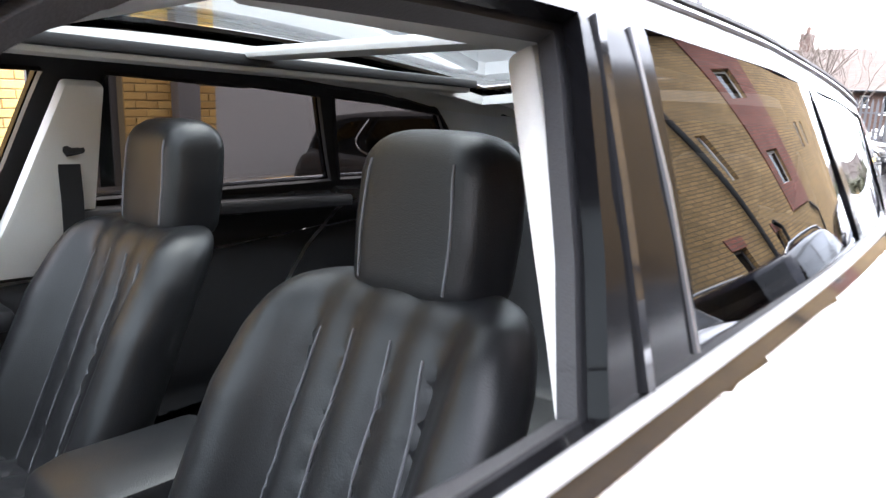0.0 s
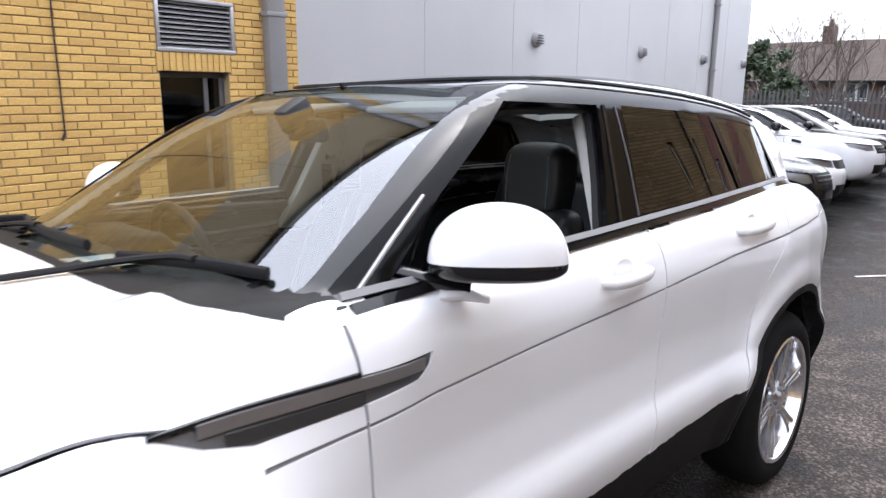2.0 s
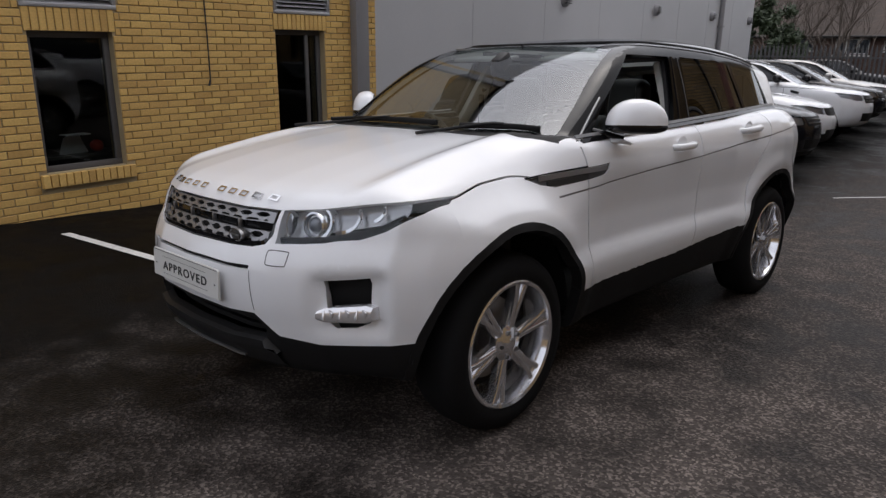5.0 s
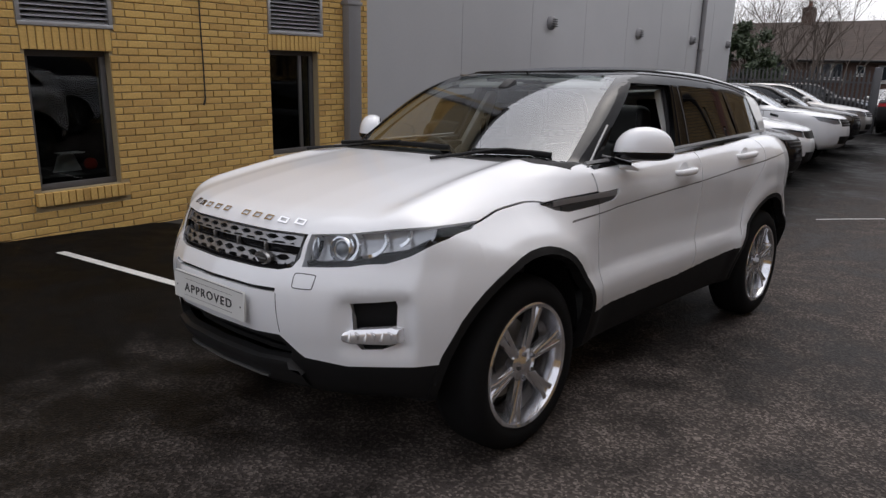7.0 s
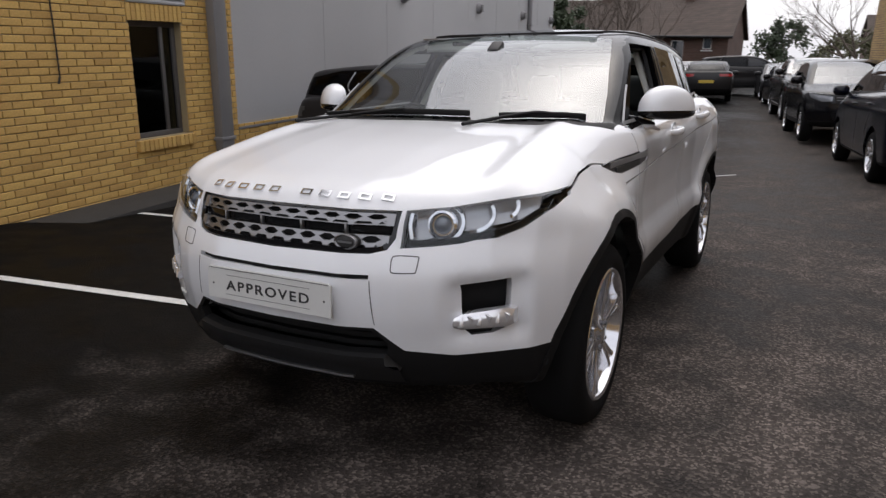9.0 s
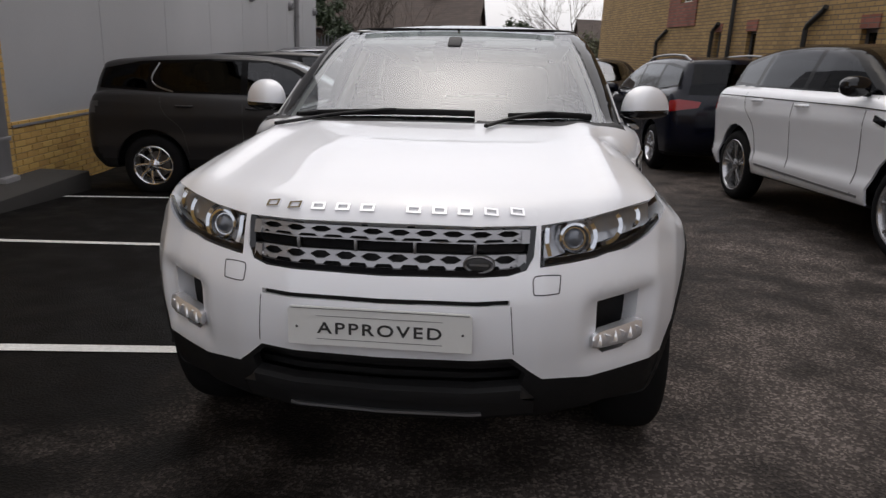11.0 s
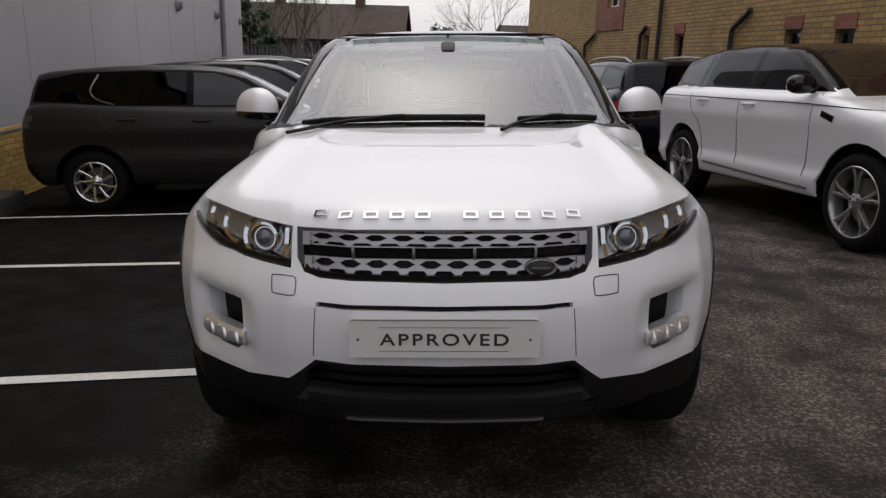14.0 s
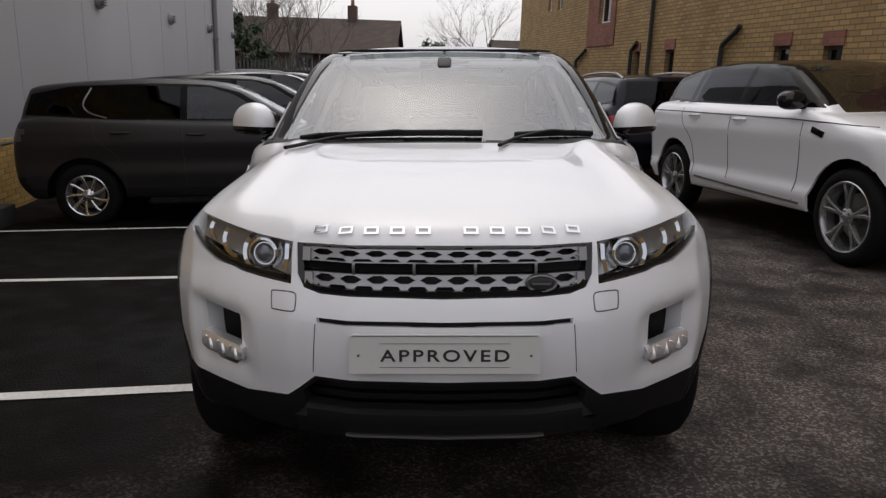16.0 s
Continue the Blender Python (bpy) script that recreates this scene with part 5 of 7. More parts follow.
front_seat(0.37)
front_seat(-0.40)
bench = prism([(0.62, 0.45), (0.62, 0.72), (0.70, 0.745), (1.15, 0.70), (1.22, 0.78), (1.38, 1.16), (1.44, 1.18), (1.52, 1.14), (1.35, 0.6), (1.3, 0.45)], -0.64, 0.64, "x", 0.03)
part("rear_bench", bench, M_LEATHER, suv, "black leather rear bench")
for x in (-0.36, 0.36):
    h = soft_mesh(head_form, 0.02, 0.36, 0.02, 0.42, 1.08, 1.42)
    part("rear_head_restraint", h, M_LEATHER, suv, "black leather head restraint", Matrix.Translation((x, 1.2, -0.02)) @ Matrix.Diagonal((0.9, 1, 1, 1)))
part("load_cover", box(-0.62, 1.5, 1.12, 0.62, 1.95, 1.15), M_TRIMBLACK, suv, smooth=False)

# ---- ground ----
def node_noise(nt, tc, scale, detail=4):
    n = nt.nodes.new("ShaderNodeTexNoise")
    n.inputs["Scale"].default_value, n.inputs["Detail"].default_value = scale, detail
    nt.links.new(tc.outputs["Object"], n.inputs["Vector"])
    return n


def asphalt():
    """Worn asphalt: pale chippings in dark binder, damp patches, tar stains."""
    m = bpy.data.materials.new("asphalt")
    m.use_nodes = True
    nt = m.node_tree
    b = nt.nodes["Principled BSDF"]
    tc = nt.nodes.new("ShaderNodeTexCoord")
    chips = nt.nodes.new("ShaderNodeTexVoronoi")
    chips.inputs["Scale"].default_value = 95
    nt.links.new(tc.outputs["Object"], chips.inputs["Vector"])
    big, mid, fine = node_noise(nt, tc, 0.45, 5), node_noise(nt, tc, 3.5, 5), node_noise(nt, tc, 220, 2)
    ramp = nt.nodes.new("ShaderNodeValToRGB")
    ramp.color_ramp.elements[0].position, ramp.color_ramp.elements[0].color = 0.0, (0.0155, 0.0130, 0.0118, 1)
    ramp.color_ramp.elements[1].position, ramp.color_ramp.elements[1].color = 1.0, (0.066, 0.056, 0.050, 1)
    e = ramp.color_ramp.elements.new(0.6)
    e.color = (0.0252, 0.0215, 0.0194, 1)
    sep = nt.nodes.new("ShaderNodeSeparateColor")
    nt.links.new(chips.outputs["Color"], sep.inputs[0])
    nt.links.new(sep.outputs[0], ramp.inputs[0])
    damp = nt.nodes.new("ShaderNodeValToRGB")
    damp.color_ramp.elements[0].position, damp.color_ramp.elements[1].position = 0.42, 0.62
    add = nt.nodes.new("ShaderNodeMath")
    add.operation = "MULTIPLY_ADD"
    add.inputs[1].default_value = 0.45
    nt.links.new(mid.outputs["Fac"], add.inputs[0])
    sc = nt.nodes.new("ShaderNodeMath")
    sc.operation = "MULTIPLY"
    sc.inputs[1].default_value = 0.55
    nt.links.new(big.outputs["Fac"], sc.inputs[0])
    nt.links.new(sc.outputs[0], add.inputs[2])
    nt.links.new(add.outputs[0], damp.inputs[0])
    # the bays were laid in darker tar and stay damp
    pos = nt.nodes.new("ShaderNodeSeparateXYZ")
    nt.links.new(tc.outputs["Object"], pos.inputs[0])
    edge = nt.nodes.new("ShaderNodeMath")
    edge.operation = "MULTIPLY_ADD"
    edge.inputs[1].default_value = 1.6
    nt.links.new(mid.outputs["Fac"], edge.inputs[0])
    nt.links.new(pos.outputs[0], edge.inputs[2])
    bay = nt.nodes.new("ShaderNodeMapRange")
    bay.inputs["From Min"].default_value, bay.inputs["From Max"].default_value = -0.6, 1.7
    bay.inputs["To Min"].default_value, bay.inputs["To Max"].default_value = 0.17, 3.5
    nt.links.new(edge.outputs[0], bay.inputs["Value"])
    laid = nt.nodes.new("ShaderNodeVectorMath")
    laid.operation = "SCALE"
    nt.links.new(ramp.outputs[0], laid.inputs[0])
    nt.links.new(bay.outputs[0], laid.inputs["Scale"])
    mix = nt.nodes.new("ShaderNodeMix")
    mix.data_type, mix.blend_type = "RGBA", "MULTIPLY"
    mix.inputs["Factor"].default_value = 0.75
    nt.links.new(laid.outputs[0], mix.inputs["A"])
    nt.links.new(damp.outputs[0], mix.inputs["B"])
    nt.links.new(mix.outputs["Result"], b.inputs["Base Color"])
    rr = nt.nodes.new("ShaderNodeMapRange")
    rr.inputs["To Min"].default_value, rr.inputs["To Max"].default_value = 0.55, 0.95
    nt.links.new(damp.outputs[0], rr.inputs["Value"])
    nt.links.new(rr.outputs[0], b.inputs["Roughness"])
    b.inputs["Specular IOR Level"].default_value = 0.08
    bp = nt.nodes.new("ShaderNodeBump")
    bp.inputs["Strength"].default_value, bp.inputs["Distance"].default_value = 0.55, 0.005
    nt.links.new(chips.outputs["Distance"], bp.inputs["Height"])
    nt.links.new(bp.outputs[0], b.inputs["Normal"])
    return m


def dip(x, y):
    """The ground sinks a little towards the bays by the grey wall, and rises beyond them."""
    a = max(0.0, min(1.0, (0.3 - x) / 2.3))
    a = a * a * (3 - 2 * a)
    bays = np.interp(y, [-0.6, 5.2, 8.2, 14.0], [0.0, -0.15, 0.0, 0.12])
    return float(bays * a + 0.03 * min(max(0.0, y - 10.5), 25.0))


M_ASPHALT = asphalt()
M_LINE = mat("road_paint", (0.60, 0.60, 0.58), 0.7, grain=0.35, scale=60, patch=0.2, patch_scale=8)
bm = bmesh.new()
xs = sorted(set([-400, -150, -60, -30, -18, 25, 40, 80, 160, 400] + [-12 + 0.8 * i for i in range(31)]))
ys = sorted(set([-400, -150, -60, -30, 45, 70, 120, 200, 400] + [-16 + 0.8 * i for i in range(64)]))
grid = [[bm.verts.new((x, y, dip(x, y))) for y in ys] for x in xs]
for i in range(len(xs) - 1):
    for j in range(len(ys) - 1):
        bm.faces.new((grid[i][j], grid[i + 1][j], grid[i + 1][j + 1], grid[i][j + 1]))
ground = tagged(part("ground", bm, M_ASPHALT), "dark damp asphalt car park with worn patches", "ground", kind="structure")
ground.matrix_basis = LOT


def bay_line(a, b, w, label):
    bm = bmesh.new()
    a, b = Vector(a), Vector(b)
    n = max(2, int((b - a).length / 0.2))
    s = Vector((-(b - a).y, (b - a).x)).normalized() * w / 2
    rows = []
    for i in range(n + 1):
        p = a + (b - a) * i / n
        rows.append([bm.verts.new((q.x, q.y, dip(q.x, q.y) + 0.006)) for q in (p + s, p - s)])
    for u, v in zip(rows, rows[1:]):
        bm.faces.new((u[0], u[1], v[1], v[0]))
    ob = part("bay_line", bm, M_LINE, m=LOT, smooth=False)
    return tagged(ob, label, "road marking", "parking bay lines", "structure")


bay_line((-4.17, -1.33), (-0.2, -0.83), 0.085, "worn white painted parking bay line")
bay_line((-4.62, 1.04), (-0.6, 1.40), 0.085, "worn white painted parking bay line")
bay_line((-5.0, 3.42), (-1.0, 4.02), 0.085, "worn white painted parking bay line")
bay_line((0.0, 6.2), (0.62, 6.95), 0.05, "faint worn white mark on the asphalt")

# ---- brick building with windows, and the grey hall beside it ----
TURN_W, TURN_E = 6.5, 7.0
WEST = Matrix.Translation((LOT @ Vector((-5.38, 2.1, 0)))) @ Matrix.Rotation(radians(TURN_W), 4, "Z")
EAST = Matrix.Translation((LOT @ Vector((5.0, 7.7, 0)))) @ Matrix.Rotation(radians(TURN_E), 4, "Z")


def brick_material(name, color, per_piece):
    m = mat(name, color, 0.9, grain=0.22, scale=45, bump=0.5, patch=0.12, patch_scale=6)
    nt = m.node_tree
    b = nt.nodes["Principled BSDF"]
    old = b.inputs["Base Color"].links[0].from_socket
    src = nt.nodes.new("ShaderNodeObjectInfo").outputs["Random"] if per_piece else nt.nodes.new("ShaderNodeNewGeometry").outputs["Random Per Island"]
    ramp = nt.nodes.new("ShaderNodeValToRGB")
    ramp.color_ramp.elements[0].color = (0.80, 0.74, 0.66, 1)
    ramp.color_ramp.elements[1].color = (1.12, 1.10, 1.0, 1)
    e = ramp.color_ramp.elements.new(0.12)
    e.color = (0.92, 0.86, 0.78, 1)
    nt.links.new(src, ramp.inputs[0])
    mx = nt.nodes.new("ShaderNodeMix")
    mx.data_type, mx.blend_type = "RGBA", "MULTIPLY"
    mx.inputs["Factor"].default_value = 1.0
    nt.links.new(old, mx.inputs["A"])
    nt.links.new(ramp.outputs[0], mx.inputs["B"])
    nt.links.new(mx.outputs["Result"], b.inputs["Base Color"])
    return m


M_BRICK_ONE = brick_material("buff_brick", (0.56, 0.37, 0.13), True)
M_BRICK_ALL = brick_material("buff_brickwork", (0.56, 0.37, 0.13), False)
M_MORTAR = mat("mortar", (0.34, 0.27, 0.16), 0.95, grain=0.15, scale=80, bump=0.3, patch=0.1)
M_GREYCLAD = mat("grey_cladding", (0.40, 0.40, 0.405), 0.55, grain=0.03, scale=30, patch=0.10, patch_scale=0.5)
M_FRAME = mat("grey_window_frame", (0.09, 0.085, 0.085), 0.5, grain=0.05, scale=100)
M_LOUVRE = mat("louvre_aluminium", (0.42, 0.42, 0.43), 0.4, metal=0.6, grain=0.05, scale=60)
# near-black colour that stands for the shade behind windows and louvres
M_INSIDE_SHADE = mat("dark_room", (0.03, 0.03, 0.03), 0.9, grain=0.2, scale=4)
M_PIPE = mat("grey_pipe", (0.22, 0.215, 0.22), 0.5, grain=0.05, scale=30, patch=0.05)
M_CABLE = mat("black_cable", (0.02, 0.02, 0.02), 0.6, grain=0.05)


def wall_with_holes(u0, u1, v0, v1, holes, x0, x1):
    """An upright wall slab from x0 to x1 with real openings."""
    us = sorted({u0, u1, *[h[0] for h in holes], *[h[1] for h in holes]})
    vs = sorted({v0, v1, *[h[2] for h in holes], *[h[3] for h in holes]})
    solid = {}
    for i in range(len(us) - 1):
        for j in range(len(vs) - 1):
            cu, cv = (us[i] + us[i + 1]) / 2, (vs[j] + vs[j + 1]) / 2
            solid[i, j] = not any(h[0] < cu < h[1] and h[2] < cv < h[3] for h in holes)
    bm = bmesh.new()
    for (i, j), full in solid.items():
        if not full:
            continue
        a, b, c, d = us[i], us[i + 1], vs[j], vs[j + 1]
        for x, flip in ((x1, False), (x0, True)):
            q = [(x, a, c), (x, b, c), (x, b, d), (x, a, d)]
            bm.faces.new([bm.verts.new(p) for p in (q[::-1] if flip else q)])
        for di, dj, q in ((-1, 0, [(x0, a, c), (x1, a, c), (x1, a, d), (x0, a, d)]), (1, 0, [(x1, b, c), (x0, b, c), (x0, b, d), (x1, b, d)]),
                          (0, -1, [(x0, a, c), (x0, b, c), (x1, b, c), (x1, a, c)]), (0, 1, [(x0, a, d), (x1, a, d), (x1, b, d), (x0, b, d)])):
            if not solid.get((i + di, j + dj), False):
                bm.faces.new([bm.verts.new(p) for p in q])
    bmesh.ops.remove_doubles(bm, verts=bm.verts, dist=1e-5)
    bmesh.ops.recalc_face_normals(bm, faces=bm.faces)
    return bm


W1, W2 = (-3.27, -2.45, 0.56, 1.905), (-0.37, 0.45, 0.655, 1.975)
V1, V2 = (-3.31, -2.39, 2.12, 2.66), (-0.38, 0.545, 2.165, 2.70)
H_WEST = 8.2
wall_west = tagged(part("wall_west", wall_with_holes(-7.0, 1.44, -0.6, H_WEST, [W1, W2, V1, V2], -0.3, -0.012), M_MORTAR, smooth=False, m=WEST), "buff brick wall with windows and louvres", "wall", kind="structure")
tagged(part("wall_west_end", box(-6, -7.3, -0.6, 0, -7.0, H_WEST), M_MORTAR, smooth=False, m=WEST), "plain brick end wall", "wall", kind="structure")
tagged(part("roof_west", box(-6.2, -7.4, H_WEST, 0.15, 1.44, H_WEST + 0.2), M_FRAME, smooth=False, m=WEST), "flat dark roof edge", "roof", kind="structure")

wall_grey = tagged(part("wall_grey", box(-6, 1.445, 0.62, -0.02, 20.7, 8.35), M_GREYCLAD, smooth=False, m=WEST), "pale grey metal-clad hall wall above a brick plinth", "wall", kind="structure")
for u in [1.46 + 2.4 * i for i in range(1, 8)]:
    part("cladding_joint", box(-0.021, u - 0.006, 0.64, -0.016, u + 0.006, 8.35), mat("joint_grey", (0.375, 0.375, 0.38), 0.6, grain=0.05), wall_grey, smooth=False)
plinth = tagged(part("plinth", box(-5.9, 1.445, -0.9, -0.012, 20.68, 0.62), M_MORTAR, smooth=False, m=WEST), "low buff brick plinth under the grey cladding", "wall", kind="structure")
part("plinth_cap", box(-0.05, 1.45, 0.60, 0.01, 20.69, 0.63), M_PIPE, plinth, smooth=False)


def window(name, hole, label, deep=0.10, mid=None):
    u0, u1, v0, v1 = hole
    w = tagged(new(name), label, "window", kind="structure")
    w.matrix_basis = WEST
    f = 0.06
    for a, b, c, d in ((u0, u1, v0, v0 + f), (u0, u1, v1 - f, v1), (u0, u0 + f, v0 + f, v1 - f), (u1 - f, u1, v0 + f, v1 - f)):
        part("window_frame", box(-deep - 0.05, a, c, -deep, b, d, bevel=0.004), M_FRAME, w)
    if mid:
        part("mullion", box(-deep - 0.045, mid - 0.025, v0 + f, -deep - 0.005, mid + 0.025, v1 - f, bevel=0.004), M_FRAME, w)
    part("pane", box(-deep - 0.03, u0 + f, v0 + f, -deep - 0.026, u1 - f, v1 - f), M_ROOMGLASS, w, "reflecting window glass", smooth=False).visible_shadow = False
    # room shell with the indoor shade put into its near-black colour
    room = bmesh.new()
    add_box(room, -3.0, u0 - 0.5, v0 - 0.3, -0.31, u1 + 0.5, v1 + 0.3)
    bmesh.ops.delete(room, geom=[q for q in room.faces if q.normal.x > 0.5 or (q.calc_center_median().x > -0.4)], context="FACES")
    part("room", room, M_INSIDE_SHADE, w, "dark room behind the glass", smooth=False)
    return w


window("window_1", W1, "tall grey-framed window with a desk behind it")
window("window_2", W2, "tall grey-framed window with dark glass", mid=0.22)
# things seen on the desk behind the first window
desk = thing("desk", WEST @ Matrix.Translation((-0.62, -2.86, 0.64)), "dark desk inside the window", "desk")
part("desk_top", box(-0.3, -0.5, 0.0, 0.3, 0.5, 0.03), M_FRAME, desk, smooth=False)
for u in (-0.45, 0.45):
    part("desk_leg", box(-0.28, u - 0.02, -0.35, 0.28, u + 0.02, 0.0), M_FRAME, desk, smooth=False)
folder = thing("paper_stack", WEST @ Matrix.Translation((-0.45, -2.78, 0.672)), "white sheets of paper propped on the desk", "paper")
part("sheet", prism([(-0.16, 0.0), (0.14, 0.0), (0.06, 0.2), (-0.1, 0.17)], 0.0, 0.012, "x"), mat("white_paper", (0.7, 0.7, 0.7), 0.7, grain=0.04), folder, smooth=False)
part("sheet", box(0.02, -0.14, 0.2, 0.16, 0.12, 0.21), mat("white_card", (0.7, 0.7, 0.7), 0.7, grain=0.04), folder, smooth=False)
ball = thing("red_ornament", WEST @ Matrix.Translation((-0.4, -2.56, 0.672)), "small round red ornament on the desk", "ornament")
part("ball", lathe([(0.0, 0.0), (0.035, 0.005), (0.062, 0.03), (0.07, 0.065), (0.062, 0.1), (0.03, 0.125), (0.0, 0.13)], 20, "z"), mat("red_gloss", (0.5, 0.04, 0.02), 0.35, coat=0.4, grain=0.05), ball)

for name, (u0, u1, v0, v1) in (("louvre_vent", V1), ("louvre_vent", V2)):
    lv = thing(name, WEST, "aluminium louvred ventilation grille set in the brick wall", "vent", "wall louvres")
    for a, b, c, d in ((u0, u1, v0, v0 + 0.04), (u0, u1, v1 - 0.04, v1), (u0, u0 + 0.04, v0 + 0.04, v1 - 0.04), (u1 - 0.04, u1, v0 + 0.04, v1 - 0.04)):
        part("vent_frame", box(-0.06, a, c, 0.012, b, d, bevel=0.004), M_LOUVRE, lv)
    # near-black sheet in place of the shade behind the slats
    part("vent_backing", box(-0.12, u0, v0, -0.11, u1, v1), M_INSIDE_SHADE, lv, smooth=False)
    n = int((v1 - v0 - 0.08) / 0.042)
    for i in range(n):
        z = v0 + 0.055 + (v1 - v0 - 0.1) * i / (n - 1)
        part("slat", box(-0.03, u0 + 0.04, -0.003, 0.03, u1 - 0.04, 0.003), M_LOUVRE, lv, m=Matrix.Translation((-0.03, 0, z)) @ pose(0, 0, 0, 0, 38, 0), smooth=False)

pipe = thing("downpipe", WEST, "wide grey rectangular downpipe fixed to the brick wall", "pipe")
part("pipe_body", box(0.0, 0.92, -0.2, 0.13, 1.17, H_WEST, bevel=0.02), M_PIPE, pipe)
for v in (0.5, 2.6, 4.4):
    part("pipe_bracket", box(0.0, 0.90, v, 0.138, 1.19, v + 0.05, bevel=0.004), M_PIPE, pipe)
part("pipe_shoe", box(0.0, 0.90, -0.3, 0.2, 1.19, 0.12, bevel=0.03), M_PIPE, pipe)
cable = thing("cable", WEST, "thin black cable hanging down the brick wall", "cable")
part("cable_run", tube([(0.012, -1.36 + 0.006 * math.sin(9 * i), 8.15 - 0.45 * i) for i in range(16)], 0.008, 6), M_CABLE, cable)
part("cable_end", tube([(0.012, -1.36, 1.40), (0.014, -1.385, 1.335)], 0.012, 6), M_CABLE, cable)

gp = thing("grey_downpipe", WEST, "grey downpipe on the metal-clad wall", "pipe")
part("pipe_body", tube([(0.05, 17.0, -0.4), (0.05, 17.0, 8.3)], 0.075, 12), M_PIPE, gp)
for v in (0.8, 2.4, 4.2):
    part("pipe_bracket", box(-0.03, 16.9, v, 0.14, 17.1, v + 0.06, bevel=0.005), M_PIPE, gp)
for u in (7.0, 11.8, 16.2, 20.2):
    d = thing("round_vent", WEST @ Matrix.Translation((-0.02, u, 2.70)), "round grey bulkhead vent on the clad wall", "vent", "round wall vents")
    part("vent_cowl", lathe([(0.0, 0.13), (0.06, 0.125), (0.11, 0.10), (0.135, 0.06), (0.14, 0.0), (0.0, 0.0)], 24), M_PIPE, d)
    for k in range(4):
        part("slat", box(0.09, -0.11 + 0.01 * k, -0.075 + 0.045 * k, 0.135, 0.11 - 0.01 * k, -0.06 + 0.045 * k), M_CABLE, d, smooth=False)

kerb = tagged(part("footpath", box(0.002, -7.0, -0.5, 0.62, 1.9, 0.06, bevel=0.015), mat("path_asphalt", (0.03, 0.028, 0.026), 0.9, grain=0.3, scale=70, bump=0.6, patch=0.15), m=WEST), "dark asphalt footpath along the brick wall", "path", kind="structure")


# ---- brick building across the lane ----
def brick_texture(name, color, mortar, size=1.0):
    m = bpy.data.materials.new(name)
    m.use_nodes = True
    nt = m.node_tree
    b = nt.nodes["Principled BSDF"]
    b.inputs["Roughness"].default_value = 0.9
    tc = nt.nodes.new("ShaderNodeTexCoord")
    mp = nt.nodes.new("ShaderNodeMapping")
    mp.inputs["Rotation"].default_value = (radians(90), 0, radians(90))
    nt.links.new(tc.outputs["Object"], mp.inputs["Vector"])
    swap = nt.nodes.new("ShaderNodeSeparateXYZ")
    comb = nt.nodes.new("ShaderNodeCombineXYZ")
    nt.links.new(tc.outputs["Object"], swap.inputs[0])
    plus = nt.nodes.new("ShaderNodeMath")
    plus.operation = "ADD"
    nt.links.new(swap.outputs[0], plus.inputs[0])
    nt.links.new(swap.outputs[1], plus.inputs[1])
    nt.links.new(plus.outputs[0], comb.inputs[0])
    nt.links.new(swap.outputs[2], comb.inputs[1])
    br = nt.nodes.new("ShaderNodeTexBrick")
    br.inputs["Color1"].default_value = (*[c * 0.8 for c in color], 1)
    br.inputs["Color2"].default_value = (*[c * 1.15 for c in color], 1)
    br.inputs["Mortar"].default_value = (*mortar, 1)
    br.inputs["Scale"].default_value = 1.0
    br.inputs["Brick Width"].default_value, br.inputs["Row Height"].default_value = 0.225 * size, 0.075 * size
    br.inputs["Mortar Size"].default_value = 0.009 * size
    nt.links.new(comb.outputs[0], br.inputs["Vector"])
    n = node_noise(nt, tc, 1.3, 5)
    mr = nt.nodes.new("ShaderNodeMapRange")
    mr.inputs["To Min"].default_value, mr.inputs["To Max"].default_value = 0.65, 1.35
    nt.links.new(n.outputs["Fac"], mr.inputs["Value"])
    sc = nt.nodes.new("ShaderNodeVectorMath")
    sc.operation = "SCALE"
    nt.links.new(br.outputs["Color"], sc.inputs[0])
    nt.links.new(mr.outputs[0], sc.inputs["Scale"])
    nt.links.new(sc.outputs[0], b.inputs["Base Color"])
    bp = nt.nodes.new("ShaderNodeBump")
    bp.inputs["Strength"].default_value, bp.inputs["Distance"].default_value = 0.6, 0.01
    nt.links.new(br.outputs["Fac"], bp.inputs["Height"])
    bp.invert = True
    nt.links.new(bp.outputs[0], b.inputs["Normal"])
    return m


M_TANBRICK = brick_texture("tan_brick", (0.36, 0.23, 0.09), (0.15, 0.11, 0.07))
M_REDBRICK = brick_texture("red_brick", (0.26, 0.09, 0.06), (0.14, 0.10, 0.08))
M_HOUSEBRICK = brick_texture("brown_brick", (0.10, 0.055, 0.042), (0.11, 0.085, 0.07))
M_TILE = brick_texture("roof_tile", (0.062, 0.044, 0.034), (0.05, 0.035, 0.03), 1.6)
M_UPVC = mat("white_window_frame", (0.72, 0.72, 0.70), 0.5, grain=0.03)
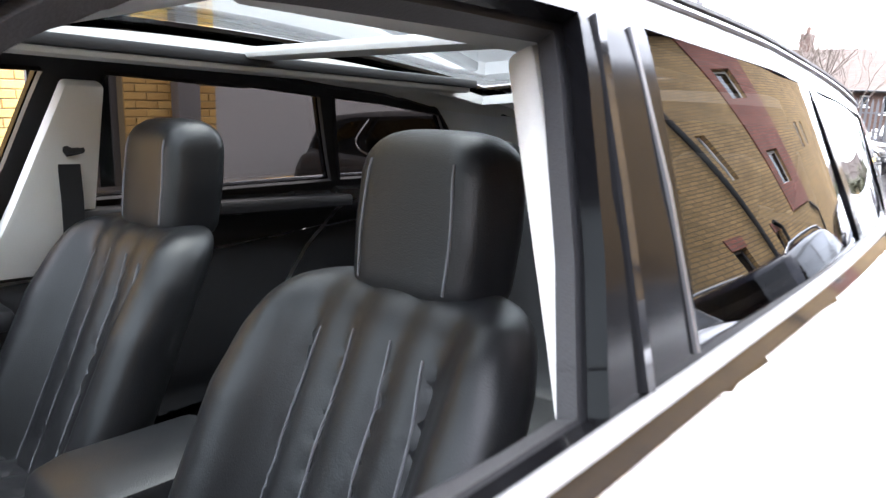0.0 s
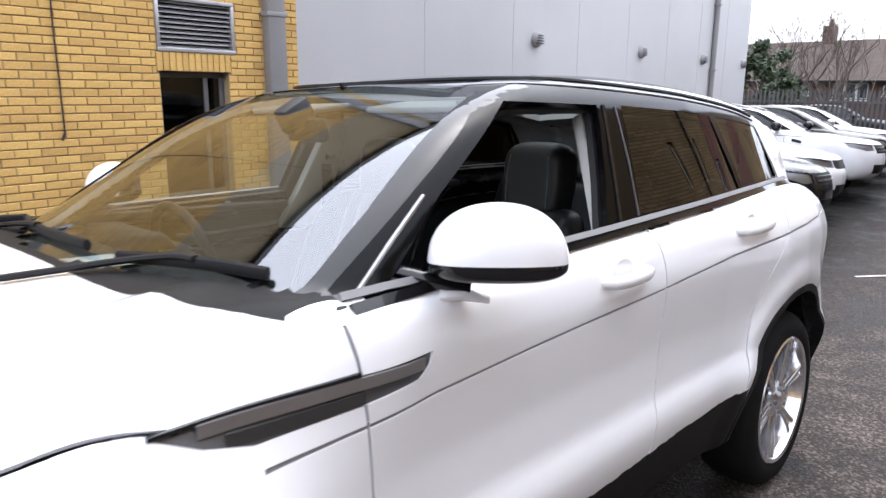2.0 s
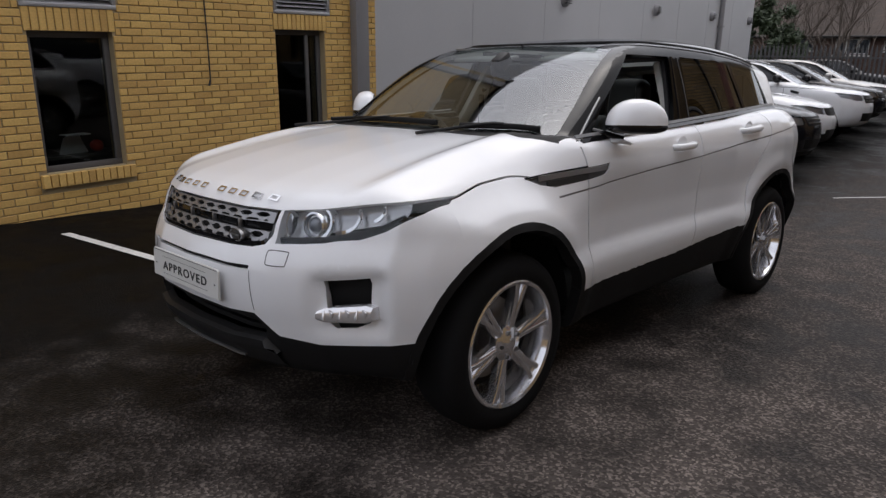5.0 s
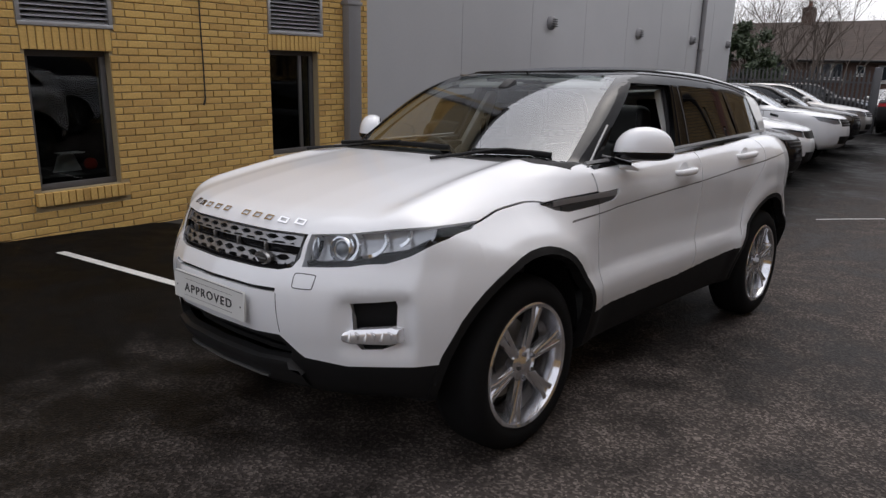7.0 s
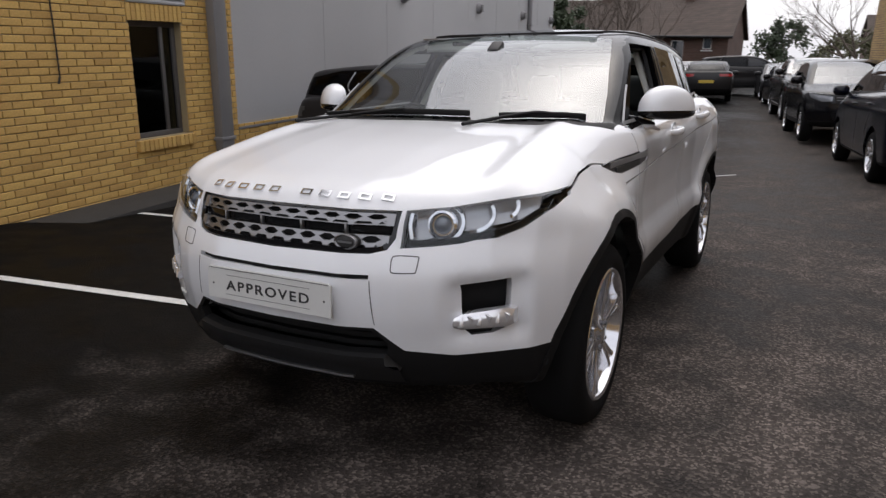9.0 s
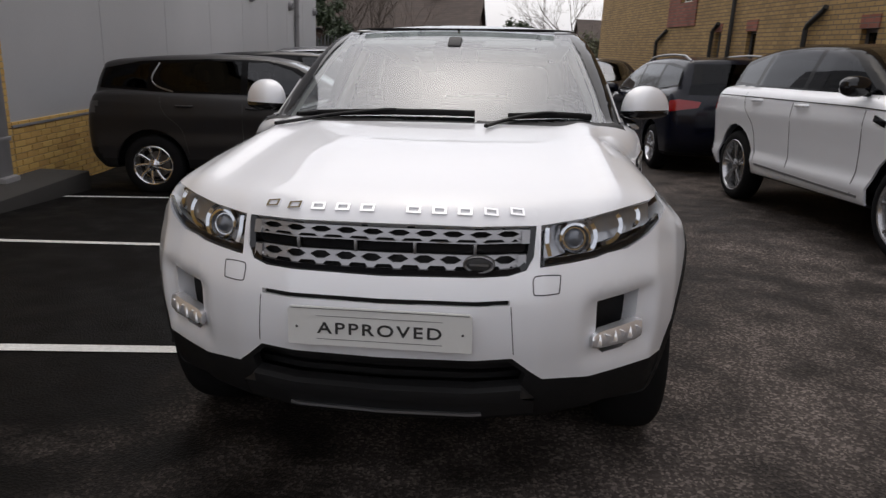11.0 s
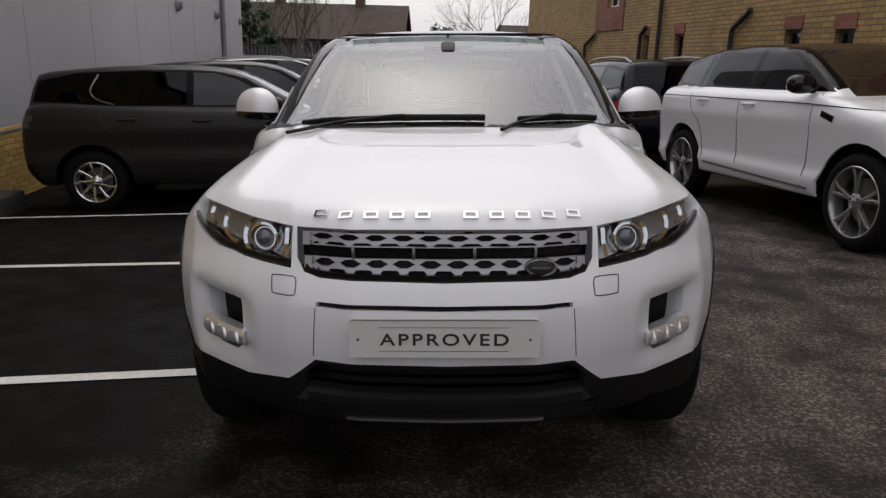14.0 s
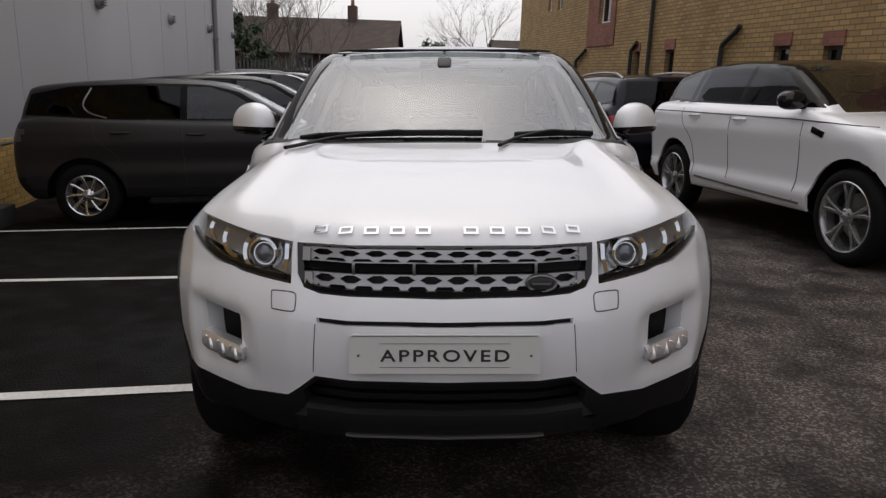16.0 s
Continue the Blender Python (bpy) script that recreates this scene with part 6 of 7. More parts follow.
E_HOLES = [(7.1, 8.0, 2.9, 3.7), (5.0, 5.32, 1.2, 2.15), (3.2, 3.63, 1.2, 2.14), (-0.77, -0.36, 1.2, 2.10), (-1.96, -1.56, 1.2, 2.07), (11.7, 12.2, 3.55, 4.3), (12.9, 13.35, 3.6, 4.3),
           (-5.0, -4.1, 2.9, 3.7), (-5.0, -4.1, 5.0, 5.8), (7.1, 8.0, 5.0, 5.8), (-7.6, -7.2, 2.9, 3.7), (-2.2, -1.8, 3.6, 4.4), (0.2, 0.6, 3.6, 4.4), (2.5, 2.78, 5.2, 6.2), (3.85, 4.13, 5.2, 6.2), (3.0, 3.28, 3.3, 4.3), (4.75, 5.03, 3.3, 4.3), (-9.6, -9.2, 2.9, 3.7)]
wall_east = tagged(part("wall_east", wall_with_holes(-15.0, 17.4, -0.9, 6.8, E_HOLES, 0.0, 0.3), M_TANBRICK, smooth=False, m=EAST), "tan brick building with small slit windows and red panels", "wall", kind="structure")
tagged(part("wall_east_end", box(0.3, 17.1, -1.2, 8, 17.4, 6.8), M_TANBRICK, smooth=False, m=EAST), "tan brick end wall", "wall", kind="structure")
tagged(part("roof_east", prism([(-0.35, 6.78), (4.0, 9.2), (8.3, 6.78)], -15.2, 17.6), M_TILE, smooth=False, m=EAST), "brown tiled roof", "roof", kind="structure")
for i, (u0, u1, v0, v1) in enumerate(E_HOLES):
    w = tagged(new("window_%d" % (i + 3)), "small dark slit window in the brick wall", "window", kind="structure")
    w.matrix_basis = EAST
    for a, b, c, d in ((u0, u1, v0, v0 + 0.05), (u0, u1, v1 - 0.05, v1), (u0, u0 + 0.05, v0 + 0.05, v1 - 0.05), (u1 - 0.05, u1, v0 + 0.05, v1 - 0.05)):
        part("window_frame", box(0.08, a, c, 0.13, b, d), M_UPVC if v0 > 2.5 else M_FRAME, w, smooth=False)
    part("pane", box(0.10, u0 + 0.05, v0 + 0.05, 0.105, u1 - 0.05, v1 - 0.05), M_DARKGLASS, w, smooth=False)
    # flat near-black board in place of a shaded room
    part("room", box(0.32, u0 - 0.3, v0 - 0.3, 0.34, u1 + 0.3, v1 + 0.3), M_INSIDE_SHADE, w, smooth=False)
for u0, u1 in ((6.75, 8.9), (-5.4, -3.7)):
    pan = wall_with_holes(u0, u1, 2.33, 6.7, [h for h in E_HOLES if u0 < h[0] < u1], -0.03, -0.002)
    part("red_panel", pan, M_REDBRICK, wall_east, "red brick panel", smooth=False)
for u0, u1, v0, v1 in ((-0.80, -0.33, 2.10, 2.29), (-1.99, -1.53, 2.07, 2.27), (3.17, 3.68, 2.14, 2.35), (4.97, 5.35, 2.15, 2.33)):
    part("lintel", box(-0.02, u0, v0, 0.05, u1, v1), M_REDBRICK, wall_east, "red brick lintel", smooth=False)
for name, line in (("waste_pipe", [(-0.06, 4.37, -0.4), (-0.06, 4.37, 6.75)]), ("waste_pipe", [(-0.06, 0.64, 2.45), (-0.06, 0.72, 2.39), (-0.06, 1.12, 2.19), (-0.06, 1.18, 2.12), (-0.06, 1.18, -0.4)]),
                   ("waste_pipe", [(-0.06, 8.8, 2.25), (-0.06, 9.5, 2.02), (-0.06, 9.62, 1.95), (-0.06, 9.62, -0.6)]), ("waste_pipe", [(-0.06, 5.1, 2.33), (-0.06, 5.4, 2.16), (-0.06, 5.45, -0.5)])):
    wp = thing(name, EAST, "thin black waste pipe on the brick wall", "pipe", "waste pipes")
    part("pipe_run", tube(line, 0.045, 8), M_CABLE, wp)
# added wall behind the camera, never in view; it bounds light and reflections
wall_back = tagged(part("wall_back", box(-7, -22.3, -1, 16, -22, 6), M_TANBRICK, smooth=False), "plain brick wall closing the yard", "wall", kind="structure")


# ---- houses, fence and trees in the distance ----
def house(m, length, eave, ridge, base, wins, chims, label, deep=8.0):
    h = thing("house", m, label, "house")
    part("wall", wall_with_holes(0, length, base, eave, wins, -0.3, 0.0), M_HOUSEBRICK, h, "brown brick wall", smooth=False)
    part("end_wall", prism([(0.0, base), (-deep, base), (-deep, eave), (-deep / 2, ridge - 0.1), (0.0, eave)], -0.05, 0.0), M_HOUSEBRICK, h, smooth=False)
    part("end_wall", prism([(0.0, base), (-deep, base), (-deep, eave), (-deep / 2, ridge - 0.1), (0.0, eave)], length, length + 0.05), M_HOUSEBRICK, h, smooth=False)
    roof = part("roof", prism([(0.35, eave - 0.12), (-deep / 2, ridge), (-deep - 0.35, eave - 0.12), (-deep - 0.35, eave - 0.25), (-deep / 2, ridge - 0.15), (0.35, eave - 0.25)], -0.3, length + 0.3), M_TILE, h, "brown tiled roof", smooth=False)
    part("gutter", tube([(0.38, -0.3, eave - 0.16), (0.38, length + 0.3, eave - 0.16)], 0.06, 8), M_CABLE, h)
    for u in chims:
        c = part("chimney", box(-deep / 2 - 0.4, u - 0.26, ridge - 1.0, -deep / 2 + 0.4, u + 0.26, ridge + 0.75), M_HOUSEBRICK, roof, "brick chimney", smooth=False)
        part("chimney_flashing", box(-deep / 2 + 0.3, u - 0.45, ridge - 0.55, -deep / 2 + 0.6, u + 0.45, ridge - 0.35), M_UPVC, roof, smooth=False)
        part("chimney_pot", lathe([(0.0, ridge + 0.75), (0.12, ridge + 0.75), (0.10, ridge + 1.1), (0.0, ridge + 1.1)], 10, "z"), M_REDBRICK, roof, m=Matrix.Translation((-deep / 2, u, 0)))
    for u0, u1, v0, v1 in wins:
        w = part("window", box(-0.18, u0, v0, -0.16, u1, v1), M_DARKGLASS, h, "dark pane with white frame", smooth=False)
        k = max(1, round((u1 - u0) / 0.6))
        for i in range(k + 1):
            u = u0 + (u1 - u0) * i / k
            part("frame", box(-0.15, u - 0.05, v0, -0.06, u + 0.05, v1), M_UPVC, w, smooth=False)
        for v in (v0, v1):
            part("frame", box(-0.15, u0, v - 0.05, -0.06, u1, v + 0.05), M_UPVC, w, smooth=False)
        part("sill", box(-0.1, u0 - 0.08, v0 - 0.1, 0.06, u1 + 0.08, v0 - 0.04), M_UPVC, w, smooth=False)
    return h


HM = Matrix.Translation((-20.1, 36.9, 0)) @ Matrix.Rotation(radians(-90), 4, "Z")
house(HM, 17.0, 2.3, 4.3, -3.2, [(4.0, 5.5, 1.3, 2.05), (9.3, 10.0, 1.5, 2.1), (11.05, 12.6, 1.3, 2.05), (13.2, 13.6, 1.5, 1.95), (14.15, 14.75, 1.2, 1.95), (15.8, 16.25, 1.5, 2.15), (9.5, 11.3, -1.2, 0.0), (13.0, 14.8, -1.2, 0.0)], [9.5, 14.35], "brown brick terraced house with a tiled roof and white windows")
HM2 = Matrix.Translation((4.6, 62.0, 0)) @ Matrix.Rotation(radians(-88), 4, "Z")
house(HM2, 8.5, 2.6, 4.4, -4.5, [(1.2, 2.6, 0.8, 1.8), (5.0, 6.4, 0.8, 1.8)], [4.4], "distant grey-brown house with a tiled roof")

M_FENCE = mat("fence_steel", (0.13, 0.13, 0.135), 0.5, metal=0.6, grain=0.1, scale=30)
FM = Matrix.Translation((-3.4, 24.2, 0)) @ Matrix.Rotation(radians(186), 4, "Z")
fence = thing("palisade_fence", FM, "grey steel palisade fence with pointed tops", "fence")
for i in range(38):
    u = 0.14 * i
    pale = prism([(-0.035, -1.3), (0.035, -1.3), (0.035, 1.52), (0.018, 1.62), (0.0, 1.70), (-0.018, 1.62), (-0.035, 1.52)], -0.012, 0.0)
    part("pale", pale, M_FENCE, fence, m=Matrix.Translation((u, 0, 0)), smooth=False)
for v in (-0.7, 1.25):
    part("rail", box(-0.1, 0.0, v, 5.3, 0.05, v + 0.05), M_FENCE, fence, smooth=False)
post = thing("gate_post", FM @ Matrix.Translation((-0.12, 0, 0)), "square grey steel gate post", "post")
part("post", box(-0.11, -0.11, -1.3, 0.11, 0.11, 1.78, bevel=0.01), M_FENCE, post)


def leaf_material(name, color):
    m = mat(name, color, 0.6, grain=0.3, scale=3, patch=0.2)
    return m


M_LEAF = leaf_material("evergreen_leaves", (0.026, 0.042, 0.014))
M_LEAF2 = leaf_material("shrub_leaves", (0.075, 0.075, 0.03))
M_BARK = mat("bark", (0.095, 0.075, 0.06), 0.9, grain=0.3, scale=20, bump=0.5)


def bush(m, w, d, h, n, leaf, material, label, seed):
    rng = random.Random(seed)
    t = thing("evergreen_tree", m, label, "tree")
    part("trunk", tube([(0, 0, 0), (0.05, 0.03, h * 0.3), (0.0, 0.0, h * 0.75)], [0.14, 0.1, 0.03], 8), M_BARK, t)
    for k in range(5):
        a = k * 1.26
        part("limb", tube([(0, 0, h * (0.2 + 0.08 * k)), (0.25 * w * math.cos(a), 0.25 * d * math.sin(a), h * (0.35 + 0.09 * k)), (0.42 * w * math.cos(a), 0.42 * d * math.sin(a), h * (0.5 + 0.08 * k))], [0.06, 0.04, 0.015], 6), M_BARK, t)
    bm = bmesh.new()
    clumps = [(rng.uniform(-1, 1), rng.uniform(-1, 1), rng.uniform(0.05, 1), rng.uniform(0.12, 0.3)) for _ in range(46)]
    for _ in range(n):
        cx, cy, cz, cr = rng.choice(clumps)
        r = math.sqrt(max(0.0, 1 - (2 * cz - 0.85) ** 2 * 0.75))
        p = Vector((cx * r * w * 0.5, cy * r * d * 0.5, 0.12 * h + cz * h * 0.88)) + Vector((rng.gauss(0, 1), rng.gauss(0, 1), rng.gauss(0, 1))) * cr * 0.42 * min(w, h) * 0.5
        u = Vector((rng.gauss(0, 1), rng.gauss(0, 1), rng.gauss(0, 1))).normalized()
        v = u.orthogonal().normalized()
        s = leaf * rng.uniform(0.6, 1.3)
        bm.faces.new([bm.verts.new(q) for q in (p - u * s, p + v * s * 0.45, p + u * s, p - v * s * 0.45)])
    tagged(part("crown", bm, material, t, smooth=False), kind="stuff")
    return t


def bare_tree(m, h, label, seed, depth=6):
    rng = random.Random(seed)
    t = thing("bare_tree", m, label, "tree")
    bm, trunk = bmesh.new(), bmesh.new()

    def grow(p, d, length, r, level):
        pts, q = [p], p
        for k in range(3):
            d = (d + Vector((rng.gauss(0, 0.12), rng.gauss(0, 0.12), rng.gauss(0.02, 0.08)))).normalized()
            q = q + d * length / 3
            pts.append(q)
        add_tube(trunk if level == 0 else bm, pts, [r, r * 0.85, r * 0.7, r * 0.55], 5 if level < 3 else 3)
        if level < depth:
            for k in range(3 if level else 5):
                a = Vector((rng.gauss(0, 1), rng.gauss(0, 1), rng.gauss(0.3, 0.5))).normalized()
                grow(pts[rng.choice((2, 3))], (d + a * 0.8).normalized(), length * rng.uniform(0.6, 0.8), r * 0.5, level + 1)
    grow(Vector((0, 0, 0)), Vector((0, 0, 1)), h * 0.36, h * 0.014, 0)
    part("trunk", trunk, M_BARK, t)
    tagged(part("twig_crown", bm, M_BARK, t, smooth=False), kind="stuff")
    return t


bush(Matrix.Translation((-8.6, 26.6, -1.2)), 2.4, 2.4, 4.5, 9500, 0.10, M_LEAF, "dense dark green ivy-clad evergreen by the fence", 3)
bush(Matrix.Translation((-1.0, 50.0, -2.0)), 4.2, 4.0, 5.2, 3600, 0.17, M_LEAF, "dark green tree in the distance", 5)
bush(Matrix.Translation((3.2, 45.0, -2.0)), 5.0, 3.6, 4.4, 3600, 0.16, M_LEAF2, "brownish bare-twigged shrubs in the distance", 6)
bush(Matrix.Translation((5.2, 43.0, -2.0)), 4.0, 3.6, 4.2, 2600, 0.16, M_LEAF2, "brownish bare-twigged shrubs in the distance", 8)
bare_tree(Matrix.Translation((-9.6, 32.0, -2.0)), 8.5, "leafless tree with fine bare branches", 11)
bare_tree(Matrix.Translation((-6.8, 33.0, -2.0)), 7.5, "leafless tree with fine bare branches", 12)
bare_tree(Matrix.Translation((-8.4, 34.0, -2.0)), 8.8, "leafless tree with fine bare branches", 21)
bare_tree(Matrix.Translation((-11.0, 34.5, -2.0)), 9.0, "leafless tree with fine bare branches", 22)
bare_tree(Matrix.Translation((3.4, 40.0, -2.0)), 9.0, "leafless tree beside the brick building", 13)

# ---- parked cars round about ----
def parked_car(name, label, spec, paint, roof_paint, m, shape, group="parked cars"):
    """A parked car from its profiles. shape: wheels, arches, windows, lamps and trims drawn in side, front and rear view."""
    car = thing(name, m, label, "car", group)
    b = Body(spec, shape.get("cell", 0.056))
    tree = BVHTree.FromBMesh(b.bm)
    yf, yr, r, rim, tx = shape["wheels"]
    arch = r + 0.075
    side_only = lambda c: abs(c.x) > 0.4
    for y in (yf, yr):
        b.cut(disc_outline(y, r, arch, 28), "side", side_only)
    panes = shape["panes"]
    dlo = shape["dlo"]
    for poly in [dlo] + panes:
        b.cut(poly, "side", lambda c: abs(c.x) > 0.4 and c.z > 0.85)
    sill = shape.get("sill", 0.42)
    b.cut([(-3, sill), (3, sill), (3, 0.0), (-3, 0.0)], "side", None)
    front, rear = shape.get("front", {}), shape.get("rear", {})
    fy, ry = shape["nose"], shape["tail"]
    near_nose = lambda c: c.y < fy + 0.75
    near_tail = lambda c: c.y > ry - 0.75
    for polys, test in ((front, near_nose), (rear, near_tail)):
        for poly in polys.values():
            b.cut(poly, "front", test)
            b.cut(mirrored(poly), "front", test)
    screen, back = shape["screen"], shape["back"]
    b.cut(screen, "front", lambda c: c.y < 0.3 and c.z > 0.9)
    b.cut(back, "front", lambda c: c.y > 0.8 and c.z > 0.9)
    roof_line = shape.get("roof_line", 9)

    def test(c, n, form):
        ax, y, z = abs(c.x), c.y, c.z
        if ax > 0.4 and min(math.hypot(y - yf, z - r), math.hypot(y - yr, z - r)) < arch:
            return None
        if form == 2 and y < 0.3 and n.y < -0.2 and within((c.x, z), screen):
            return "screen"
        if y > 0.8 and n.y > 0.25 and within((c.x, z), back):
            return "back"
        if ax > 0.4 and z > 0.85 and abs(n.x) > 0.4 and within((y, z), dlo):
            for i, poly in enumerate(panes):
                if within((y, z), poly):
                    return "pane%d" % i + ("L" if c.x > 0 else "R")
            return "surround"
        if y < fy + 0.75 and n.y < -0.05:
            for k, poly in front.items():
                if within((ax, z), poly):
                    return k + ("L" if c.x > 0 else "R") if k == "headlamp" else k
        if y > ry - 0.42 and n.y > 0.12:
            for k, poly in rear.items():
                if within((ax, z), poly):
                    return k + ("L" if c.x > 0 else "R") if k == "tail_lamp" else k
        if z < sill:
            return "sill"
        if form >= 2 and z > roof_line:
            return "roof"
        return "body"

    sets = b.label(test)
    part("body", b.panel("body", 0.02), paint, car)
    if "roof" in sets:
        part("roof", b.panel("roof", 0.01), roof_paint, car, "roof panel")
    if "sill" in sets:
        part("sill", b.panel("sill", 0.02), M_PLASTIC, car, "black lower trim")
    part("window_surround", b.panel("surround", 0.015), M_PILLAR, car, "black window surround")
    part("windscreen", b.panel("screen", 0.0), M_GLASS, car, "windscreen glass").visible_shadow = False
    part("rear_window", b.panel("back", 0.0), M_TINTED, car, "dark rear window").visible_shadow = False
    for k in sorted(k for k in sets if k and k.startswith("pane")):
        part("side_window", b.panel(k, 0.0), M_TINTED if k[4] != "0" or shape.get("dark") else M_PRIVACY, car, "side window glass").visible_shadow = False
    for k, mm, nm, lb in (("headlampL", M_LENS, "headlamp", "clear headlamp"), ("headlampR", M_LENS, "headlamp", "clear headlamp"), ("tail_lampL", shape.get("tail_glass", M_RED), "tail_lamp", "tail lamp"), ("tail_lampR", shape.get("tail_glass", M_RED), "tail_lamp", "tail lamp"),
                          ("grille", M_PLASTIC, "grille", "black grille"), ("intake", M_PLASTIC, "air_intake", "black air intake"), ("plate", M_YPLATE, "rear_plate", "yellow rear plate"), ("front_plate", M_PLATE, "front_plate", "white front plate"),
                          ("lower", M_PLASTIC, "lower_bumper", "black lower bumper")):
        if k in sets:
            p = part(nm, b.panel(k, 0.015, 0.002), mm, car, lb)
            if "headlamp" in k:
                q = part("lamp_bowl", b.panel(k, 0.0, -0.03), M_SATIN, p, "silver reflector")
    # dark cabin so that the glass looks into a room
    part("cabin", box(-0.68, fy + 1.1, 0.4, 0.68, ry - 0.35, shape["belt"] - 0.12, bevel=0.05), M_TRIMBLACK, car, "dark interior")
    for x in (-0.36, 0.36):
        for y in (yf + 1.55, yr - 0.35):
            part("seat_back", box(x - 0.22, y, shape["belt"] - 0.3, x + 0.22, y + 0.16, shape["belt"] + 0.12, bevel=0.05), M_LEATHER, car, "dark seat back")
            part("head_restraint", box(x - 0.13, y + 0.03, shape["belt"] + 0.13, x + 0.13, y + 0.14, shape["belt"] + 0.31, bevel=0.04), M_LEATHER, car)
    for y in (yf, yr):
        for s in (-1, 1):
            wheel(car, s * tx, y, r, r, rim, 0.22, shape.get("style", "split"), shape.get("alloy"), 32)
            well = bmesh.new()
            n = 12
            arcs = [[well.verts.new((s * x, y + (arch + 0.01) * math.cos(a), r + (arch + 0.01) * math.sin(a))) for a in np.linspace(0.05, math.pi - 0.05, n)] for x in (tx - 0.1, 0.5)]
            for i in range(n - 1):
                well.faces.new((arcs[0][i], arcs[0][i + 1], arcs[1][i + 1], arcs[1][i]))
            well.faces.new(arcs[1])
            part("wheel_well", well, M_PLASTIC, car)
    for s in (-1, 1):
        my, mz = shape["mirror"]
        p = meet(tree, (s * 1.4, my, mz), (0, my, mz))
        cap = soft_mesh(lambda x, y, z: (np.abs(x / 0.12) ** 2.5 + np.abs(y / 0.09) ** 2.5 + np.abs(z / 0.085) ** 2.5) ** 0.4 - 1, 0.03, 0.34, -0.15, 0.15, -0.14, 0.14)
        part("door_mirror", cap, shape.get("mirror_paint", paint), car, m=Matrix.Translation((p.x + s * 0.14, my, mz + 0.05)))
        part("mirror_arm", tube([(p.x - s * 0.02, my, mz - 0.01), (p.x + s * 0.1, my, mz)], 0.025, 8), M_PLASTIC, car)
        for y, z in shape["handles"]:
            q = [meet(tree, (s * 1.4, y + d, z), (0, y + d, z)) + Vector((s * o, 0, 0)) for d, o in ((-0.1, -0.005), (-0.07, 0.03), (0.07, 0.03), (0.1, -0.005))]
            part("door_handle", tube(q, 0.014, 8), shape.get("handle_paint", paint), car)
        for line in shape.get("shuts", ()):
            bm = bmesh.new()
            ribbon(bm, [meet(tree, (s * 1.4, y, z), (0, y, z)) + Vector((s * 0.0005, 0, 0)) for y, z in spline(line, 4)], 0.008, 0.003, (0, 1, 0))
            part("door_gap", bm, M_INK, car)
        if "rails" in shape:
            y0, y1 = shape["rails"]
            pts = [meet(tree, (s * 0.58, y, 2.3), (s * 0.58, y, 0.8)) for y in np.linspace(y0, y1, 9)]
            pts = [p + Vector((0, 0, 0.045 if 0 < i < 8 else 0.0)) for i, p in enumerate(pts)]
            part("roof_rail", tube(pts, 0.018, 8), M_SATIN, car, "silver roof rail")
        if "chrome" in shape:
            bm = bmesh.new()
            ribbon(bm, [meet(tree, (s * 1.4, y, z), (0, y, z)) + Vector((s * 0.004, 0, 0)) for y, z in spline(shape["chrome"], 5)], 0.016, 0.008, (0, 0.3, 1))
            part("window_trim", bm, M_SATIN, car, "bright window trim")
        for line, width, mm, lb in shape.get("strips", ()):
            bm = bmesh.new()
            ribbon(bm, [meet(tree, (s * 1.4, y, z), (0, y, z)) + Vector((s * 0.003, 0, 0)) for y, z in spline(line, 6)], width, 0.006, (0, 0, 1))
            part("side_strip", bm, mm, car, lb)
        if "side_vent" in shape:
            (y0, z0), (y1, z1) = shape["side_vent"]
            bm = bmesh.new()
            ribbon(bm, [meet(tree, (s * 1.4, y0 + (y1 - y0) * t, z0 + (z1 - z0) * t), (0, y0, z0)) + Vector((s * 0.003, 0, 0)) for t in (0, 0.3, 0.6, 1)], 0.05, 0.012, (0, -0.5, 1))
            part("side_vent", bm, M_GLOSSBLACK, car, "black side vent")
    for line in shape.get("grille_bars", ()):
        bm = bmesh.new()
        ribbon(bm, [meet(tree, (x, fy - 0.5, line), (x, 0, line)) + Vector((0, -0.008, 0)) for x in np.linspace(-0.42, 0.42, 15)], 0.018, 0.012, (0, 0, 1))
        part("grille_bar", bm, M_SATIN, car)
    return car


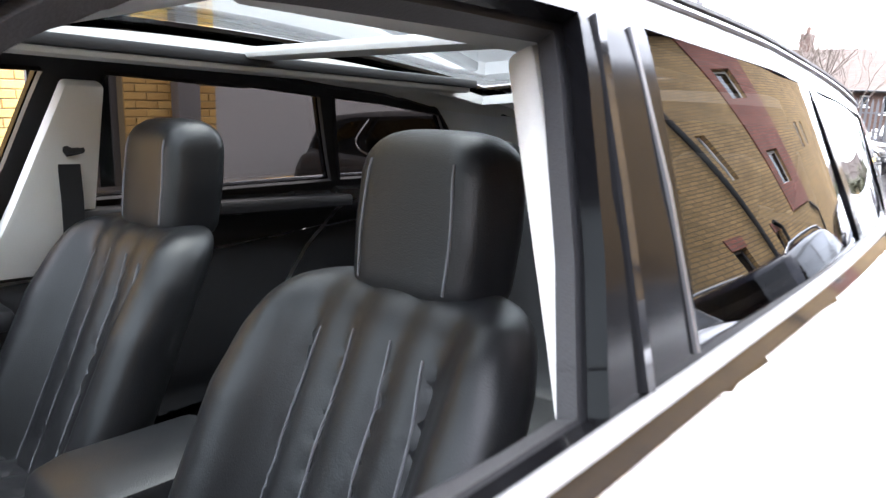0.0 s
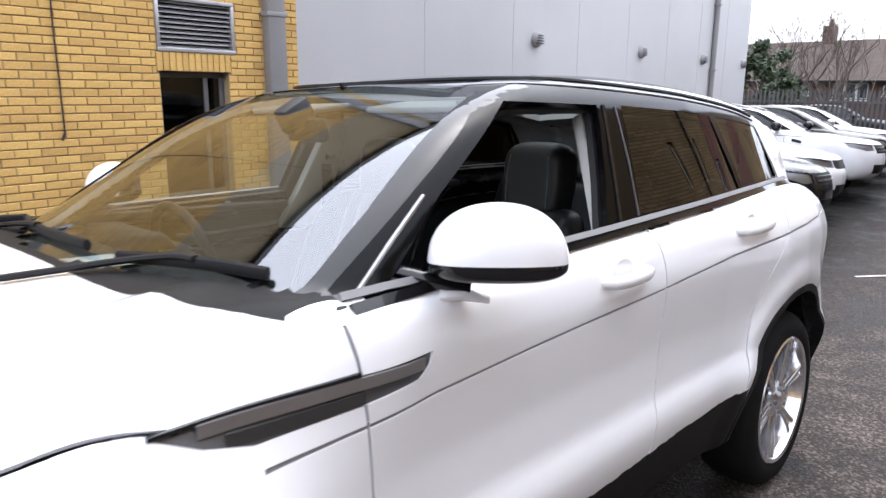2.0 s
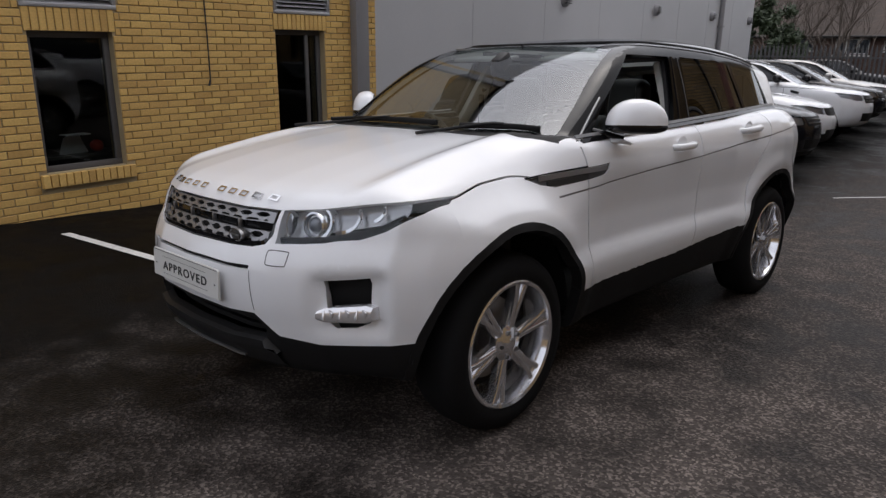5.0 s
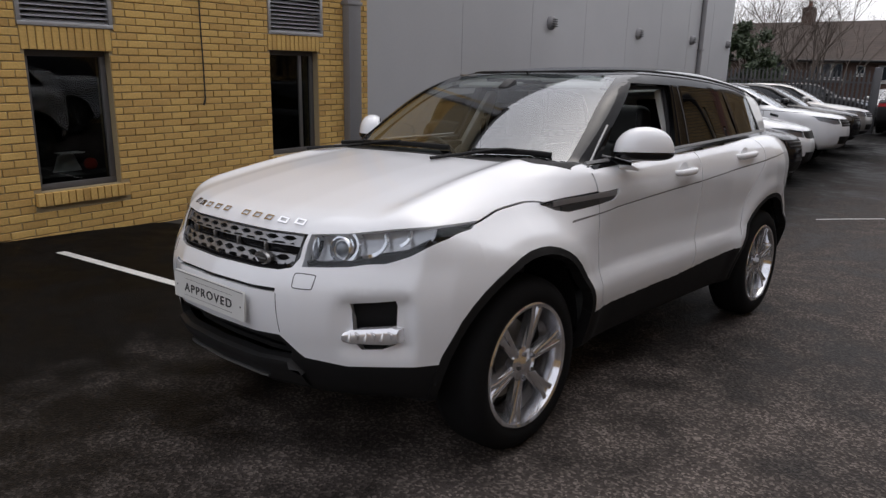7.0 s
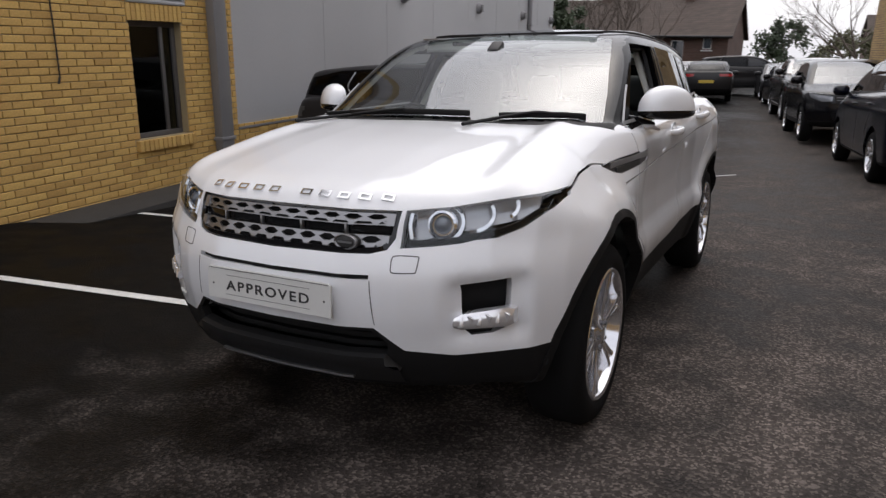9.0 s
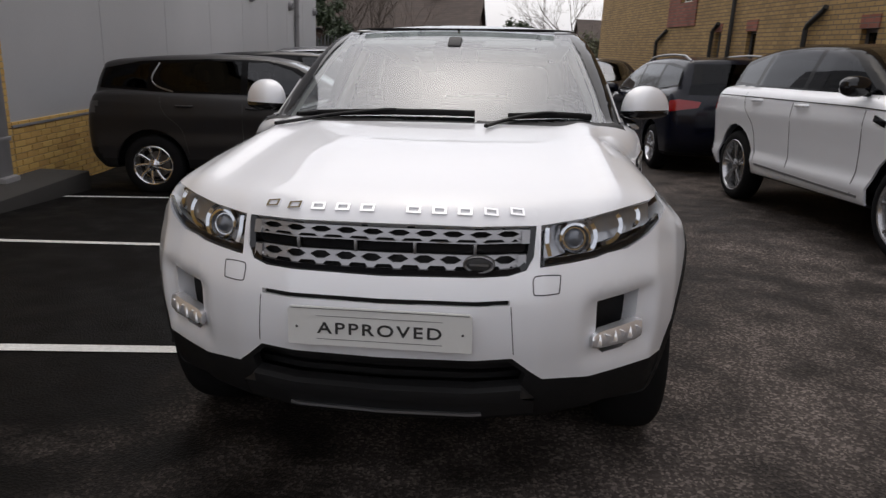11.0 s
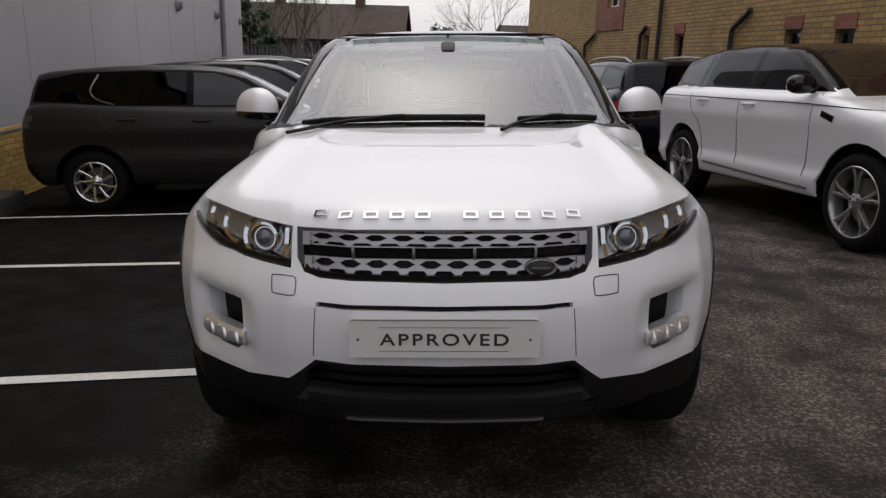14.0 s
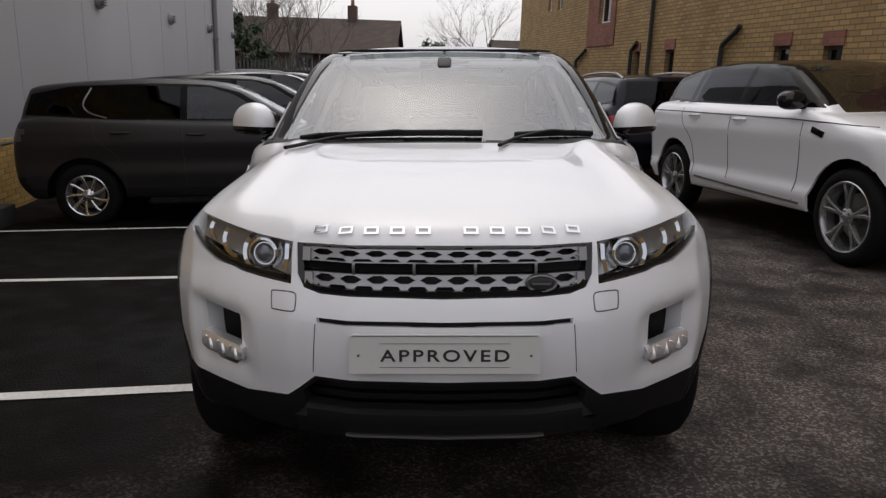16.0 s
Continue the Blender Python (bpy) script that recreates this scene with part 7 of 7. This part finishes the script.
# profiles: a tall estate SUV, a large SUV, a people carrier, a low hatchback
ESTATE = Spec(
    low=[(-1.9, 0.3), (-2.16, 0.38), (-2.27, 0.55), (-2.28, 0.75), (-2.22, 0.92), (-2.1, 1.0), (-1.7, 1.08), (-1.25, 1.14), (-0.6, 1.17), (0.6, 1.2), (1.5, 1.23), (2.1, 1.23), (2.24, 1.1), (2.29, 0.8), (2.26, 0.5), (2.1, 0.3)],
    glasshouse=[(-1.4, 1.03), (-1.15, 1.16), (-0.75, 1.38), (-0.35, 1.58), (0.0, 1.66), (0.5, 1.69), (1.1, 1.68), (1.7, 1.64), (2.0, 1.6), (2.08, 1.52), (2.18, 1.25), (2.22, 1.0)],
    plan=[(-2.4, 0.9), (-1.8, 0.93), (-1.4, 0.95), (0, 0.945), (1.4, 0.955), (2.0, 0.92), (2.4, 0.84)],
    side=[(0.2, -0.06), (0.4, -0.03), (0.6, -0.005), (0.75, -0.02), (0.95, 0.0), (1.1, -0.02), (1.25, -0.08)],
    front_plan=[(0, 0), (0.3, 0.03), (0.55, 0.12), (0.75, 0.28), (0.88, 0.48), (1.0, 0.8)],
    cabin=[(0.9, 0.94), (1.17, 0.86), (1.4, 0.78), (1.6, 0.68), (1.75, 0.56)],
    belt_w=[(-1.4, -0.03), (0, 0), (1.2, 0), (2.2, -0.09)], floor=0.32, crown=0.06, screen_bow=0.13)
ESTATE_SHAPE = dict(
    wheels=(-1.37, 1.37, 0.36, 0.235, 0.93), nose=-2.28, tail=2.28, belt=1.18, sill=0.44, style="swirl", mirror=(-0.72, 1.18), handles=[(0.12, 1.05), (0.95, 1.07)],
    dlo=[(-0.92, 1.19), (0.3, 1.205), (1.1, 1.22), (2.0, 1.27), (1.95, 1.5), (1.5, 1.59), (0.6, 1.625), (0.0, 1.61), (-0.36, 1.53)],
    panes=[[(-0.78, 1.215), (0.22, 1.225), (0.22, 1.59), (-0.02, 1.585), (-0.3, 1.5)], [(0.3, 1.225), (1.08, 1.245), (1.28, 1.4), (1.24, 1.555), (0.6, 1.6), (0.3, 1.595)], [(1.42, 1.27), (1.92, 1.3), (1.87, 1.48), (1.4, 1.56)]],
    screen=[(-0.72, 1.15), (-0.62, 1.45), (-0.55, 1.6), (0.55, 1.6), (0.62, 1.45), (0.72, 1.15)], back=[(-0.6, 1.22), (-0.52, 1.55), (0.52, 1.55), (0.6, 1.22)],
    front=dict(headlamp=[(0.48, 0.94), (0.49, 0.83), (0.66, 0.82), (0.84, 0.90), (0.86, 0.99), (0.66, 0.965)], grille=[(-0.46, 0.94), (-0.44, 0.81), (0.44, 0.81), (0.46, 0.94)], intake=[(-0.5, 0.62), (-0.45, 0.48), (0.45, 0.48), (0.5, 0.62)]),
    rear=dict(tail_lamp=[(0.62, 1.12), (0.64, 0.98), (0.95, 0.98), (0.95, 1.12)], plate=[(-0.26, 0.8), (-0.26, 0.69), (0.26, 0.69), (0.26, 0.8)], lower=[(-1, 0.58), (1, 0.58), (1, 0.2), (-1, 0.2)]),
    shuts=[[(-0.85, 1.17), (-0.83, 0.8), (-0.8, 0.46)], [(0.26, 1.2), (0.27, 0.8), (0.25, 0.46)], [(1.25, 1.23), (1.2, 1.0), (1.0, 0.8), (0.92, 0.5)]], chrome=[(1.10, 1.235), (1.30, 1.30), (1.36, 1.40), (1.28, 1.57)], grille_bars=(0.85, 0.9))
LARGE = Spec(
    low=[(-2.0, 0.32), (-2.28, 0.40), (-2.39, 0.58), (-2.40, 0.78), (-2.34, 0.96), (-2.2, 1.06), (-1.8, 1.13), (-1.3, 1.19), (-0.6, 1.22), (0.6, 1.24), (1.6, 1.26), (2.2, 1.26), (2.36, 1.12), (2.42, 0.8), (2.38, 0.5), (2.2, 0.32)],
    glasshouse=[(-1.42, 1.08), (-1.12, 1.21), (-0.72, 1.43), (-0.32, 1.61), (0.0, 1.67), (0.5, 1.70), (1.1, 1.695), (1.7, 1.65), (2.05, 1.6), (2.12, 1.53), (2.26, 1.28), (2.3, 1.05)],
    plan=[(-2.5, 0.93), (-1.9, 0.965), (-1.45, 0.985), (0, 0.975), (1.45, 0.995), (2.1, 0.95), (2.5, 0.86)],
    side=[(0.2, -0.06), (0.4, -0.02), (0.5, 0.0), (0.6, -0.03), (0.8, -0.02), (1.0, 0.0), (1.15, -0.02), (1.3, -0.09)],
    front_plan=[(0, 0), (0.3, 0.03), (0.55, 0.12), (0.75, 0.27), (0.9, 0.47), (1.02, 0.8)],
    cabin=[(0.9, 0.97), (1.22, 0.89), (1.45, 0.80), (1.65, 0.70), (1.85, 0.56)],
    belt_w=[(-1.4, -0.03), (0, 0), (1.2, -0.01), (2.3, -0.12)], floor=0.34, crown=0.06, screen_bow=0.13)
LARGE_SHAPE = dict(
    wheels=(-1.46, 1.46, 0.39, 0.285, 0.965), nose=-2.40, tail=2.40, belt=1.24, sill=0.36, style="split", alloy=M_GREYALLOY, mirror=(-0.72, 1.25), handles=[(0.12, 1.11), (1.0, 1.13)], roof_line=1.26, mirror_paint=M_GLOSSBLACK, cell=0.04,
    dlo=[(-0.96, 1.235), (0.3, 1.25), (1.3, 1.265), (2.02, 1.29), (1.98, 1.52), (1.5, 1.62), (0.6, 1.66), (0.0, 1.645), (-0.33, 1.57)],
    panes=[[(-0.8, 1.26), (0.25, 1.27), (0.25, 1.625), (0.0, 1.62), (-0.28, 1.54)], [(0.33, 1.27), (1.28, 1.285), (1.22, 1.6), (0.6, 1.635), (0.33, 1.63)], [(1.38, 1.29), (1.94, 1.315), (1.9, 1.5), (1.34, 1.6)]],
    screen=[(-0.74, 1.2), (-0.66, 1.5), (-0.58, 1.66), (0.58, 1.66), (0.66, 1.5), (0.74, 1.2)], back=[(-0.62, 1.28), (-0.54, 1.6), (0.54, 1.6), (0.62, 1.28)],
    front=dict(headlamp=[(0.50, 0.99), (0.51, 0.89), (0.68, 0.88), (0.88, 0.95), (0.9, 1.04), (0.68, 1.01)], grille=[(-0.48, 0.99), (-0.46, 0.84), (0.46, 0.84), (0.48, 0.99)], intake=[(-0.55, 0.64), (-0.5, 0.48), (0.5, 0.48), (0.55, 0.64)]),
    rear=dict(tail_lamp=[(0.62, 1.14), (0.64, 1.0), (1.0, 1.0), (1.0, 1.14)], plate=[(-0.26, 0.85), (-0.26, 0.74), (0.26, 0.74), (0.26, 0.85)], lower=[(-1.1, 0.56), (1.1, 0.56), (1.1, 0.2), (-1.1, 0.2)]),
    shuts=[[(-0.86, 1.22), (-0.84, 0.8), (-0.8, 0.42)], [(0.29, 1.24), (0.3, 0.8), (0.27, 0.42)], [(1.32, 1.25), (1.26, 1.05), (1.05, 0.85), (0.95, 0.5)]], side_vent=((-1.15, 1.02), (-0.92, 1.08)),
    strips=[([(-1.6, 1.10), (-0.8, 1.135), (0.3, 1.15), (1.4, 1.165), (2.2, 1.17)], 0.008, M_INK, "thin dark shoulder line"), ([(-0.9, 0.42), (0.0, 0.44), (0.9, 0.47)], 0.02, M_SATIN, "silver sill strip")], grille_bars=(0.88, 0.94))
CARRIER = Spec(
    low=[(-1.9, 0.25), (-2.2, 0.32), (-2.36, 0.5), (-2.38, 0.7), (-2.28, 0.85), (-2.05, 0.95), (-1.6, 1.04), (-1.1, 1.10), (0.0, 1.13), (1.2, 1.16), (2.1, 1.2), (2.34, 1.1), (2.42, 0.8), (2.38, 0.45), (2.2, 0.25)],
    glasshouse=[(-1.75, 0.98), (-1.4, 1.12), (-0.8, 1.38), (-0.3, 1.57), (0.1, 1.64), (0.7, 1.67), (1.4, 1.66), (2.0, 1.62), (2.15, 1.55), (2.3, 1.25), (2.36, 1.0)],
    plan=[(-2.5, 0.88), (-1.8, 0.91), (0, 0.92), (1.4, 0.925), (2.1, 0.9), (2.5, 0.84)],
    side=[(0.2, -0.05), (0.45, -0.01), (0.7, -0.01), (0.95, 0.0), (1.1, -0.03), (1.25, -0.08)],
    front_plan=[(0, 0), (0.3, 0.03), (0.55, 0.13), (0.75, 0.3), (0.88, 0.5), (1.0, 0.85)],
    cabin=[(0.9, 0.92), (1.13, 0.85), (1.4, 0.76), (1.6, 0.66), (1.75, 0.54)],
    belt_w=[(-1.4, -0.03), (0, 0), (1.2, 0), (2.3, -0.06)], floor=0.26, crown=0.06, screen_bow=0.15)
CARRIER_SHAPE = dict(
    wheels=(-1.43, 1.42, 0.335, 0.225, 0.905), nose=-2.38, tail=2.40, belt=1.13, sill=0.32, style="split", mirror=(-0.95, 1.12), handles=[(0.05, 1.0), (1.1, 1.02)], rails=(-0.1, 2.0),
    dlo=[(-1.2, 1.14), (0.3, 1.15), (1.3, 1.175), (2.15, 1.24), (2.02, 1.5), (1.5, 1.56), (0.6, 1.585), (0.1, 1.57), (-0.35, 1.48)],
    panes=[[(-0.95, 1.165), (0.2, 1.17), (0.2, 1.55), (0.08, 1.545), (-0.3, 1.46)], [(0.28, 1.175), (1.2, 1.195), (1.2, 1.545), (0.6, 1.56), (0.28, 1.555)], [(1.3, 1.2), (2.08, 1.26), (1.97, 1.47), (1.3, 1.54)]],
    screen=[(-0.72, 1.1), (-0.62, 1.4), (-0.54, 1.58), (0.54, 1.58), (0.62, 1.4), (0.72, 1.1)], back=[(-0.66, 1.12), (-0.56, 1.54), (0.56, 1.54), (0.66, 1.12)],
    front=dict(headlamp=[(0.5, 0.86), (0.52, 0.75), (0.7, 0.75), (0.84, 0.84), (0.86, 0.95), (0.68, 0.9)], grille=[(-0.45, 0.82), (-0.43, 0.72), (0.43, 0.72), (0.45, 0.82)], intake=[(-0.5, 0.55), (-0.45, 0.38), (0.45, 0.38), (0.5, 0.55)]),
    rear=dict(tail_lamp=[(0.50, 1.03), (0.54, 0.95), (0.80, 0.91), (0.95, 0.88), (0.95, 1.02), (0.8, 1.06)], plate=[(-0.26, 0.82), (-0.26, 0.71), (0.26, 0.71), (0.26, 0.82)]),
    shuts=[[(-0.9, 1.12), (-0.86, 0.8), (-0.82, 0.36)], [(0.24, 1.15), (0.25, 0.8), (0.22, 0.36)], [(1.25, 1.17), (1.2, 0.9), (1.0, 0.72), (0.95, 0.4)]], chrome=[(-1.1, 1.15), (0.3, 1.16), (1.3, 1.185), (2.1, 1.245)])
HATCH = Spec(
    low=[(-1.8, 0.22), (-2.1, 0.3), (-2.2, 0.5), (-2.2, 0.65), (-2.1, 0.78), (-1.7, 0.88), (-1.1, 0.96), (0.0, 1.0), (1.2, 1.03), (2.0, 1.06), (2.15, 0.95), (2.22, 0.7), (2.18, 0.4), (2.0, 0.22)],
    glasshouse=[(-1.5, 0.86), (-1.2, 0.98), (-0.7, 1.2), (-0.25, 1.38), (0.1, 1.44), (0.6, 1.46), (1.1, 1.43), (1.6, 1.34), (2.0, 1.12), (2.12, 0.95)],
    plan=[(-2.3, 0.85), (-1.6, 0.89), (0, 0.9), (1.3, 0.91), (1.9, 0.88), (2.3, 0.8)], side=[(0.2, -0.05), (0.45, -0.01), (0.75, 0.0), (0.95, -0.01), (1.1, -0.06)],
    front_plan=[(0, 0), (0.3, 0.03), (0.55, 0.12), (0.75, 0.28), (0.88, 0.5), (1.0, 0.85)], cabin=[(0.8, 0.9), (1.0, 0.83), (1.25, 0.73), (1.4, 0.64), (1.5, 0.54)],
    belt_w=[(-1.4, -0.03), (0, 0), (1.0, 0), (2.1, -0.12)], floor=0.22, crown=0.06, screen_bow=0.15)
HATCH_SHAPE = dict(
    wheels=(-1.32, 1.32, 0.32, 0.215, 0.88), nose=-2.2, tail=2.2, belt=1.0, sill=0.28, style="split", mirror=(-0.75, 0.99), handles=[(0.1, 0.88), (0.9, 0.9)],
    dlo=[(-1.0, 1.0), (0.3, 1.015), (1.2, 1.04), (1.75, 1.09), (1.4, 1.3), (0.9, 1.375), (0.2, 1.39), (-0.25, 1.31)],
    panes=[[(-0.8, 1.02), (0.2, 1.035), (0.2, 1.365), (-0.2, 1.295)], [(0.28, 1.035), (1.1, 1.06), (1.05, 1.335), (0.6, 1.37), (0.28, 1.37)]],
    screen=[(-0.7, 0.97), (-0.6, 1.25), (-0.52, 1.39), (0.52, 1.39), (0.6, 1.25), (0.7, 0.97)], back=[(-0.62, 1.1), (-0.5, 1.36), (0.5, 1.36), (0.62, 1.1)],
    front=dict(headlamp=[(0.5, 0.76), (0.52, 0.65), (0.7, 0.65), (0.82, 0.74), (0.84, 0.82), (0.68, 0.79)], grille=[(-0.4, 0.72), (-0.38, 0.6), (0.38, 0.6), (0.4, 0.72)]),
    rear=dict(tail_lamp=[(0.42, 0.98), (0.44, 0.88), (0.9, 0.88), (0.9, 0.98)], plate=[(-0.26, 0.76), (-0.26, 0.65), (0.26, 0.65), (0.26, 0.76)], lower=[(-1, 0.45), (1, 0.45), (1, 0.1), (-1, 0.1)]))
SMALL_SHAPE = dict(
    wheels=(-1.33, 1.33, 0.36, 0.25, 0.92), nose=-2.19, tail=2.14, belt=1.17, sill=0.48, style="split", mirror=(-0.65, 1.16), handles=[(0.0, 1.07), (0.76, 1.12)],
    dlo=DLO, panes=[FRONT_OPENING, REAR_PANE, QUARTER], screen=SCREEN, back=[(-0.5, 1.28), (-0.42, 1.46), (0.42, 1.46), (0.5, 1.28)],
    front=dict(headlamp=LAMP, grille=GRILLE, intake=[(-0.4, 0.55), (-0.4, 0.42), (0.4, 0.42), (0.4, 0.55)]), rear=dict(tail_lamp=[(0.6, 1.1), (0.62, 1.0), (0.95, 1.0), (0.95, 1.1)]))


def on_lot(x, y, turn):
    """A pose on the ground of the car park."""
    return LOT @ pose(x, y, dip(x, y), 0, 0, turn)


def repainted(car, old, paint, old_roof, roof, m, label):
    """A copy of a parked car in another colour."""
    ob = copy_thing(car, m)
    for o in ob.children_recursive:
        if o.type == "MESH" and o.data.materials and o.data.materials[0] in (old, old_roof):
            slot = o.material_slots[0]
            slot.link = "OBJECT"
            slot.material = roof if o.name.startswith("roof") and o.data.materials[0] == old_roof else paint
    return tagged(ob, label)


parked_car("estate_suv", "dark grey family SUV parked nose-out in a bay", ESTATE, M_DARKGREY, M_DARKGREY, on_lot(-2.87, 5.09, 98), ESTATE_SHAPE | dict(cell=0.04, tail_glass=M_GREYPLASTIC))
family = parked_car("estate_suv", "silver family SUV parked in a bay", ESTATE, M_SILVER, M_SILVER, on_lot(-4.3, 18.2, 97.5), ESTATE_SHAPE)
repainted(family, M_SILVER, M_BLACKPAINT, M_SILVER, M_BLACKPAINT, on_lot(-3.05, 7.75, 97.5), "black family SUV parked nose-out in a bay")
parked_car("small_suv", "white compact SUV parked nose-out in a bay", SUV, M_WHITE, M_GLOSSBLACK, on_lot(-3.5, 10.4, 97.5), SMALL_SHAPE)
railed = parked_car("large_suv", "white large SUV with roof rails parked in a bay", LARGE, M_WHITE, M_WHITE, on_lot(-3.75, 13.0, 97.5), LARGE_SHAPE | dict(cell=0.055, rails=(-0.2, 1.9)))
repainted(family, M_SILVER, M_BLACKPAINT, M_SILVER, M_BLACKPAINT, on_lot(-4.0, 15.6, 97.5), "black family SUV parked in a bay")
parked_car("large_suv", "white large SUV with black roof and dark wheels", LARGE, M_WHITE, M_PILLAR, on_lot(3.90, 3.09, 8.7), LARGE_SHAPE | dict(dark=True))
parked_car("people_carrier", "dark blue people carrier with roof rails", CARRIER, M_NAVY, M_NAVY, on_lot(2.95, 8.6, 187), CARRIER_SHAPE | dict(cell=0.048))
repainted(family, M_SILVER, M_BLACKPAINT, M_SILVER, M_BLACKPAINT, on_lot(1.98, 13.95, 8), "black family SUV parked along the lane")
repainted(railed, M_WHITE, M_BLACKPAINT, M_WHITE, M_SILVER, on_lot(1.4, 19.2, 8), "black large SUV with a pale roof parked along the lane")
low_car = parked_car("hatchback", "black hatchback parked in the row", HATCH, M_BLACKPAINT, M_BLACKPAINT, on_lot(0.75, 24.2, 8), HATCH_SHAPE)
repainted(low_car, M_BLACKPAINT, M_DARKGREY, M_BLACKPAINT, M_DARKGREY, on_lot(0.1, 29.0, 8), "dark grey hatchback parked in the row")
repainted(low_car, M_BLACKPAINT, M_DARKGREY, M_BLACKPAINT, M_DARKGREY, on_lot(-2.3, 25.5, 186), "dark grey hatchback standing in the lane")
repainted(family, M_SILVER, M_DARKGREY, M_SILVER, M_DARKGREY, on_lot(-1.2, 30.5, 100), "dark grey SUV beyond the gate")
repainted(family, M_SILVER, M_DARKGREY, M_SILVER, M_DARKGREY, on_lot(-6.4, 28.5, 96), "dark SUV behind the palisade fence")
repainted(low_car, M_BLACKPAINT, M_SILVER, M_BLACKPAINT, M_SILVER, on_lot(-4.0, 31.5, 10), "silver hatchback behind the gate")

# ---- the bricks of the buff wall, one by one where they are nearest ----
def brick_bed(u0, u1, v0, v1, holes, near, parent):
    """Lays stretcher courses between the openings. Those within near are objects of their own; the rest are joined."""
    L, H, G = 0.215, 0.065, 0.010
    rng = random.Random(4)
    base = {}

    def mesh_for(w):
        k = round(w, 3)
        if k not in base:
            bm = box(-0.03, G / 2, 0, 0, k - G / 2, H)
            bmesh.ops.bevel(bm, geom=[e for e in bm.edges if all(v.co.x > -0.01 for v in e.verts)], offset=0.004, segments=1, affect="EDGES")
            me = bpy.data.meshes.new("brick")
            bm.to_mesh(me)
            bm.free()
            me.materials.append(M_BRICK_ONE)
            base[k] = me
        return base[k]
    verts, faces, count = [], [], 0
    v, row = v0, 0
    while v < v1:
        cuts = [(u0, u1)]
        for a, b, c, d in holes:
            if c < v + H and d > v + G:
                nxt = []
                for p, q in cuts:
                    if b <= p or a >= q:
                        nxt.append((p, q))
                    else:
                        if a > p:
                            nxt.append((p, a))
                        if b < q:
                            nxt.append((b, q))
                cuts = nxt
        step = L + G
        off = (row % 2) * step / 2
        for p, q in cuts:
            k = math.floor((p - off) / step)
            while True:
                a, b = max(p, off + k * step), min(q, off + (k + 1) * step)
                k += 1
                if a >= q - 1e-4:
                    break
                if b - a < 0.03:
                    continue
                dx = rng.uniform(-0.002, 0.003)
                if near[0] < a and b < near[1] and near[2] < v < near[3] and count < 300:
                    ob = new("brick", mesh_for(b - a))
                    ob.parent = parent
                    ob.matrix_basis = Matrix.Translation((dx, a, v))
                    count += 1
                else:
                    me = mesh_for(b - a)
                    o = len(verts)
                    verts += [(t.co.x + dx, t.co.y + a, t.co.z + v) for t in me.vertices]
                    faces += [[i + o for i in f.vertices] for f in me.polygons]
        v += H + G
        row += 1
    me = bpy.data.meshes.new("brickwork")
    me.from_pydata(verts, [], faces)
    me.materials.append(M_BRICK_ALL)
    ob = new("brickwork", me)
    ob.parent = parent
    tagged(ob, kind="stuff")


def soldier(u0, u1, v0, v1, parent, proud=0.0):
    """A course of bricks on end, over or under an opening."""
    n = round((u1 - u0) / 0.075)
    w = (u1 - u0) / n
    bm = box(-0.06, 0.005, v0, proud, w - 0.005, v1)
    bmesh.ops.bevel(bm, geom=[e for e in bm.edges if all(t.co.x > -0.01 for t in e.verts)], offset=0.004, segments=1, affect="EDGES")
    me = bpy.data.meshes.new("brick")
    bm.to_mesh(me)
    bm.free()
    me.materials.append(M_BRICK_ONE)
    for i in range(n):
        ob = new("brick", me)
        ob.parent = parent
        ob.matrix_basis = Matrix.Translation((0, u0 + i * w, 0))


SOLDIERS = [(-3.30, -2.42, 1.905, 2.118, 0.004), (-0.40, 0.48, 1.975, 2.163, 0.004), (-3.34, -2.38, 0.43, 0.555, 0.05), (-0.44, 0.52, 0.525, 0.65, 0.05)]
brick_bed(-6.9, 1.44, -0.45, 5.5, [W1, W2, V1, V2] + [s[:4] for s in SOLDIERS], (-2.42, -0.36, 0.1, 2.75), wall_west)
for s in SOLDIERS:
    soldier(*s[:4], wall_west, s[4])
brick_bed(1.45, 20.6, -0.75, 0.60, [], (1.4, 1.4, 0, 0), plinth)
